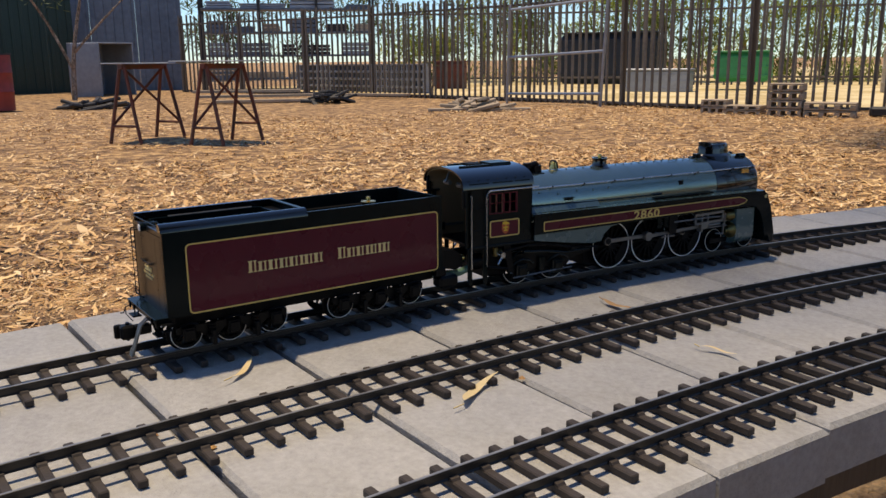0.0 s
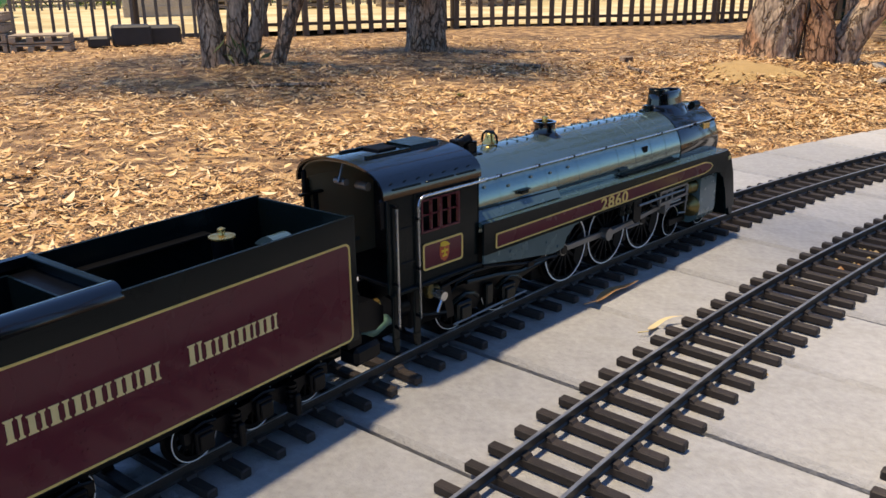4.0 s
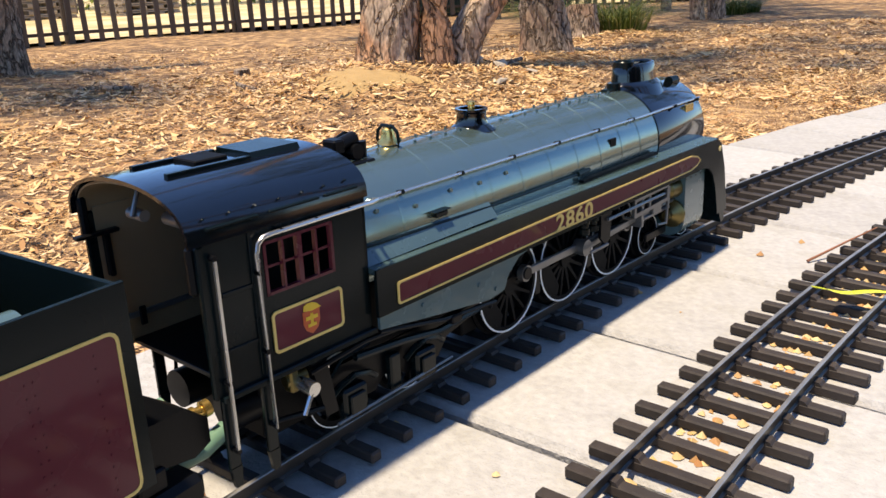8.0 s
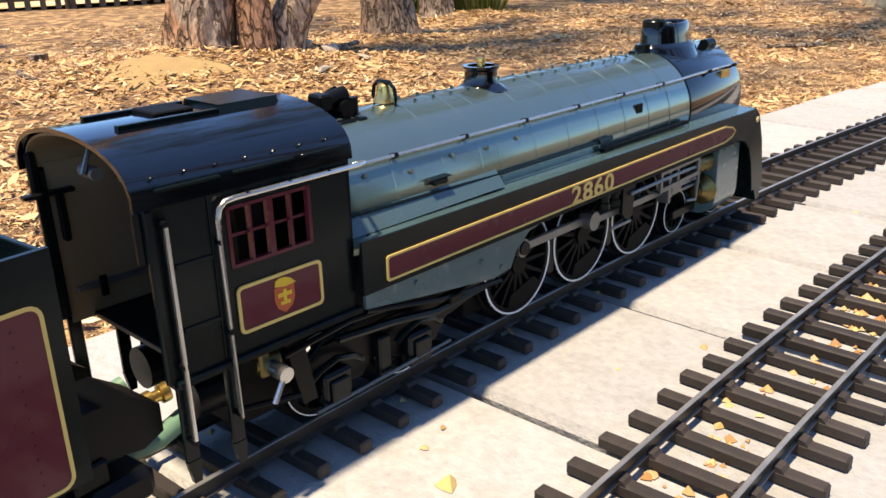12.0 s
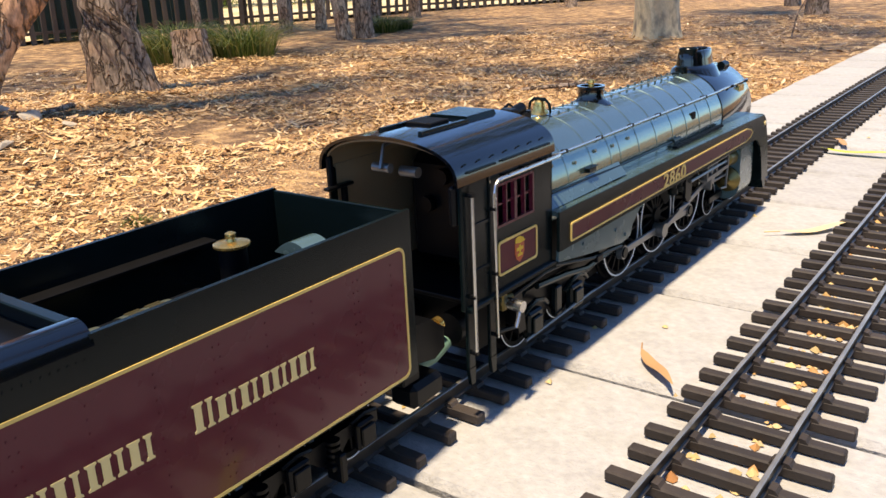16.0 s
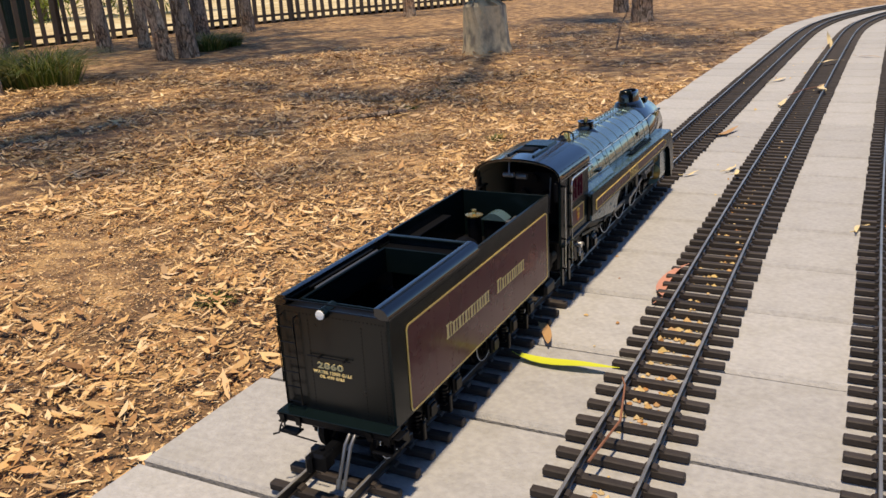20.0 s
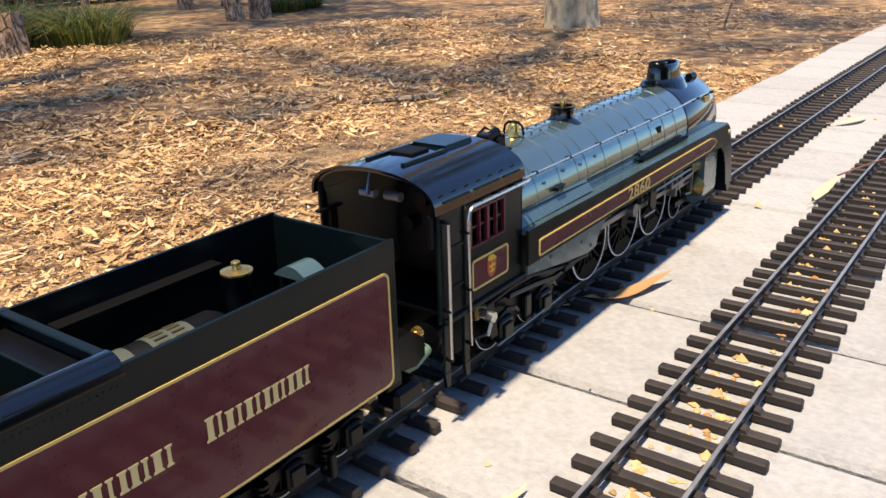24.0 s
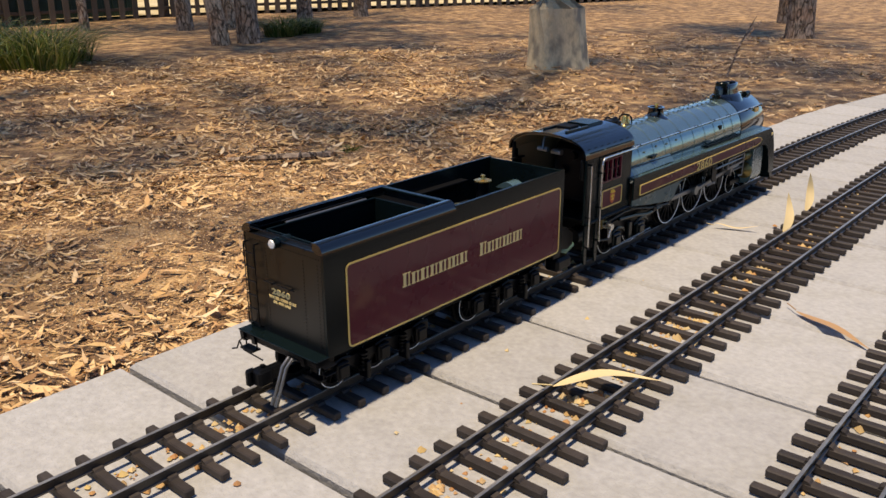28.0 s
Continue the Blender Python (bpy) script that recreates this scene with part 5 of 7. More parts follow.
    g.tube([(x0 - 0.002, 0.022, 0.1065), (x0 - 0.002, -0.014, 0.1065)], 0.0005, 6)
    for y in (0.012, -0.009):
        g.cyl((x0 - 0.003, y, 0.1062), (x0, y, 0.1062), 0.0010, 8)
    part("lamp_rail", g, M_SATIN, root)
    g = G(D)
    for y in (0.0295, 0.0425):
        g.tube([(x0, y, 0.1345), (x0 - 0.0035, y, 0.1345), (x0 - 0.004, y, 0.131), (x0 - 0.004, y, 0.066), (x0, y, 0.064)], 0.0007, 6)
    for k in range(6):
        z = 0.068 + 0.0118 * k
        g.tube([(x0 - 0.004, 0.0295, z), (x0 - 0.004, 0.0425, z)], 0.00055, 6)
    part("ladder", g, M_SATIN, root, "thin black wire ladder")
    def corner_iron(g, s):
        xs = x0 + 0.004
        g.tube([(xs, s * Y, 0.122), (xs, s * (Y + 0.004), 0.122), (xs, s * (Y + 0.004), 0.078), (xs, s * Y, 0.078)], 0.0007, 6)
    g = G(D)
    corner_iron(g, 1)
    part("grab_iron", g, M_SATIN, root)
    g = G(D).cyl((x0 - 0.005, 0.005, 0.1408), (x0 + 0.012, 0.005, 0.1408), 0.0042, 18)
    lamp = part("rear_lamp", g, M_BLACK, root)
    g = G(D).lathe((x0 - 0.0052, 0.005, 0.1408), (-1, 0, 0), [(0, 0.0036), (0.0008, 0.0032), (0.0012, 0.001)], 18)
    part("lens", g, M_GLASS, lamp, "clear white lamp lens")
    g = G(D).tube([(x0 + 0.001, 0.040, 0.1455), (x0 - 0.001, 0.038, 0.1475), (x0 - 0.001, -0.036, 0.1475), (x0 + 0.001, -0.038, 0.1455)], 0.0006, 6)
    part("top_rail", g, M_SATIN, root)
    # underframe
    g = G(D).box(x0 + 0.004, x1 - 0.002, -0.030, 0.030, 0.046, zb, 0.001)
    part("underframe", g, M_SOOT, root)
    g = G(D).box(x0 - 0.010, x0 + 0.008, -0.045, 0.045, 0.0535, 0.0605, 0.0012)
    part("rear_beam", g, M_SATIN, root)
    part("beam_lip", G(D).box(x0 - 0.0125, x0 + 0.002, -0.0475, 0.0475, 0.0606, 0.0618, 0.0004), M_BLACK, root)
    for y in (-0.044, -0.030, 0.030, 0.044):
        part("beam_bracket", G(D).points_hull([(x, y + e * 0.0022, z) for e in (-1, 1) for x, z in ((x0 - 0.0122, 0.0600), (x0 - 0.0102, 0.0600), (x0 - 0.0102, 0.0525), (x0 - 0.0112, 0.0525))]), M_SATIN, root)
    for y in (0.049, -0.049):
        part("corner_step", G(D).box(x0 - 0.008, x0 + 0.004, y - 0.003, y + 0.003, 0.0555, 0.0568, 0.0004).box(x0 - 0.007, x0 + 0.003, y - 0.003, y + 0.003, 0.0490, 0.0502, 0.0004), M_SATIN, root)
    for y in (-0.040, 0.040):
        g = G(D).box(x0 - 0.012, x0 - 0.003, y - 0.008, y + 0.008, 0.0440, 0.0455, 0.0003)
        for e in (-0.007, 0.007):
            g.tube([(x0 - 0.006, y + e, 0.052), (x0 - 0.006, y + e, 0.0445)], 0.0007, 6)
        part("rear_step", g, M_SATIN, root)
    g = G(D).box(x0 - 0.022, x0 - 0.004, -0.0045, 0.0045, 0.036, 0.046, 0.0015).box(x0 - 0.034, x0 - 0.020, -0.0065, 0.006, 0.034, 0.048, 0.002).box(x0 - 0.038, x0 - 0.030, 0.002, 0.0075, 0.034, 0.048, 0.0015).cyl((x0 - 0.026, 0, 0.032), (x0 - 0.026, 0, 0.050), 0.002, 10)
    part("coupler", g, M_SATIN, root, "black knuckle coupler")
    g = G(D).tube([(x0 - 0.008, 0.044, 0.055), (x0 - 0.016, 0.042, 0.054), (x0 - 0.018, 0.034, 0.049), (x0 - 0.018, 0.010, 0.0475)], 0.0006, 6).tube([(x0 - 0.016, 0.042, 0.054), (x0 - 0.018, 0.043, 0.048), (x0 - 0.020, 0.047, 0.047)], 0.0007, 6)
    part("uncoupling_lever", g, M_SATIN, root)
    # steel grey puts the hoses' highlight into their colour
    for y in (-0.014, -0.0185):
        g = G(D).tube([(x0 - 0.004, y, 0.052), (x0 - 0.012, y, 0.055), (x0 - 0.018, y, 0.050), (x0 - 0.022, y + 0.001, 0.038), (x0 - 0.026, y + 0.002, 0.026)], 0.0013, 8).cyl((x0 - 0.026, y + 0.002, 0.027), (x0 - 0.028, y + 0.0025, 0.0205), 0.0019, 10)
        part("brake_hose", g, M_ROD, root, "brake hose in steel grey for its highlight, with metal end")
    # two six-wheel trucks
    for xs in ((-0.3345, -0.2890, -0.2435), (-0.1640, -0.1185, -0.0730)):
        def frame_side(g, s):
            y0, y1 = s * 0.0300, s * 0.0345
            g.plate([(xs[0] - 0.012, 0.0455), (xs[0] - 0.012, 0.0385), (xs[0] + 0.010, 0.0385), (xs[0] + 0.017, 0.0330), (xs[1] - 0.016, 0.0330), (xs[1] - 0.010, 0.0385), (xs[1] + 0.010, 0.0385), (xs[1] + 0.016, 0.0330), (xs[2] - 0.017, 0.0330), (xs[2] - 0.010, 0.0385), (xs[2] + 0.012, 0.0385), (xs[2] + 0.012, 0.0455)], y0, y1)
            for x in xs:
                g.box(x - 0.0065, x + 0.0065, s * 0.0345, s * 0.0385, 0.0305, 0.0455, 0.0012)
                g.box(x - 0.005, x + 0.005, s * 0.0385, s * 0.0400, 0.0330, 0.0430, 0.0008)
                g.tube([(x - 0.009, s * 0.036, 0.0470), (x, s * 0.0365, 0.0490), (x + 0.009, s * 0.036, 0.0470)], 0.0012, 6)
            for x in ((xs[0] + xs[1]) / 2, (xs[1] + xs[2]) / 2):
                for k in range(4):
                    g.cyl((x, s * 0.0368, 0.0345 + 0.0032 * k), (x, s * 0.0368, 0.0362 + 0.0032 * k), 0.0036, 12)
                g.box(x - 0.0050, x + 0.0050, s * 0.0345, s * 0.0410, 0.0315, 0.0345, 0.0006)
                g.box(x - 0.0022, x + 0.0022, s * 0.033, s * 0.0435, 0.0245, 0.0400, 0.0008)
        both("truck_frame", frame_side, M_SATIN, root, D, "black cast truck frame")
        for x in xs:
            small_wheelset("truck_wheelset", 0.0165, x, root, D)
    # link to the locomotive, hoses
    g = G(D).box(x1 - 0.002, x1 + 0.030, -0.006, 0.006, 0.040, 0.044, 0.0006).box(x1 - 0.004, x1 + 0.010, -0.040, 0.040, 0.050, 0.060, 0.001)
    part("drawbar", g, M_SATIN, root)
    for s in (-1, 1):
        part("front_hood", G(D).points_hull([(x, s * y, z) for y in (0.012, 0.038) for x, z in ((x1 - 0.001, 0.0600), (x1 - 0.001, 0.0800), (-0.0180, 0.0790), (-0.0060, 0.0700), (-0.0060, 0.0580), (-0.0150, 0.0545))]), M_SATIN, root)
        part("front_step", G(D).box(x1 - 0.001, -0.0150, s * 0.026, s * 0.044, 0.0360, 0.0500, 0.003), M_SATIN, root)
        g = G(D).tube([(x1 - 0.004, s * 0.020, 0.0490), (-0.0150, s * 0.0235, 0.0465), (0.0000, s * 0.0240, 0.0460), (0.0150, s * 0.0225, 0.0490)], 0.0044, 12)
        part("water_hose", g, M_GREENHOSE, root, "pale green translucent hose")
    return root


def arch(w, z_eave, z_top, n=16, y_flat=0.0):
    """Points of a roof arch from the right eave to the left one."""
    pts = []
    for i in range(n + 1):
        a = math.pi * i / n
        y = -w * math.cos(a)
        z = z_eave + (z_top - z_eave) * math.sin(a) ** 0.72
        pts.append((y, z))
    return pts


def build_locomotive():
    root = tagged(new("steam_locomotive"), "black, maroon and blue grey model steam locomotive on the track", "model locomotive")
    D = XL
    CZ, R = 0.1165, 0.0402
    # boiler and smokebox
    g = G(D).lathe((0.086, 0, CZ), (1, 0, 0), [(0, 0.0400), (0.02, R), (0.20, R), (0.332, R - 0.0012), (0.333, 0.03)], 64)
    boiler = part("boiler", g, M_BOILER, root, "blue grey jacketed boiler barrel", smooth=40)
    for x in (0.128, 0.162, 0.190, 0.205, 0.236, 0.268, 0.300, 0.330, 0.360, 0.388):
        rr = R - (0.0012 * max(0.0, (x - 0.286) / 0.132))
        g = G(D).lathe((x, 0, CZ), (1, 0, 0), [(0, rr - 0.001), (0.0001, rr + 0.0001), (0.0004, rr + 0.00045), (0.0012, rr + 0.00045), (0.0015, rr + 0.0001), (0.0016, rr - 0.001)], 64)
        part("boiler_band", g, M_BOILER, boiler)
    g = G(D).lathe((0.4185, 0, CZ), (1, 0, 0), [(0, 0.030), (0, 0.0396), (0.0012, 0.0398), (0.080, 0.0398), (0.0835, 0.0385), (0.086, 0.034), (0.0875, 0.030), (0.090, 0.018), (0.091, 0.004)], 64)
    box = part("smokebox", g, M_GLOSS, root, "gloss black smokebox", smooth=40)
    g = G(D).lathe((0.5085, 0, CZ), (1, 0, 0), [(0, 0.008), (0.001, 0.0085), (0.012, 0.0085), (0.0125, 0.0068), (0.010, 0.0060)], 24)
    part("headlamp", g, M_BLACK, box)
    for s in (-1, 1):
        part("marker_lamp", G(D).cyl((0.486, s * 0.012, 0.1545), (0.498, s * 0.0125, 0.1545), 0.0040, 14).cyl((0.490, s * 0.012, 0.148), (0.490, s * 0.012, 0.154), 0.0018, 8), M_BLACK, box)
    def plate(g, s):
        a = radians(28)
        y, z = s * (0.0400 * math.cos(a)), CZ + 0.0400 * math.sin(a)
        g.box(0.470, 0.484, y - 0.0010, y + 0.0010, z - 0.0035, z + 0.0035, 0.0003)
    both("maker_plate", plate, M_BRASS, box, D)
    # chimney: flared oval base and oval stack with an open top
    def oval(z, a, b, x=0.4475):
        return [(x + a * math.cos(2 * math.pi * i / 32), b * math.sin(2 * math.pi * i / 32), z) for i in range(32)]
    g = G(D)
    rows = [oval(0.1480, 0.0320, 0.0235), oval(0.1566, 0.0312, 0.0190), oval(0.1580, 0.0306, 0.0178), oval(0.1592, 0.0288, 0.0160), oval(0.1604, 0.0274, 0.0146), oval(0.1660, 0.0268, 0.0138), oval(0.1716, 0.0262, 0.0132), oval(0.1736, 0.0250, 0.0122), oval(0.1742, 0.0232, 0.0106), oval(0.1732, 0.0216, 0.0092), oval(0.1660, 0.0210, 0.0088)]
    vs = [p for r in rows for p in r]
    fs = [(k * 32 + i, k * 32 + (i + 1) % 32, (k + 1) * 32 + (i + 1) % 32, (k + 1) * 32 + i) for k in range(len(rows) - 1) for i in range(32)]
    g.add(vs, fs + [[(len(rows) - 1) * 32 + i for i in range(32)]])
    stack = part("chimney", g, M_GLOSS, root, "gloss black oval chimney")
    g = G(D).lathe((0.4300, 0, 0.166), (0, 0, 1), [(0, 0.0085), (0.0098, 0.0085), (0.0106, 0.0078), (0.0098, 0.0066), (0.002, 0.0062)], 24)
    part("stack_pipe", g, M_BLACK, stack, "round black stack pipe")
    g = G(D).cyl((0.444, 0, 0.166), (0.444, 0, 0.1735), 0.0036, 14).cyl((0.455, 0.002, 0.166), (0.455, 0.002, 0.173), 0.0025, 12)
    part("blast_pipe", g, M_BRASS, stack)
    g = G(D).cyl((0.4150, 0.0, 0.1545), (0.4150, 0.0, 0.1610), 0.0055, 16).box(0.402, 0.4150, -0.004, 0.004, 0.1545, 0.1575, 0.0008)
    part("smoke_pipe_cap", g, M_BLACK, root)
    # dome
    g = G(D).lathe((0.2360, 0, 0.1525), (0, 0, 1), [(-0.004, 0.0170), (0.0012, 0.0165), (0.0028, 0.0135), (0.0048, 0.0105), (0.0075, 0.0095), (0.0120, 0.0095), (0.0132, 0.0105), (0.0146, 0.0105), (0.0146, 0.0080), (0.0090, 0.0078)], 32)
    dome = part("dome", g, M_GLOSS, root, "gloss black dome with an open top")
    g = G(D).lathe((0.2360, 0, 0.160), (0, 0, 1), [(0, 0.0072), (0.004, 0.0072), (0.0045, 0.0025), (0.0085, 0.0022), (0.0092, 0.003), (0.0110, 0.0028), (0.0118, 0.001)], 18)
    part("safety_valve", g, M_BRASS, dome, "brass safety valve")
    # boiler-top studs
    for i in range(17):
        x = 0.176 + 0.0138 * i
        if abs(x - 0.236) > 0.018:
            for e in (-1, 1):
                part("stud", G(D).cyl((x, e * 0.006, CZ + R - 0.001), (x, e * 0.006, CZ + R + 0.0008), 0.0009, 8), M_TEAL, boiler)
    g = G(D)
    g.tube([(0.352, -0.010, CZ + 0.0385), (0.352, -0.010, CZ + 0.0405), (0.368, -0.010, CZ + 0.0405), (0.368, -0.010, CZ + 0.0385)], 0.0005, 6)
    part("lifting_loop", g, M_BOILER, boiler)
    # turret, generator and bell before the cab
    g = G(D).box(0.118, 0.136, -0.014, 0.014, 0.1530, 0.1555, 0.0008).cyl((0.127, -0.010, 0.1600), (0.127, 0.010, 0.1600), 0.0042, 14).cyl((0.121, 0.002, 0.155), (0.121, 0.002, 0.1665), 0.0032, 12).cyl((0.133, -0.006, 0.155), (0.133, -0.006, 0.1645), 0.0030, 12).cyl((0.117, -0.004, 0.1640), (0.130, -0.004, 0.1665), 0.0038, 14).box(0.112, 0.120, -0.008, 0.002, 0.1600, 0.1680, 0.001)
    g.tube([(0.136, 0.006, 0.1550), (0.142, 0.008, 0.1640), (0.136, 0.010, 0.1670), (0.128, 0.010, 0.1640)], 0.0010, 6)
    part("steam_turret", g, M_SATIN, root, "black cluster of steam valves")
    g = G(D)
    for s in (-1, 1):
        g.tube([(0.160, s * 0.0076, 0.1540), (0.160, s * 0.0084, 0.1600), (0.160, s * 0.0074, 0.1650), (0.160, s * 0.0040, 0.1678)], 0.0010, 8)
    g.tube([(0.160, 0.0045, 0.1676), (0.160, -0.0045, 0.1676)], 0.0012, 8).box(0.155, 0.165, -0.0095, 0.0095, 0.1535, 0.1552, 0.0006)
    bell = part("bell_yoke", g, M_BLACK, root)
    g = G(D).lathe((0.160, 0, 0.1674), (0.12, 0.10, -1), [(0, 0.0012), (0.001, 0.0030), (0.003, 0.0038), (0.0068, 0.0044), (0.0092, 0.0064), (0.0096, 0.0058), (0.007, 0.0034)], 24)
    part("bell", g, M_BRASS, bell, "polished brass bell")
    # hand rails and pipes along the boiler
    def rail(g, s):
        z, y = 0.1405, s * 0.0358
        g.tube([(0.093, y, z), (0.410, y, z), (0.430, s * 0.0345, z), (0.500, s * 0.0335, z + 0.0004)], 0.0009, 8)
    both("hand_rail", rail, M_STEEL, root, D, "bright steel hand rail")

    for s in (-1, 1):
        for x in (0.098, 0.132, 0.182, 0.232, 0.282, 0.332, 0.382, 0.452, 0.492):
            part("rail_post", G(D).cyl((x, s * 0.0310, 0.1392), (x, s * 0.0368, 0.1407), 0.0013, 8), M_SATIN, root)
        for x, z in ((0.112, 0.1345), (0.140, 0.1310), (0.170, 0.1330), (0.196, 0.1318), (0.222, 0.1325)):
            a = math.asin((z - CZ) / R)
            part("boiler_plug", G(D).cyl((x, s * R * math.cos(a) * 0.97, z), (x, s * (R * math.cos(a) + 0.0011), z + 0.0004), 0.0012, 10), M_TEAL, boiler)

    def pipe(g, s):
        g.tube([(0.094, s * 0.0415, 0.1205), (0.200, s * 0.0418, 0.1175), (0.300, s * 0.0420, 0.1170)], 0.0008, 6)
        g.cyl((0.296, s * 0.0420, 0.1172), (0.310, s * 0.0420, 0.1176), 0.0016, 10)
    both("side_pipe", pipe, M_BLACK, root, D)

    # near-black block in place of the unlit square hole in the jacket
    def hole(g, s):
        a = math.asin((0.1290 - CZ) / R)
        y = s * (R * math.cos(a) - 0.0005)
        g.box(0.345, 0.353, y - 0.0008, y + 0.0012, 0.1260, 0.1320, 0.0003)
    both("wash_plug", hole, M_SOOT, root, D)

    def shelf(g, s):
        g.box(0.150, 0.160, s * 0.0395, s * 0.0435, 0.1225, 0.1255, 0.0006).box(0.148, 0.162, s * 0.0395, s * 0.0440, 0.1255, 0.1262, 0.0002)
    both("step_plate", shelf, M_BLACK, root, D)
    # firebox sides and running boards
    def board(g, s):
        g.points_hull([(x, y, z) for x, za, zb in ((0.0935, 0.1125, 0.1112), (0.500, 0.1085, 0.1072)) for y, z in ((s * 0.0385, za), (s * 0.0515, zb), (s * 0.0385, za - 0.003), (s * 0.0515, zb - 0.003))])
    both("running_board", board, M_TEAL, root, D)

    def step_box(g, s):
        g.points_hull([(x, y, z) for x in (0.093, 0.200) for y, z in ((s * 0.0390, 0.1200), (s * 0.0405, 0.1200), (s * 0.0470, 0.1120), (s * 0.0390, 0.1120))])
    both("firebox_cover", step_box, M_TEAL, root, D)

    def grille(g, s):
        for i in range(60):
            x = 0.300 + 0.0018 * i
            g.box(x, x + 0.0008, s * 0.0400, s * 0.0445, 0.1104, 0.1124)
    both("grille", grille, M_SATIN, root, D)

    def skirt(g, s):
        zt = lambda x: 0.1112 - 0.0040 * (x - 0.0935) / 0.4065
        arc = [(0.4985 - 0.0235 * (1 - math.cos(radians(a))) - 0.0, 0.0870 - 0.0 + 0.0 - 0.0420 * (1 - math.sin(radians(a)))) for a in range(0, 91, 15)]
        lower = [(0.0965, 0.0860), (0.4745, 0.0868)]
        front = [(0.4850, 0.0850), (0.4940, 0.0780), (0.5005, 0.0660), (0.5050, 0.0520), (0.5080, 0.0400)]
        pts = [(0.0935, zt(0.0935)), (0.0935, 0.0860)] + lower[1:] + front + [(0.5280, 0.0400), (0.5180, 0.0800), (0.5080, 0.1020), (0.5010, zt(0.50))]
        g.plate(pts, s * 0.0505, s * 0.0525)
    sk = both("skirt", skirt, M_BLACK, root, D, "black side skirt sweeping down at the front", smooth=0)
    for p, s in zip(sk, (-1, 1)):
        def stripe(o):
            z0, z1, xl, xr = 0.0888 + o, 0.1012 - o, 0.1072 + o, 0.4660 - 1.4 * o
            return [(xl, z0 + 0.001), (xl + 0.001, z0), (0.4480, z0 + 0.0012), (0.4600, z0 + 0.0034), (xr, (z0 + z1) / 2 + 0.0012), (0.4600, z1 - 0.0010), (0.4480, z1 + 0.0014), (xl + 0.001, z1), (xl, z1 - 0.001)]
        g = G(D).plate(stripe(0.0004), s * 0.0520, s * 0.0530)
        part("maroon_stripe", g, M_MAROON, p, "maroon stripe along the skirt", smooth=0)
        g = G(D).ring(stripe(0.0), stripe(0.0011), s * 0.0526, s * 0.0534)
        part("gold_line", g, M_GOLD, p, smooth=0)
        g = G(D).lathe((0.5045, s * 0.0520, 0.0985), (0, s, 0), [(0, 0.0024), (0.0010, 0.0024), (0.0014, 0.0018)], 6)
        part("emblem", g, M_CREAM, p)
    lettering("running_number", "2860", 0.0150, (0.2525 - D, -0.0531, 0.0899), root, M_GOLD, widen=1.37, bold=0.00025, label="gold numerals on the maroon stripe")
    lettering("running_number", "2860", 0.0145, (0.3095 - D, 0.0531, 0.0912), root, M_CREAM, turn=(90, 0, 180), widen=1.32, bold=0.0003)

    def ashpan(g, s):
        g.plate([(0.0955, 0.0860), (0.0955, 0.0785), (0.1420, 0.0712), (0.1860, 0.0652), (0.2005, 0.0668), (0.2045, 0.0750), (0.2160, 0.0835), (0.2300, 0.0862)], s * 0.0490, s * 0.0508)
        for x, z in ((0.128, 0.0812), (0.176, 0.0775), (0.192, 0.0700)):
            g.cyl((x, s * 0.0500, z), (x, s * 0.0516, z), 0.0014, 10)
    both("lower_side", ashpan, M_GREYSIDE, root, D, "blue grey lower side plate")
    # main frame
    g = G(D).box(0.100, 0.500, -0.0165, 0.0165, 0.0420, 0.0800, 0.002).box(0.210, 0.420, -0.0340, 0.0340, 0.0840, 0.1000, 0.002).box(0.095, 0.215, -0.036, 0.036, 0.060, 0.100, 0.002).box(0.196, 0.445, -0.0198, 0.0198, 0.0290, 0.0860, 0.001)
    part("main_frame", g, M_SOOT, root)
    # front: pilot, beam, steps
    g = G(D).points_hull([(x, y, z) for y in (-0.0500, 0.0500) for x, z in ((0.5060, 0.0990), (0.5250, 0.0560), (0.5300, 0.0300), (0.5240, 0.0280), (0.5060, 0.0600))])
    part("pilot", g, M_BLACK, root, "black sloping front pilot")
    g = G(D).box(0.528, 0.545, -0.004, 0.004, 0.036, 0.046, 0.0012).box(0.541, 0.552, -0.006, 0.006, 0.034, 0.049, 0.0018)
    part("front_coupler", g, M_SATIN, root)
    g = G(D).slab([(y * 0.0500, z) for y, z in ((-1, 0.094), (1, 0.094), (1, 0.107), (-1, 0.107))], 0.4985, 0.5060)
    part("front_deck", g, M_BLACK, root)
    # cylinders
    def cylinder(g, s):
        g.points_hull([(x, s * (0.034 + 0.014 * math.cos(a)), 0.0470 + 0.0150 * math.sin(a)) for x in (0.4520, 0.4880) for a in [2 * math.pi * i / 20 for i in range(20)]] + [(x, s * 0.0475, z) for x in (0.4520, 0.4880) for z in (0.050, 0.0835)] + [(x, s * 0.020, z) for x in (0.4520, 0.4880) for z in (0.040, 0.0835)])
    cy = both("cylinder", cylinder, M_GREYSIDE, root, D, "blue grey cylinder block")
    for p, s in zip(cy, (-1, 1)):
        g = G(D).lathe((0.4520, s * 0.0370, 0.0740), (-1, 0, 0), [(0, 0.0085), (0.002, 0.0085), (0.005, 0.0075), (0.012, 0.0070), (0.014, 0.0035), (0.016, 0.003)], 24)
        part("valve_chest_cover", g, M_BRONZE, p, "brass valve chest cover")
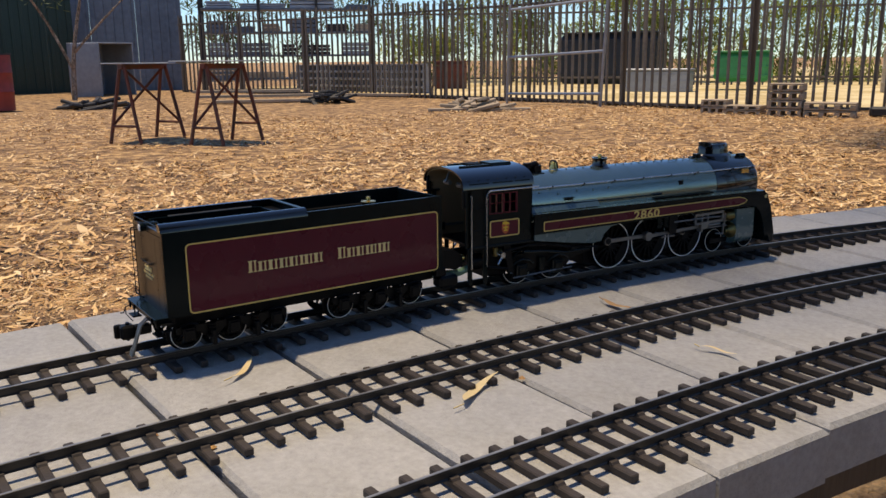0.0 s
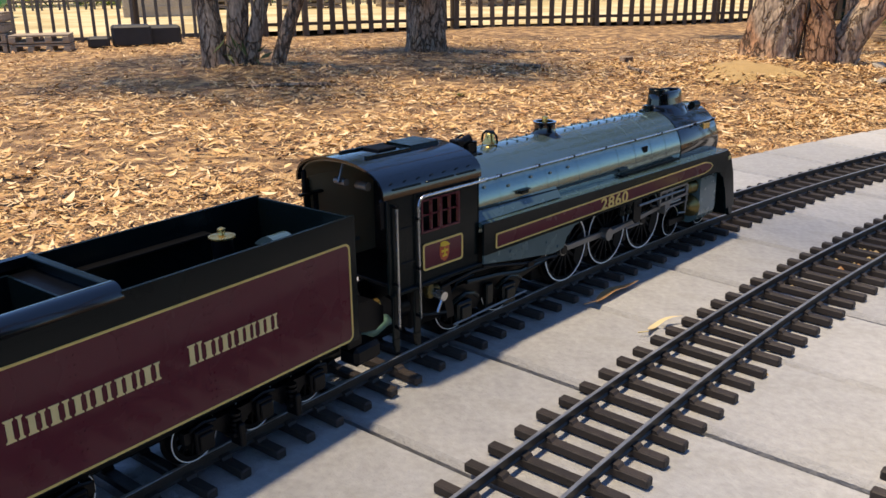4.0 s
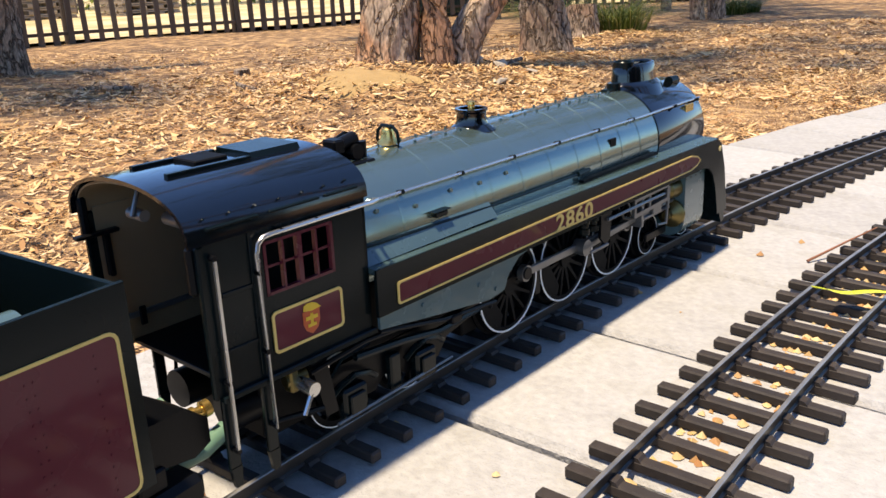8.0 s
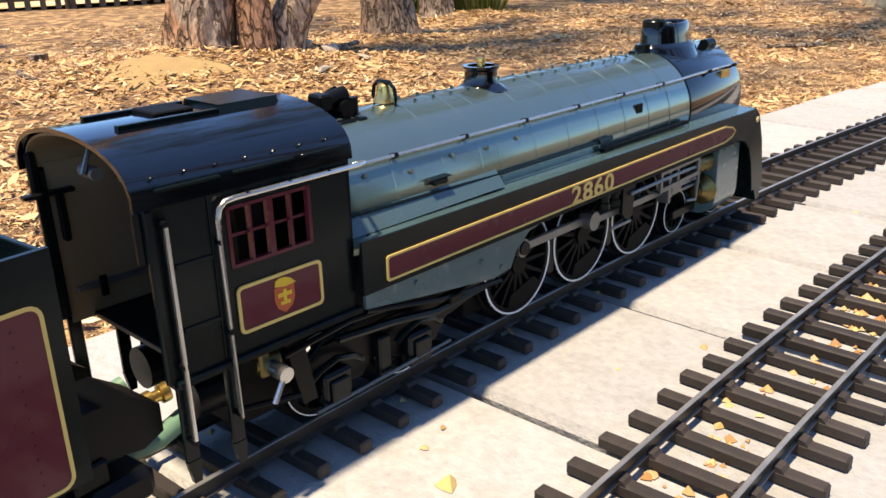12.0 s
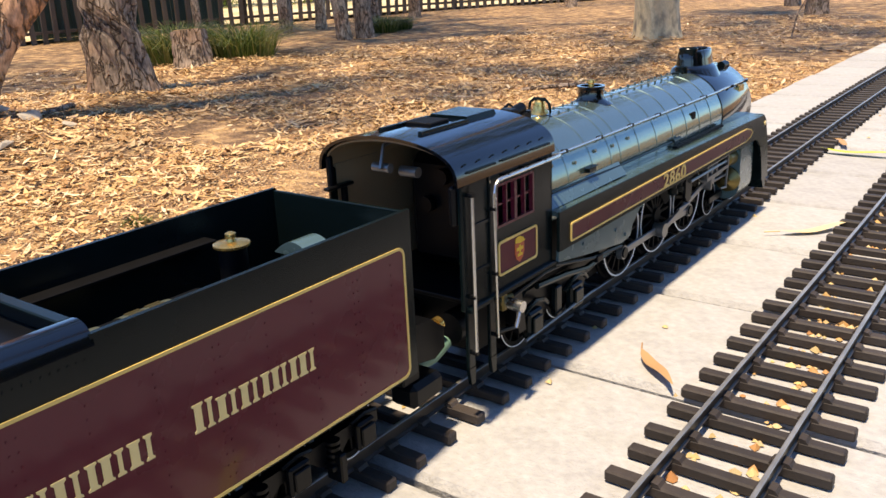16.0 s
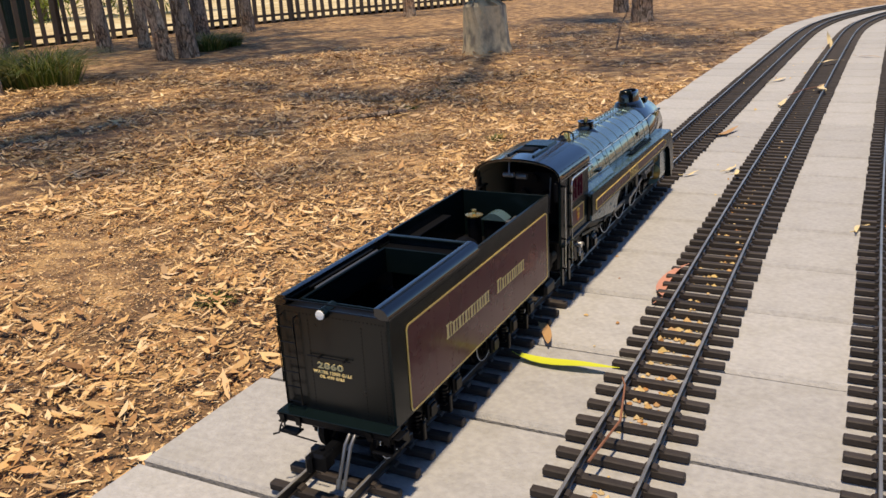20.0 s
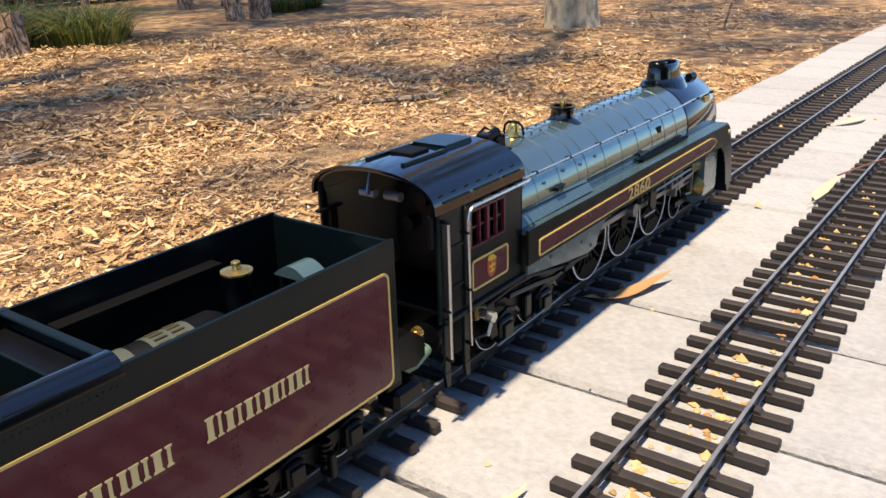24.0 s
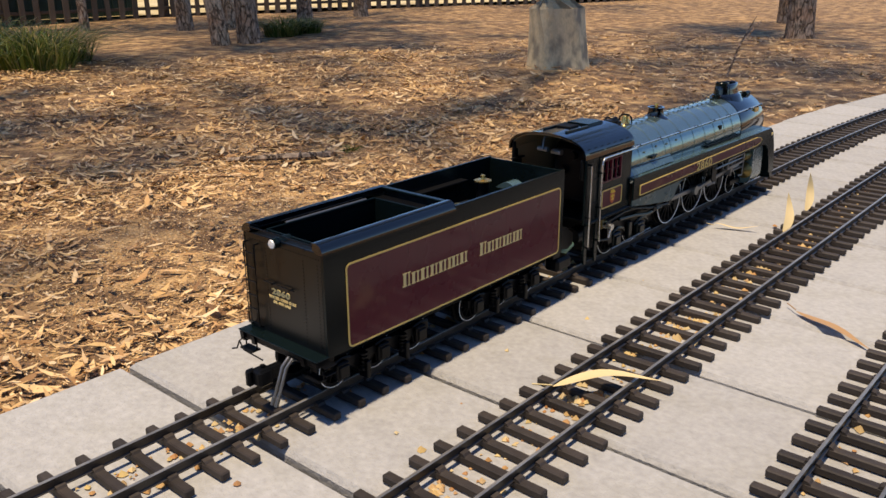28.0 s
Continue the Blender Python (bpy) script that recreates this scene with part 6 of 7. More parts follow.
        g = G(D).lathe((0.4520, s * 0.0370, 0.0520), (-1, 0, 0), [(0, 0.0120), (0.002, 0.0118), (0.0035, 0.0080), (0.007, 0.0040), (0.012, 0.0035)], 24)
        part("cylinder_cover", g, M_BRONZE, p)
        g = G(D)
        for k in range(5):
            g.cyl((0.452 + 0.009 * k, s * 0.0478, 0.082), (0.452 + 0.009 * k, s * 0.0484, 0.082), 0.0006, 6)
        g.cyl((0.4700, s * 0.0300, 0.080), (0.4700, s * 0.0300, 0.0900), 0.0040, 12)
        part("steam_pipe", g, M_SATIN, p)
    # guides, valve gear hanger
    def guide(g, s):
        y = s * 0.0370
        g.box(0.3880, 0.3912, y - 0.006, y + 0.0035, 0.0560, 0.0880, 0.0006)
    hangers = both("guide_hanger", guide, M_ROD, root, D, "grey steel hanger of the slide bars")
    for p, s in zip(hangers, (-1, 1)):
        for z in (0.0590, 0.0660):
            g = G(D).box(0.3914, 0.4420, s * 0.0370 - 0.0028, s * 0.0370 + 0.0028, z, z + 0.0022, 0.0004)
            part("slide_bar", g, M_ROD, p)

    for s in (-1, 1):
        y = s * 0.0415
        part("link_bracket", G(D).points_hull([(x, yy, z) for yy in (y - 0.0012, y + 0.0012) for x, z in ((0.3270, 0.0840), (0.3420, 0.0840), (0.3400, 0.0600), (0.3330, 0.0580), (0.3270, 0.0640))]), M_SATIN, root)
        frame_out = [(0.3740, 0.0668), (0.4300, 0.0690), (0.4300, 0.0838), (0.3740, 0.0828)]
        frame_in = [(0.3768, 0.0700), (0.4276, 0.0718), (0.4276, 0.0802), (0.3768, 0.0794)]
        part("gear_frame", G(D).ring(frame_out, frame_in, s * 0.0440, s * 0.0412), M_ROD, root, "grey steel rectangular valve gear frame", smooth=0)
        part("gear_frame_web", G(D).box(0.3985, 0.4012, s * 0.0414, s * 0.0436, 0.0705, 0.0800, 0.0003), M_ROD, root)
        part("radius_rod", G(D).tube([(0.3350, y + s * 0.002, 0.0760), (0.4000, y + s * 0.002, 0.0762), (0.4350, y, 0.0745)], 0.0013, 6), M_ROD, root)
        part("eccentric_rod", G(D).box(0.3130, 0.3370, y + s * 0.0004, y + s * 0.0022, 0.0560, 0.0582, 0.0004), M_ROD, root)
        part("combination_lever", G(D).points_hull([(x, yy, z) for yy in (y - 0.0008, y + 0.0008) for x, z in ((0.4340, 0.0790), (0.4366, 0.0790), (0.4330, 0.0480), (0.4312, 0.0480))]), M_ROD, root)
        part("union_link", G(D).tube([(0.4320, y, 0.0490), (0.4180, y, 0.0510)], 0.0010, 6), M_ROD, root)
        for xc, rc in ((0.3250, 0.0050), (0.3130, 0.0042)):
            part("air_pump", G(D).lathe((xc, s * 0.037, 0.0690), (0, 0, 1), [(0, rc * 0.7), (0.0012, rc), (0.0050, rc), (0.0056, rc * 0.8), (0.0080, rc * 0.8), (0.0086, rc), (0.0150, rc), (0.0165, rc * 0.6)], 14), M_BLACK, root)
        part("drain_pipe", G(D).tube([(0.350, y, 0.083), (0.362, y, 0.070), (0.380, y, 0.066)], 0.0011, 6), M_SATIN, root)
    # brake gear and pipes between the drivers
    for s in (-1, 1):
        for x in (0.2710, 0.3380):
            part("brake_shoe", G(D).points_hull([(x + a, s * b, z) for a in (-0.003, 0.003) for b in (0.0205, 0.0265) for z in (0.036, 0.060)]), M_SATIN, root)
        part("brake_pipe", G(D).tube([(0.205, s * 0.036, 0.050), (0.212, s * 0.0375, 0.075), (0.235, s * 0.0375, 0.0905)], 0.0012, 6), M_SATIN, root)
        part("feed_pipe", G(D).tube([(0.100, s * 0.0455, 0.0745), (0.150, s * 0.0460, 0.0640), (0.200, s * 0.0440, 0.0580)], 0.0013, 6), M_SATIN, root)
        part("feed_valve", G(D).box(0.1550, 0.1640, s * 0.0430, s * 0.0480, 0.0590, 0.0640, 0.0008), M_SATIN, root)
    # wheels
    drivers = []
    for x in (0.2375, 0.3047, 0.3719):
        drivers.append(spoked_wheelset("driving_wheelset", 0.0319, x, root, D, 15, pins=0.0128))
    for x in (0.4300, 0.4950):
        small_wheelset("leading_wheelset", 0.0168, x, root, D)
    for x in (0.0850, 0.1400):
        small_wheelset("trailing_wheelset", 0.0215, x, root, D)
    g = G(D).box(0.415, 0.512, -0.0185, 0.0185, 0.033, 0.041, 0.001)
    for s in (-1, 1):
        g.box(0.418, 0.508, s * 0.0290, s * 0.0320, 0.0340, 0.0410, 0.0008)
    part("leading_truck", g, M_SATIN, root)

    def trail(g, s):
        y0, y1 = s * 0.0300, s * 0.0350
        g.plate([(0.0660, 0.0520), (0.0660, 0.0440), (0.0760, 0.0360), (0.1040, 0.0360), (0.1110, 0.0420), (0.1210, 0.0420), (0.1280, 0.0360), (0.1560, 0.0360), (0.1640, 0.0460), (0.1960, 0.0520), (0.1960, 0.0580), (0.1600, 0.0560), (0.1500, 0.0600), (0.0800, 0.0600)], y0, y1)
    tr = both("trailing_truck", trail, M_SATIN, root, D, "black cast trailing truck frame")
    for p, s in zip(tr, (-1, 1)):
        for x in (0.0850, 0.1400):
            part("axle_box", G(D).box(x - 0.0085, x + 0.0085, s * 0.035, s * 0.0410, 0.0300, 0.0480, 0.0014), M_BLACK, p)
            part("axle_cap", G(D).box(x - 0.0055, x + 0.0055, s * 0.0410, s * 0.0428, 0.0335, 0.0445, 0.0008), M_BLACK, p)
            part("spring", G(D).tube([(x - 0.016, s * 0.039, 0.0475), (x - 0.010, s * 0.040, 0.0520), (x, s * 0.040, 0.0545), (x + 0.010, s * 0.040, 0.0520), (x + 0.016, s * 0.039, 0.0475)], 0.0018, 8), M_BLACK, p)
        part("equaliser", G(D).box(0.1120, 0.1200, s * 0.0350, s * 0.0400, 0.0330, 0.0540, 0.001), M_BLACK, p)
        part("sand_pipe", G(D).tube([(0.064, s * 0.036, 0.050), (0.080, s * 0.0365, 0.0640), (0.100, s * 0.0365, 0.0660)], 0.0012, 6), M_BLACK, p)
        part("tie_bar", G(D).tube([(0.070, s * 0.042, 0.033), (0.160, s * 0.042, 0.036)], 0.0010, 6), M_ROD, p)
        part("upper_bar", G(D).tube([(0.086, s * 0.0405, 0.0640), (0.120, s * 0.0415, 0.0610), (0.150, s * 0.0415, 0.0560), (0.190, s * 0.0405, 0.0570)], 0.0022, 8), M_BLACK, p)
    # cab
    W, ZE, ZT, XA, XB = 0.0475, 0.1515, 0.1712, -0.0040, 0.0930
    win = [(0.0312, 0.1168), (0.0714, 0.1168), (0.0714, 0.1418), (0.0312, 0.1418)]

    def cab_side(g, s):
        y0, y1 = s * (W - 0.0016), s * W
        g.ring([(XA + 0.006, 0.0785), (XB, 0.0785), (XB, ZE), (XA + 0.006, ZE)], win, y0, y1)
    cs = both("cab_side", cab_side, M_BLACK, root, D, "black cab side with a cut window", smooth=0)
    for p, s in zip(cs, (-1, 1)):
        g = G(D).box(XA + 0.006, XB + 0.002, s * (W - 0.002), s * (W + 0.0022), 0.0768, 0.0800, 0.0006)
        part("lower_ledge", g, M_BLACK, p)
        for x0, x1, z0, z1 in ((0.0238, 0.0258, 0.082, 0.150), (0.008, 0.0238, 0.1235, 0.1255), (0.008, 0.0238, 0.098, 0.100)):
            g = G(D).box(x0, x1, s * W, s * (W + 0.0008), z0, z1, 0.0002)
            part("door_strip", g, M_BLACK, p)
        g = G(D)
        y0, y1 = s * (W - 0.0022), s * (W + 0.0004)
        for x0, x1, z0, z1 in ((0.0312, 0.0714, 0.1168, 0.1182), (0.0312, 0.0714, 0.1404, 0.1418), (0.0312, 0.0328, 0.1168, 0.1418), (0.0698, 0.0714, 0.1168, 0.1418), (0.0500, 0.0526, 0.1168, 0.1418), (0.0414, 0.0424, 0.1168, 0.1418), (0.0607, 0.0617, 0.1168, 0.1418)):
            g.box(x0, x1, y0, y1, z0, z1)
        g.box(0.0328, 0.0698, y0, y0 + s * 0.0010, 0.1290, 0.1302)
        part("window_frame", g, M_MAROON, p, "maroon window frame with glazing bars", smooth=0)
        g = G(D).plate(rounded(0.0322, 0.0735, 0.0890, 0.1085, 0.0022), s * W, s * (W + 0.0006))
        crest = part("crest_panel", g, M_MAROON, p, "maroon crest panel lined in gold")
        g = G(D).ring(rounded(0.0317, 0.0740, 0.0885, 0.1090, 0.0026), rounded(0.0331, 0.0726, 0.0899, 0.1076, 0.0016), s * (W + 0.0003), s * (W + 0.0010))
        part("gold_line", g, M_GOLD, p, smooth=0)
        g = G(D).plate([(0.0490, 0.1030), (0.0490, 0.0970), (0.0505, 0.0935), (0.0540, 0.0912), (0.0575, 0.0935), (0.0590, 0.0970), (0.0590, 0.1030)], s * (W + 0.0004), s * (W + 0.0009))
        part("shield", g, M_RED, p, "red shield", smooth=0)
        g = G(D).plate([(0.0495, 0.1035), (0.0500, 0.1060), (0.0520, 0.1068), (0.0550, 0.1066), (0.0575, 0.1055), (0.0590, 0.1040), (0.0600, 0.1030), (0.0545, 0.1026)], s * (W + 0.0004), s * (W + 0.0010)).box(0.0505, 0.0575, s * (W + 0.0009), s * (W + 0.0012), 0.0985, 0.1003).box(0.0515, 0.0565, s * (W + 0.0009), s * (W + 0.0012), 0.0950, 0.0965).box(0.0532, 0.0548, s * (W + 0.0009), s * (W + 0.0012), 0.0955, 0.1015)
        part("shield_top", g, M_YELLOW, p, smooth=0)
        # posts with bright hand rails
        for x, zlow in ((0.0050, 0.0335), (0.0262, 0.0320)):
            g = G(D).box(x - 0.0030, x + 0.0030, s * (W - 0.0026), s * (W - 0.0002), zlow + 0.010, 0.0785, 0.0005).points_hull([(x + a, s * b, z) for b in (W - 0.0026, W - 0.0002) for a, z in ((-0.003, zlow + 0.010), (0.003, zlow + 0.010), (-0.0012, zlow), (0.0022, zlow))])
            part("step_post", g, M_BLACK, p)
        g = G(D).box(XA + 0.003, 0.0075, s * (W - 0.003), s * W, 0.0785, 0.1480, 0.0008)
        part("corner_post", g, M_BLACK, p)
        g = G(D).tube([(0.0050, s * (W + 0.0028), 0.1415), (0.0050, s * (W + 0.0028), 0.0540)], 0.0010, 8)
        part("grab_rail", g, M_STEEL, p, "bright steel grab rail")
        for x, z in ((0.005, 0.1425), (0.005, 0.0860), (0.005, 0.0530), (0.0262, 0.1300), (0.0262, 0.0930), (0.0262, 0.0560), (0.040, 0.1455), (0.060, 0.1455), (0.080, 0.1455)):
            g = G(D).cyl((x, s * (W - 0.001), z), (x, s * (W + 0.0036), z), 0.0013, 8)
            part("rail_knob", g, M_SATIN, p)
        rail_pts = [(0.0262, s * (W + 0.0028), 0.0545), (0.0262, s * (W + 0.0028), 0.1390), (0.0272, s * (W + 0.0028), 0.1428), (0.0300, s * (W + 0.0028), 0.1450), (0.0340, s * (W + 0.0028), 0.1455), (0.0960, s * (W + 0.0028), 0.1455), (0.1010, s * (W + 0.0010), 0.1452), (0.1030, s * 0.0400, 0.1430)]
        g = G(D).tube(rail_pts, 0.0011, 8)
        part("grab_rail", g, M_STEEL, p, "bright steel grab rail bent over the window")
    # roof as a curved shell
    ar = arch(W + 0.0012, ZE - 0.0030, ZT, 24)
    inner = arch(W - 0.0006, ZE - 0.0030, ZT - 0.0018, 24)
    g = G(D).slab(ar + inner[::-1], XA - 0.001, XB + 0.0015)
    part("cab_roof", g, M_GLOSS, root, "gloss black curved cab roof", smooth=60)
    for s in (-1, 1):
        for x0, x1 in ((0.004, 0.030), (0.036, 0.064), (0.068, 0.088)):
            part("rain_strip", G(D).box(x0, x1, s * (W - 0.0015), s * (W + 0.0020), 0.1540, 0.1552, 0.0003), M_BLACK, root)
        for x in (0.004, 0.017, 0.030, 0.043, 0.056, 0.069, 0.082):
            part("roof_rivet", G(D).cyl((x, s * (W - 0.0010), 0.1585), (x, s * (W + 0.0004), 0.1590), 0.0005, 6), M_BLACK, root)
    # rear hatch: a near-black block stands for the shade inside its opening
    g = G(D).box(0.030, 0.048, -0.006, 0.012, 0.1700, 0.1728, 0.0006)
    part("roof_hatch", g, M_SOOT, root)
    g = G(D).points_hull([(x, y, z) for x in (0.055, 0.084) for y, z in ((-0.015, 0.1690), (0.015, 0.1690), (0.013, 0.1732), (-0.013, 0.1732))])
    part("roof_hatch", g, M_BLACK, root)
    g = G(D)
    for y in (-0.014, 0.014):
        g.box(0.010, 0.054, y - 0.0014, y + 0.0014, 0.1690, 0.1722, 0.0003)
    part("hatch_runner", g, M_BLACK, root)
    # front wall, floor, backhead and its fittings
    g = G(D).slab([(-W, 0.0785), (W, 0.0785)] + [(y, z) for y, z in arch(W, ZE - 0.003, ZT - 0.002, 16)][::-1], XB - 0.002, XB)
    part("cab_front", g, M_BLACK, root, smooth=0)
    # the tan floor is drawn black, with the cab's shade in its colour
    g = G(D).box(0.014, XB - 0.003, -W + 0.0034, W - 0.0034, 0.0760, 0.0785, 0.0003)
    part("cab_floor", g, M_SATIN, root)
    g = G(D).box(0.050, XB - 0.002, -0.030, 0.030, 0.0810, 0.1500, 0.006)
    back = part("backhead", g, M_SATIN, root)
    for y, z in ((-0.012, 0.120), (0.012, 0.120), (0, 0.138)):
        part("gauge", G(D).cyl((0.050, y, z), (0.044, y, z), 0.0050, 14), M_SATIN, back)
    g = G(D).tube([(0.046, -0.020, 0.140), (0.042, -0.020, 0.120), (0.046, -0.018, 0.100)], 0.0010, 6)
    part("gauge_pipe", g, M_ROD, back)
    g = G(D).tube([(0.040, 0.016, 0.165), (0.012, 0.014, 0.162), (0.006, 0.012, 0.150)], 0.0012, 6).cyl((0.010, 0.008, 0.150), (0.010, 0.020, 0.150), 0.0028, 12).cyl((0.022, -0.002, 0.146), (0.022, 0.010, 0.146), 0.0032, 12)
    part("throttle_lever", g, M_ROD, back)

    def lining(g, s):
        if s > 0:
            g.box(XA + 0.008, XB - 0.003, s * (W - 0.0030), s * (W - 0.0018), 0.0760, 0.1500)
            return
        g.ring([(XA + 0.008, 0.0760), (XB - 0.003, 0.0760), (XB - 0.003, 0.1500), (XA + 0.008, 0.1500)], win, s * (W - 0.0030), s * (W - 0.0018))
    both("cab_lining", lining, M_TAN, root, D, "tan painted cab lining", smooth=0)
    g = G(D).slab(arch(W - 0.0012, ZE - 0.0030, ZT - 0.0024, 24) + arch(W - 0.0020, ZE - 0.0030, ZT - 0.0036, 24)[::-1], XA + 0.002, XB - 0.003)
    part("ceiling_lining", g, M_TAN, root, "tan painted underside of the roof", smooth=60)
    part("wall_strip", G(D).box(0.008, 0.050, W - 0.0046, W - 0.0031, 0.0895, 0.0925, 0.0004), M_ROD, root, "grey metal strip on the cab wall")
    part("strip_clip", G(D).box(0.018, 0.0215, W - 0.0060, W - 0.0047, 0.0850, 0.0950, 0.0004), M_SOOT, root)
    part("arm_rest", G(D).box(-0.008, 0.014, W - 0.0075, W - 0.0032, 0.1365, 0.1385, 0.0006).box(0.006, 0.009, W - 0.0070, W - 0.0032, 0.1150, 0.1365, 0.0006), M_SATIN, root)
    part("curtain", G(D).box(-0.0030, 0.0012, W - 0.0050, W - 0.0010, 0.1350, 0.1560, 0.0012), M_SATIN, root)
    part("curtain", G(D).box(-0.0030, 0.0050, -W + 0.0030, -W + 0.0075, 0.1260, 0.1480, 0.0016), M_SATIN, root)
    # injector with its bright lever below the cab
    def injector(g, s):
        g.cyl((0.041, s * 0.040, 0.0690), (0.052, s * 0.0420, 0.0690), 0.0036, 14).box(0.0415, 0.0465, s * 0.038, s * 0.0445, 0.0630, 0.0750, 0.001)
    both("injector", injector, M_BRONZE, root, D)

    def lever(g, s):
        g.cyl((0.0470, s * 0.0440, 0.0672), (0.0470, s * 0.0545, 0.0665), 0.0036, 14).tube([(0.0470, s * 0.0530, 0.0665), (0.0400, s * 0.0540, 0.0560)], 0.0013, 8)
    both("valve_lever", lever, M_STEEL, root, D, "bright steel valve lever")

    def underside(g, s):
        g.tube([(0.034, s * 0.040, 0.078), (0.032, s * 0.041, 0.052), (0.062, s * 0.041, 0.046)], 0.0016, 8)
        g.tube([(0.055, s * 0.042, 0.068), (0.090, s * 0.044, 0.0725), (0.118, s * 0.043, 0.0700)], 0.0014, 8)
        g.points_hull([(x, s * y, z) for x, z in ((0.056, 0.076), (0.066, 0.076), (0.072, 0.040), (0.064, 0.040)) for y in (0.036, 0.041)])
        g.cyl((0.020, s * 0.020, 0.055), (0.060, s * 0.020, 0.055), 0.0100, 16)
    both("cab_pipework", underside, M_SATIN, root, D)
    g = G(D).box(0.034, 0.068, -0.030, 0.030, 0.036, 0.0758, 0.002)
    part("cab_frame", g, M_SOOT, root)
    part("hose_fitting", G(D).lathe((-0.0010, -0.020, 0.0610), (1, 0, 0.1), [(0, 0.0022), (0.002, 0.0040), (0.005, 0.0040), (0.0055, 0.0026), (0.0085, 0.0026), (0.0090, 0.0042), (0.0125, 0.0042), (0.0130, 0.002)], 14), M_BRASS, root, "brass hose fitting")
    # rods
    rods = []
    for s, ph in ((-1, 0.0), (1, radians(90))):
        y = s * 0.0315
        g = G()
        xs = [x - D for x in (0.2375, 0.3047, 0.3719)]
        g.box(xs[0], xs[2], y - 0.0014, y + 0.0014, -0.0028, 0.0028, 0.0006)
        for x in xs:
            g.cyl((x, y - 0.0022, 0), (x, y + 0.0022, 0), 0.0056, 18)
        side = part("side_rod", g, M_ROD, root, "grey steel coupling rod")
        y = s * 0.0362
        g = G()
        g.box(0, 0.102, y - 0.0014, y + 0.0014, -0.0025, 0.0025, 0.0006).cyl((0, y - 0.0024, 0), (0, y + 0.0030, 0), 0.0060, 18).cyl((0.102, y - 0.002, 0), (0.102, y + 0.002, 0), 0.0042, 14)
        main = part("main_rod", g, M_ROD, root, "grey steel connecting rod")
        y = s * 0.0372
        g = G()
        g.box(-0.006, 0.008, y - 0.0035, y + 0.0035, -0.0030, 0.0072, 0.0008).cyl((0.008, y, 0.0), (0.034, y, 0.0), 0.0017, 10)
        cross = part("crosshead", g, M_ROD, root)
        rods.append((s, ph, side, main, cross))
    return root, drivers, rods


tender = build_tender()
loco, drivers, rods = build_locomotive()


# ---- platform of concrete planks, and the three tracks ----
LEFT = lambda s: float(np.interp(s, (0.0, 3.0, 6.0, 10.0), (0.200, 0.188, 0.172, 0.160)))
RIGHT = lambda s: -0.475
SIDE_2 = lambda s: float(np.interp(s, (0.5, 4.0), (-0.204, -0.179)))
SIDE_3 = lambda s: float(np.interp(s, (0.5, 4.0), (-0.404, -0.374)))
JOINTS = [-1.468, -0.398, -0.245, -0.092, 0.060, 1.258, 1.411, 1.555, 1.708, 2.716, 2.860, 3.022, 3.166, 3.620, 3.773, 3.931, 4.093, 4.246, 4.399, 4.552, 4.850, 5.003, 5.623, 5.770, 5.925,
          6.082, 6.235, 6.829, 6.991, 7.140, 7.288, 7.450, 7.603, 7.747, 8.197, 8.359, 8.507, 8.665, 8.809, 12.02]
EDGES = []
for _p, _q in zip(JOINTS, JOINTS[1:]):
    _c = max(1, round((_q - _p) / 0.153))
    EDGES += [_p + (_q - _p) * _i / _c for _i in range(_c)]


def build_platform():
    root = tagged(new("platform"), "raised walkway of grey concrete planks carrying the tracks", "platform", kind="structure")
    rnd = random.Random(11)
    for e0, e1 in zip(EDGES, EDGES[1:]):
        s0, s1 = e0 + 0.0030, e1 - 0.0030
        sm = (s0 + s1) / 2
        x, y, a = line(sm)
        c, sn = math.cos(a), math.sin(a)
        top, bot = rnd.uniform(0.0046, 0.0056), -0.042
        el, er = LEFT(sm) + rnd.uniform(-0.004, 0.004), RIGHT(sm) + rnd.uniform(-0.003, 0.003)
        ends = []
        for s in (s0, s1):
            for side in (el, er):
                px, py, _ = line(s, side)
                ends.append(((px - x) * c + (py - y) * sn, -(px - x) * sn + (py - y) * c))
        k = 0.0040
        cx, cy = sum(e[0] for e in ends) / 4, sum(e[1] for e in ends) / 4
        pts = []
        for ex, ey in ends:
            ix, iy = ex + (k if ex < cx else -k), ey + (k if ey < cy else -k)
            pts += [(ix, iy, top), (ex, ey, top - k), (ex, ey, bot)]
        ob = part("plank", G().points_hull(pts), M_CONCRETE, root, smooth=0)
        ob.matrix_basis = pose(x, y, 0, rnd.uniform(-0.12, 0.12), rnd.uniform(-0.1, 0.1), math.degrees(a))
    for side in (0.10, -0.36):
        g = G()
        ss = np.arange(-1.4, 11.81, 0.15)
        vs, fs = [], []
        for s in ss:
            for dy, z in ((-0.03, -0.046), (0.03, -0.046), (0.03, -0.14), (-0.03, -0.14)):
                px, py, _ = line(s, side + dy)
                vs.append((px, py, z))
        for q in range(len(ss) - 1):
            for e in range(4):
                fs.append((q * 4 + e, q * 4 + (e + 1) % 4, (q + 1) * 4 + (e + 1) % 4, (q + 1) * 4 + e))
        g.add(vs, fs + [(0, 1, 2, 3), tuple((len(ss) - 1) * 4 + e for e in (3, 2, 1, 0))])
        part("bearer", g, M_TIMBER, root)
        for s in np.arange(-1.2, 11.8, 1.3):
            px, py, a = line(s, side)
            g = G().box(-0.045, 0.045, -0.045, 0.045, GZ - 0.1, -0.14, 0.006)
            ob = part("post", g, M_TIMBER, root)
            ob.matrix_basis = pose(px, py, 0, 0, 0, math.degrees(a))
    return root


build_platform()


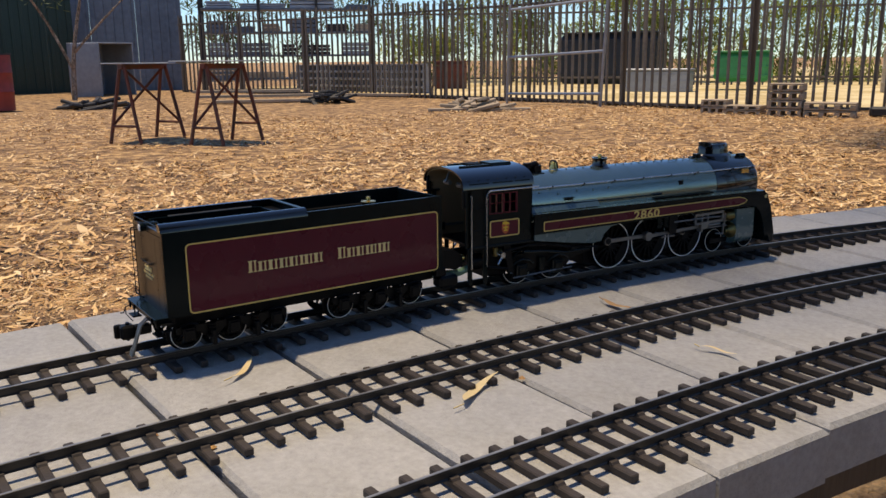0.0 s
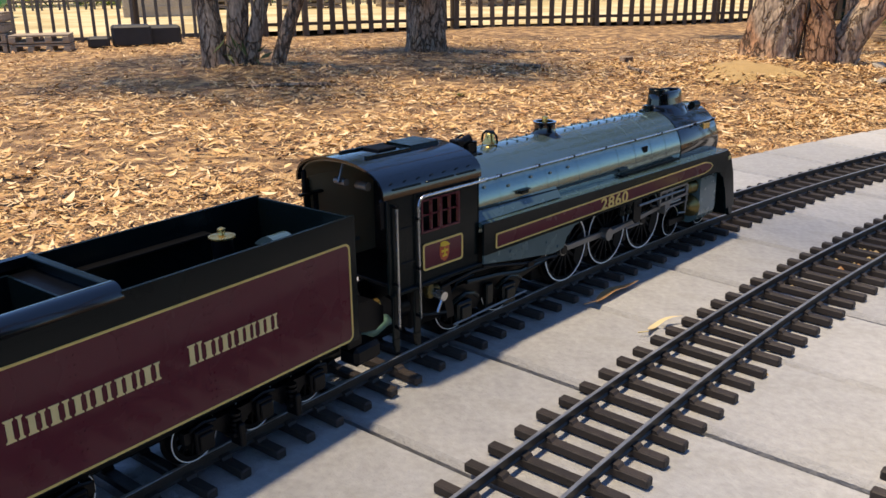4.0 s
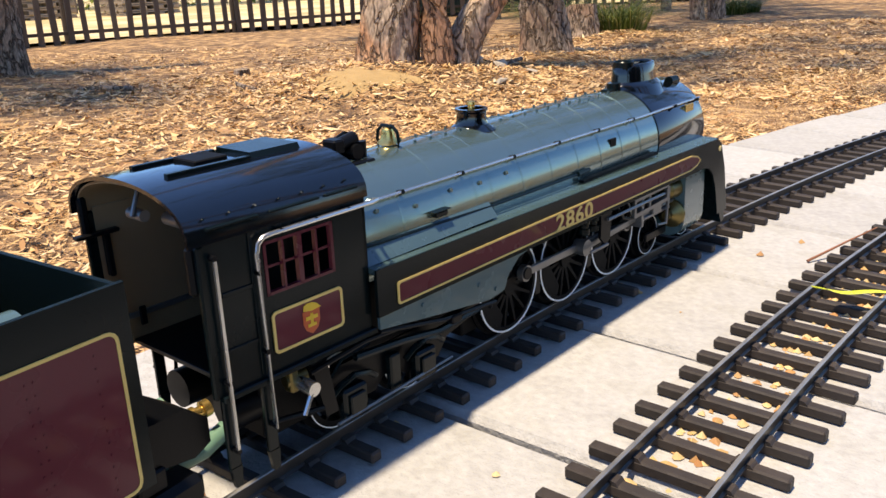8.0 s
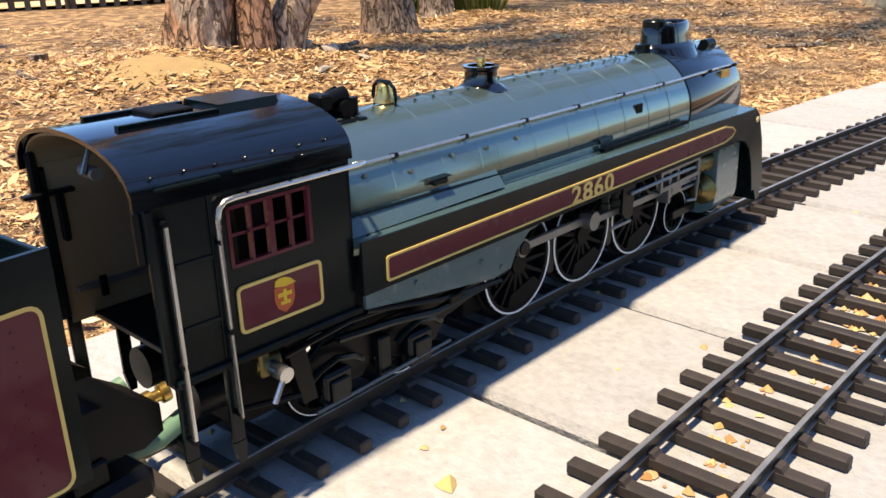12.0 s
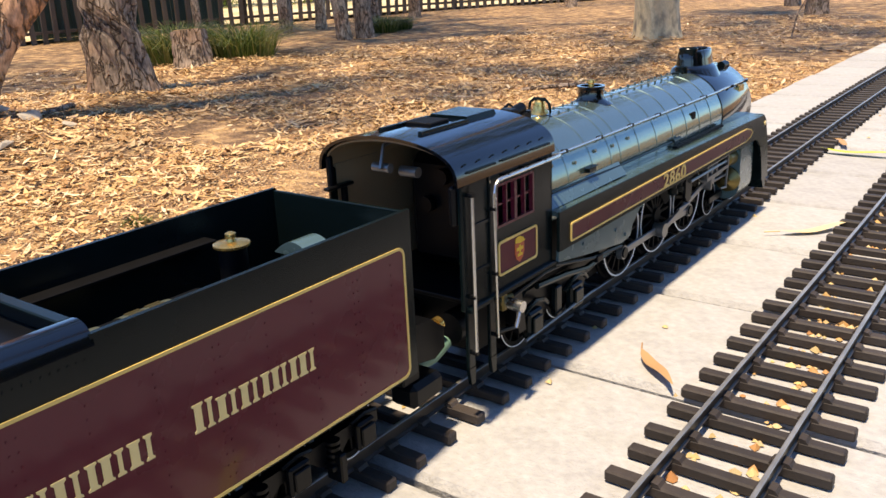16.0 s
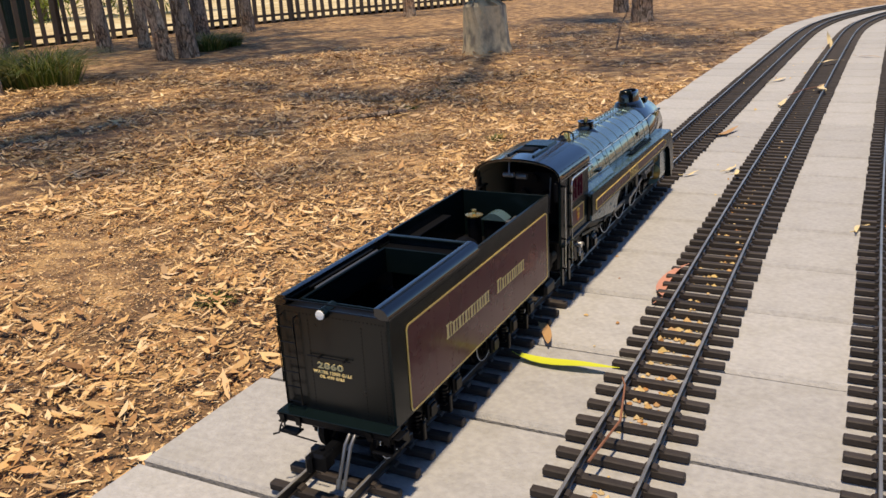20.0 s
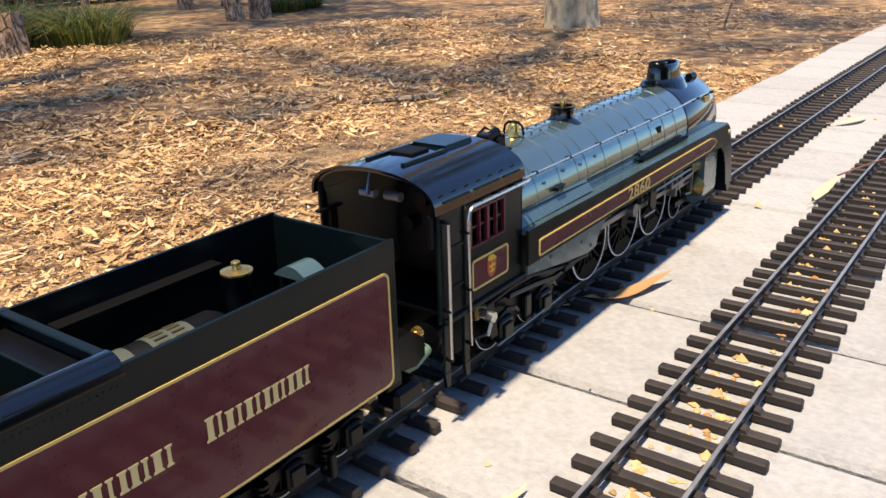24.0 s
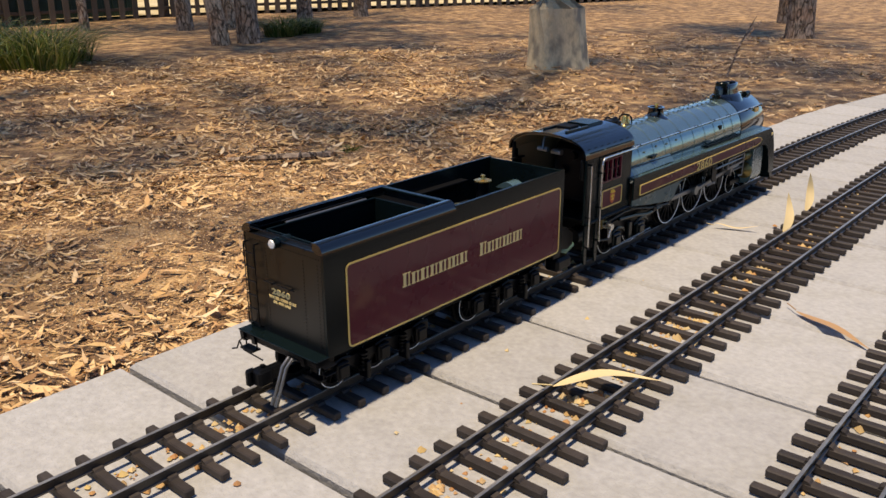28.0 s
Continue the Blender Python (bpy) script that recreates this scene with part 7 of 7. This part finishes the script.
def sleeper_mesh(k):
    rnd = random.Random(k)
    h = 0.0472
    g = G().box(-0.0038, 0.0038, -h - rnd.uniform(0, 0.001), h + rnd.uniform(0, 0.001), 0.0057, 0.0122, 0.0010)
    for s in (-1, 1):
        y = s * 0.0237
        for e in (-1, 1):
            g.points_hull([(x, y + e * a, z) for x in (-0.0036, 0.0036) for a, z in ((0.0007, 0.0118), (0.0058, 0.0118), (0.0042, 0.0138), (0.0007, 0.0144))])
    return g.mesh("sleeper", [M_SLEEPER], 30)


TIE = 0.0264


def sleeper_places(side, s_from, s_to):
    """Evenly spaced along the track's own length, through the known sleepers of the middle stretch."""
    ss = np.linspace(s_from, s_to, 4001)
    xy = np.array([line(v, side(v))[:2] for v in ss])
    run = np.concatenate([[0.0], np.cumsum(np.hypot(*np.diff(xy, axis=0).T))])
    known = np.interp(TIES_KNOWN, ss, run) if side is SIDE_2 else np.interp([3.0], ss, run)
    marks = list(np.arange(known[0], 0.0, -TIE))[::-1]
    for a, b in zip(known, known[1:]):
        n = round((b - a) / TIE)
        marks += [a + (b - a) * (k + 1) / n for k in range(n)]
    marks += list(np.arange(known[-1] + TIE, run[-1], TIE))
    return np.interp(marks, run, ss)


TIES_KNOWN = [3.135, 4.015, 5.627, 8.325]


def build_track(name, side, label, s_from, s_to, pieces):
    root = tagged(new(name), label, "model track", group="tracks on the platform")
    ss = np.arange(s_from, s_to, 0.04)
    prof = [(-0.0018, 0.0121), (0.0018, 0.0121), (0.0018, 0.0126), (0.0005, 0.0136), (0.0005, 0.0178), (0.0013, 0.0184), (0.0013, 0.0199), (0.0009, 0.0203), (-0.0009, 0.0203), (-0.0013, 0.0199), (-0.0013, 0.0184), (-0.0005, 0.0178), (-0.0005, 0.0136), (-0.0018, 0.0126)]
    n = len(prof)
    for e in (-1, 1):
        vs, fs, mi = [], [], []
        for s in ss:
            for dy, z in prof:
                px, py, _ = line(s, side(s) + e * 0.0237 + dy)
                vs.append((px, py, z))
        for q in range(len(ss) - 1):
            for i in range(n):
                fs.append((q * n + i, q * n + (i + 1) % n, (q + 1) * n + (i + 1) % n, (q + 1) * n + i))
                mi.append(1 if 6 <= i <= 8 else 0)
        g = G()
        g.add(vs, fs)
        g.m = mi
        part("rail", g, [M_RAIL, M_RAILTOP], root, smooth=0)
    kinds = [sleeper_mesh(k) for k in range(4)]
    rnd = random.Random(len(name))
    places = sleeper_places(side, s_from, s_to - 0.02)
    rest = G()
    singles = [s for s in places if pieces[0] <= s < pieces[1]][:300]
    one = set(np.round(singles, 4))
    for s in places:
        m = on_line(s, side(s)) @ pose(rnd.uniform(-0.001, 0.001), rnd.uniform(-0.001, 0.001), 0, 0, 0, rnd.uniform(-1.2, 1.2))
        me = kinds[rnd.randrange(4)]
        if round(float(s), 4) in one:
            ob = new("sleeper", me)
            ob.parent = root
            ob.matrix_basis = m
        else:
            rest.add([tuple(m @ v.co) for v in me.vertices], [list(p.vertices) for p in me.polygons])
    if rest.v:
        ob = part("sleeper_row", rest, M_SLEEPER, root, smooth=0)
        ob["kind"] = "stuff"
    return root


build_track("track", lambda s: 0.0, "model railway track of dark rails on black plastic sleepers", -1.4, 12.4, (0.5, 9.2))
build_track("track", SIDE_2, "model railway track beside the train, with leaf bits between sleepers", -1.2, 12.4, (0.4, 9.1))
build_track("track", SIDE_3, "outer model railway track near the platform edge", -1.2, 12.4, (0.2, 8.9))


# ---- leaves and bits on the platform ----
def leaf_mesh(name, L, w, bend, curl, material, seed, stalk=True):
    """A pointed leaf, bent along its length and cupped across it."""
    rnd = random.Random(seed)
    vs, fs = [], []
    n = 10
    for i in range(n + 1):
        u = i / n
        ww = w * math.sin(math.pi * min(1, u * 1.02) ** 0.85) ** 0.8 * (1 - 0.25 * u) + 0.0004
        x = L * (u - 0.5)
        y = bend * L * (u - 0.5) ** 2 * 2
        z = 0.002 + curl * L * (u - 0.45) ** 2 + 0.0015 * math.sin(7 * u + seed)
        vs += [(x, y - ww, z + ww * 0.22), (x, y, z), (x, y + ww, z + ww * 0.12)]
    for i in range(n):
        for k in (0, 1):
            fs.append((3 * i + k, 3 * i + k + 1, 3 * i + k + 4, 3 * i + k + 3))
    g = G()
    g.add(vs, fs)
    if stalk:
        g.tube([(-L / 2 - L * 0.18, bend * L * 0.5 + 0.004, 0.003), (-L / 2, bend * L * 0.5, 0.003)], 0.0006, 5)
    return g.mesh(name, [material], 60)


def drop_leaf(name, s, side, L, w, bend, curl, material, turn, label, z=0.0, tilt=(0, 0)):
    ob = tagged(new(name, leaf_mesh(name, L, w, bend, curl, material, int(abs(s * 977)) % 1000)), label, "leaf")
    ob.matrix_basis = on_line(s, side, max(z, 0.006) + 0.001) @ pose(0, 0, 0, tilt[0], tilt[1], turn)
    return ob


LEAVES = {"yellow": (M_LEAF_YELLOW, "pale yellow gum leaf"), "lime": (M_LEAF_LIME, "lime yellow gum leaf"), "pink": (M_LEAF_PINK, "salmon pink dry gum leaf"), "brown": (M_LEAF_BROWN, "curled brown gum leaf")}
_rl = random.Random(21)
for kind, s, side, L, turn in (
    ("yellow", -0.299, -0.082, 0.053, 47), ("yellow", -0.150, -0.255, 0.071, 28), ("brown", 0.151, -0.141, 0.061, -90), ("yellow", 0.129, -0.310, 0.040, -74),
    ("lime", 0.659, -0.235, 0.088, -59), ("brown", 0.700, -0.176, 0.040, -18), ("pink", 0.785, -0.327, 0.081, 6), ("yellow", 1.312, -0.320, 0.075, -16),
    ("yellow", 1.546, -0.241, 0.100, -144), ("yellow", 1.339, -0.312, 0.047, -40), ("pink", 1.258, -0.085, 0.098, -101), ("brown", 2.464, -0.060, 0.072, 0),
    ("yellow", 2.423, -0.130, 0.046, -9)):
    mt, lab = LEAVES[kind]
    z = 0.021 if abs(side - SIDE_2(s)) < 0.044 or abs(side - SIDE_3(s)) < 0.044 else 0.0
    drop_leaf("fallen_leaf", s, side, L, L * _rl.uniform(0.055, 0.09), _rl.uniform(-0.35, 0.35), _rl.uniform(0.0, 0.25), mt, turn, lab + (" lying over the rails" if z else " lying on the concrete"), z)
for kind, s, side, L, turn in (
    ("pink", 3.396, -0.235, 0.055, -5), ("lime", 3.922, 0.019, 0.055, 2), ("lime", 3.904, -0.193, 0.050, -64),
    ("lime", 4.993, -0.120, 0.054, 5), ("pink", 5.038, -0.127, 0.072, 2), ("yellow", 5.227, -0.110, 0.061, -107), ("lime", 5.250, -0.114, 0.074, -53),
    ("yellow", 5.218, -0.097, 0.039, -117), ("brown", 5.488, -0.106, 0.051, -135), ("yellow", 5.835, -0.121, 0.079, -37), ("lime", 6.190, -0.090, 0.104, -90)):
    mt, lab = LEAVES[kind]
    z = 0.021 if abs(side - SIDE_2(s)) < 0.044 or abs(side) < 0.04 else 0.0
    drop_leaf("fallen_leaf", s, side, L, L * _rl.uniform(0.055, 0.09), _rl.uniform(-0.35, 0.35), _rl.uniform(0.0, 0.25), mt, turn, lab + (" lying over the rails" if z else " lying on the concrete"), z)
for kind, s, side, L, turn in (
    ("pink", 6.433, -0.131, 0.110, -4), ("brown", 6.250, -0.052, 0.060, -152), ("yellow", 6.707, -0.325, 0.049, -23), ("yellow", 6.910, -0.140, 0.036, 2),
    ("yellow", 6.995, -0.119, 0.046, -14), ("yellow", 6.941, -0.060, 0.034, -37), ("brown", 7.302, -0.058, 0.100, -24), ("yellow", 7.693, -0.123, 0.108, -1),
    ("yellow", 7.855, -0.196, 0.100, 6), ("yellow", 8.102, -0.075, 0.080, -23), ("yellow", 8.418, -0.183, 0.088, -44), ("brown", 8.669, -0.286, 0.092, -119),
    ("yellow", 8.917, -0.088, 0.055, -71)):
    mt, lab = LEAVES[kind]
    z = 0.021 if abs(side - SIDE_2(s)) < 0.044 else 0.0
    drop_leaf("fallen_leaf", s, side, L, L * _rl.uniform(0.055, 0.09), _rl.uniform(-0.35, 0.35), _rl.uniform(0.0, 0.25), mt, turn, lab + (" lying over the rails" if z else " lying on the concrete"), z)
drop_leaf("fallen_leaf", 2.873, -0.216, 0.105, 0.017, 0.1, 0.05, M_LEAF_LIME, -143, "bright yellow broad leaf leaning on the rail", 0.012, (14, -6))
drop_leaf("fallen_leaf", 8.94, -0.145, 0.055, 0.006, 0.2, 0.3, M_LEAF_YELLOW, 20, "pale yellow leaf standing on edge by the rail", 0.030, (20, -55))
drop_leaf("fallen_leaf", 9.07, -0.128, 0.055, 0.006, 0.2, 0.3, M_LEAF_YELLOW, 20, "pale yellow leaf standing on edge by the rail", 0.028, (20, -65))


M_TWIG = mat("reddish twig bark", (0.24, 0.10, 0.055), 0.7, 0.0, 0.3, 60)


def twig(s, pts, r, label):
    g = G().tube(pts, r, 6, taper=0.5)
    ob = tagged(part("twig", g, M_TWIG, None), label, "twig")
    ob.matrix_basis = on_line(s, 0.0, 0.004)


twig(7.80, [(-0.10, -0.135, 0.022), (-0.02, -0.165, 0.026), (0.05, -0.190, 0.023), (0.12, -0.205, 0.022)], 0.0011, "thin reddish twig lying across the rails")
twig(6.08, [(-0.06, -0.165, 0.021), (0.0, -0.172, 0.023), (0.06, -0.160, 0.021), (0.09, -0.150, 0.012)], 0.0012, "thin curved brown twig between the rails")
twig(4.02, [(-0.02, -0.120, 0.003), (0.02, -0.135, 0.012), (0.05, -0.150, 0.021)], 0.0012, "thin reddish twig against the rail")


def scatter_litter():
    """Dry leaves and bark flakes lying all over the ground, thickest near the line."""
    rnd = np.random.RandomState(4)
    vs, fs = [], []

    def lay(n, s_range, d_range, size, power):
        s = rnd.uniform(*s_range, n)
        d = d_range[0] + (d_range[1] - d_range[0]) * rnd.uniform(0, 1, n) ** power
        x0, y0, a = np.interp(s, _s, _x), np.interp(s, _s, _y), np.interp(s, _s, _th)
        return x0 - np.sin(a) * d, y0 + np.cos(a) * d, size * rnd.uniform(0.45, 1.35, n)

    groups = [lay(6500, (-1.0, 11.5), (0.24, 3.4), 0.080, 1.0), lay(24000, (-1.0, 11.5), (0.24, 3.4), 0.052, 1.0), lay(120000, (-1.0, 11.5), (0.24, 3.0), 0.024, 1.15), lay(50000, (-1.0, 11.5), (2.8, 7.0), 0.056, 1.0), lay(9000, (-1.0, 11.5), (2.8, 7.0), 0.095, 1.0)]
    m = 62000
    groups.append((rnd.uniform(3.5, 14.0, m), rnd.uniform(-13.0, 12.0, m), 0.066 * rnd.uniform(0.5, 1.5, m)))
    m = 26000
    groups.append((rnd.uniform(-6.0, 5.0, m), rnd.uniform(1.5, 16.0, m), 0.070 * rnd.uniform(0.5, 1.5, m)))
    X, Y, L = (np.concatenate([g[k] for g in groups]) for k in range(3))
    keep = np.array([0.92 + 1.2 * noise.noise((a * 1.2, b * 1.2, 7.0)) + 0.5 * noise.noise((a * 4, b * 4, 2.0)) for a, b in zip(X, Y)]) > rnd.uniform(0, 1, len(X)) * (L > 0.022)
    X, Y, L = X[keep], Y[keep], L[keep]
    n = len(X)
    ang, tx, ty = rnd.uniform(0, 2 * math.pi, n), rnd.normal(0, 0.18, n), rnd.normal(0, 0.26, n)
    wid = rnd.uniform(0.05, 0.15, n)
    curl = rnd.uniform(-0.15, 0.35, n)
    Z = np.array([lump(a, b) for a, b in zip(X, Y)]) + rnd.uniform(0.004, 0.030, n)
    u = np.array([-0.5, -0.1, 0.28, 0.5])
    h = np.array([0.05, 1.0, 0.75, 0.03])
    ca, sa = np.cos(ang), np.sin(ang)
    V = np.zeros((n, 8, 3))
    for i in range(4):
        for k, e in enumerate((-1, 1)):
            lx, ly = L * u[i], L * wid * h[i] * e
            lz = L * (curl * (u[i] * 2) ** 2 * 0.5 + tx * u[i]) + ly * ty
            V[:, 2 * i + k, 0], V[:, 2 * i + k, 1], V[:, 2 * i + k, 2] = X + lx * ca - ly * sa, Y + lx * sa + ly * ca, Z + lz
    base = (np.arange(n) * 8)[:, None, None]
    F = np.array([(0, 1, 3, 2), (2, 3, 5, 4), (4, 5, 7, 6)])[None] + base
    me = bpy.data.meshes.new("leaf_litter")
    me.from_pydata(V.reshape(-1, 3).tolist(), [], F.reshape(-1, 4).tolist())
    me.materials.append(M_LITTER)
    return tagged(new("leaf_litter", me), "thick litter of dry tan and brown gum leaves", "leaf litter", kind="stuff")


scatter_litter()


def scatter_grit():
    """Crumbled leaf, bark bits and grit on the bare patches beside the walkway."""
    rnd = np.random.RandomState(14)
    n = 170000
    s, d = rnd.uniform(-1.0, 11.5, n), 0.24 + 2.8 * rnd.uniform(0, 1, n) ** 1.25
    a = np.interp(s, _s, _th)
    X, Y = np.interp(s, _s, _x) - np.sin(a) * d, np.interp(s, _s, _y) + np.cos(a) * d
    Z = np.array([lump(p, q) for p, q in zip(X, Y)]) + rnd.uniform(0.001, 0.007, n)
    L = rnd.uniform(0.0022, 0.0062, n) * np.where(rnd.uniform(0, 1, n) < 0.05, 1.8, 1.0)
    V = np.zeros((n, 4, 3))
    turn = rnd.uniform(0, 2 * math.pi, n)
    for i, (k, w) in enumerate(((0.0, 1.0), (1.5, 0.5), (3.1, 0.9), (4.6, 0.55))):
        V[:, i, 0], V[:, i, 1] = X + L * w * np.cos(turn + k), Y + L * w * np.sin(turn + k)
        V[:, i, 2] = Z + L * rnd.uniform(-0.5, 0.5, n)
    me = bpy.data.meshes.new("ground_grit")
    me.from_pydata(V.reshape(-1, 3).tolist(), [], np.arange(4 * n).reshape(-1, 4).tolist())
    me.materials.append(M_LITTER)
    return tagged(new("ground_grit", me), "crumbled leaf and bark grit on bare soil", "ground litter", kind="stuff")


scatter_grit()


def scatter_chips():
    """Seed husks and crumbs between the sleepers and along the joints."""
    rnd = np.random.RandomState(9)
    g = G()
    for side, lo, hi, n in ((SIDE_2, 2.6, 9.5, 8000), (SIDE_2, -0.8, 2.6, 60), (SIDE_3, 4.8, 9.0, 1100), (lambda s: 0.0, 7.0, 9.2, 2600), (lambda s: -0.08, 3.0, 9.0, 45), (lambda s: 0.0, 2.0, 6.0, 60)):
        for _ in range(n):
            s = rnd.uniform(lo, hi)
            off = rnd.uniform(-0.021, 0.021) if n > 100 else rnd.uniform(-0.05, 0.05)
            if n > 100 and noise.noise((s * 9.0, off * 40.0, len(g.v) * 0.0)) + rnd.uniform(-0.35, 0.5) < 0.0:
                continue
            px, py, a = line(s, side(s) + off)
            L, t = rnd.uniform(0.0010, 0.0040) * (1.6 if rnd.uniform() < 0.08 else 1.0), rnd.uniform(0, 6.28)
            c, sn = math.cos(t) * L, math.sin(t) * L
            k = rnd.uniform(0.45, 0.95)
            z = rnd.uniform(0.0054, 0.0062)
            low = [(px + math.cos(t + q) * L * (1.0 if i % 2 else k), py + math.sin(t + q) * L * (1.0 if i % 2 else k), z) for i, q in enumerate((0.0, 1.1, 2.0, 3.1, 4.3, 5.2))]
            top = (px + sn * 0.2, py - c * 0.2, z + L * rnd.uniform(0.5, 1.1))
            g.add(low + [top], [(i, (i + 1) % 6, 6) for i in range(6)])
    ob = part("seed_husks", g, M_CHIP, None, smooth=0)
    return tagged(ob, "orange and straw seed husks between the sleepers", "seed husks", kind="stuff")


scatter_chips()


# ---- movement ----
def turning_rows(radius, x, z, spin=1.0, first=0.0):
    """Rows for a wheel that rolls as the train runs, less than a quarter turn apart."""
    rows, last = [], None
    for f in range(0, 841):
        t = f / 30.0
        a = math.degrees(ride(t) / radius) * spin + first
        nxt = math.degrees(ride(min(28.0, (f + 1) / 30.0)) / radius) * spin + first
        if last is None or nxt - last > 78 or f == 840:
            rows.append((t, pose(x, 0, z, 0, a, 0)))
            last = a
    return rows


PIN_AT_START = 305.0


def motions():
    times = [i * 0.25 for i in range(113)]
    walk(loco, [(t, on_line(ride(t) + XL)) for t in times])
    walk(tender, [(t, on_line(ride(t) + XT)) for t in times])
    for d, x in zip(drivers, (0.2375, 0.3047, 0.3719)):
        walk(d, turning_rows(0.0319, x - XL, RAIL_Z + 0.0319, first=PIN_AT_START))
    for w, r, x, z in WHEELS:
        walk(w, turning_rows(r, x, z, 0.94))
    for s, ph, side, main, cross in rods:
        rows_s, rows_m, rows_c = [], [], []
        for f in range(0, 841, 2):
            t = f / 30.0
            a = ride(t) / 0.0319 + radians(PIN_AT_START) + ph
            dx, dz = 0.0128 * math.sin(a), 0.0128 * math.cos(a)
            zc = RAIL_Z + 0.0319
            rows_s.append((t, pose(dx, 0, zc + dz)))
            px, pz = 0.3047 - XL + dx, zc + dz
            zx = 0.0636
            run = math.sqrt(0.102 ** 2 - (zx - pz) ** 2)
            rows_m.append((t, pose(px, 0, pz, 0, -math.degrees(math.atan2(zx - pz, run)), 0)))
            rows_c.append((t, pose(px + run, 0, zx)))
        walk(side, rows_s)
        walk(main, rows_m)
        walk(cross, rows_c)


motions()
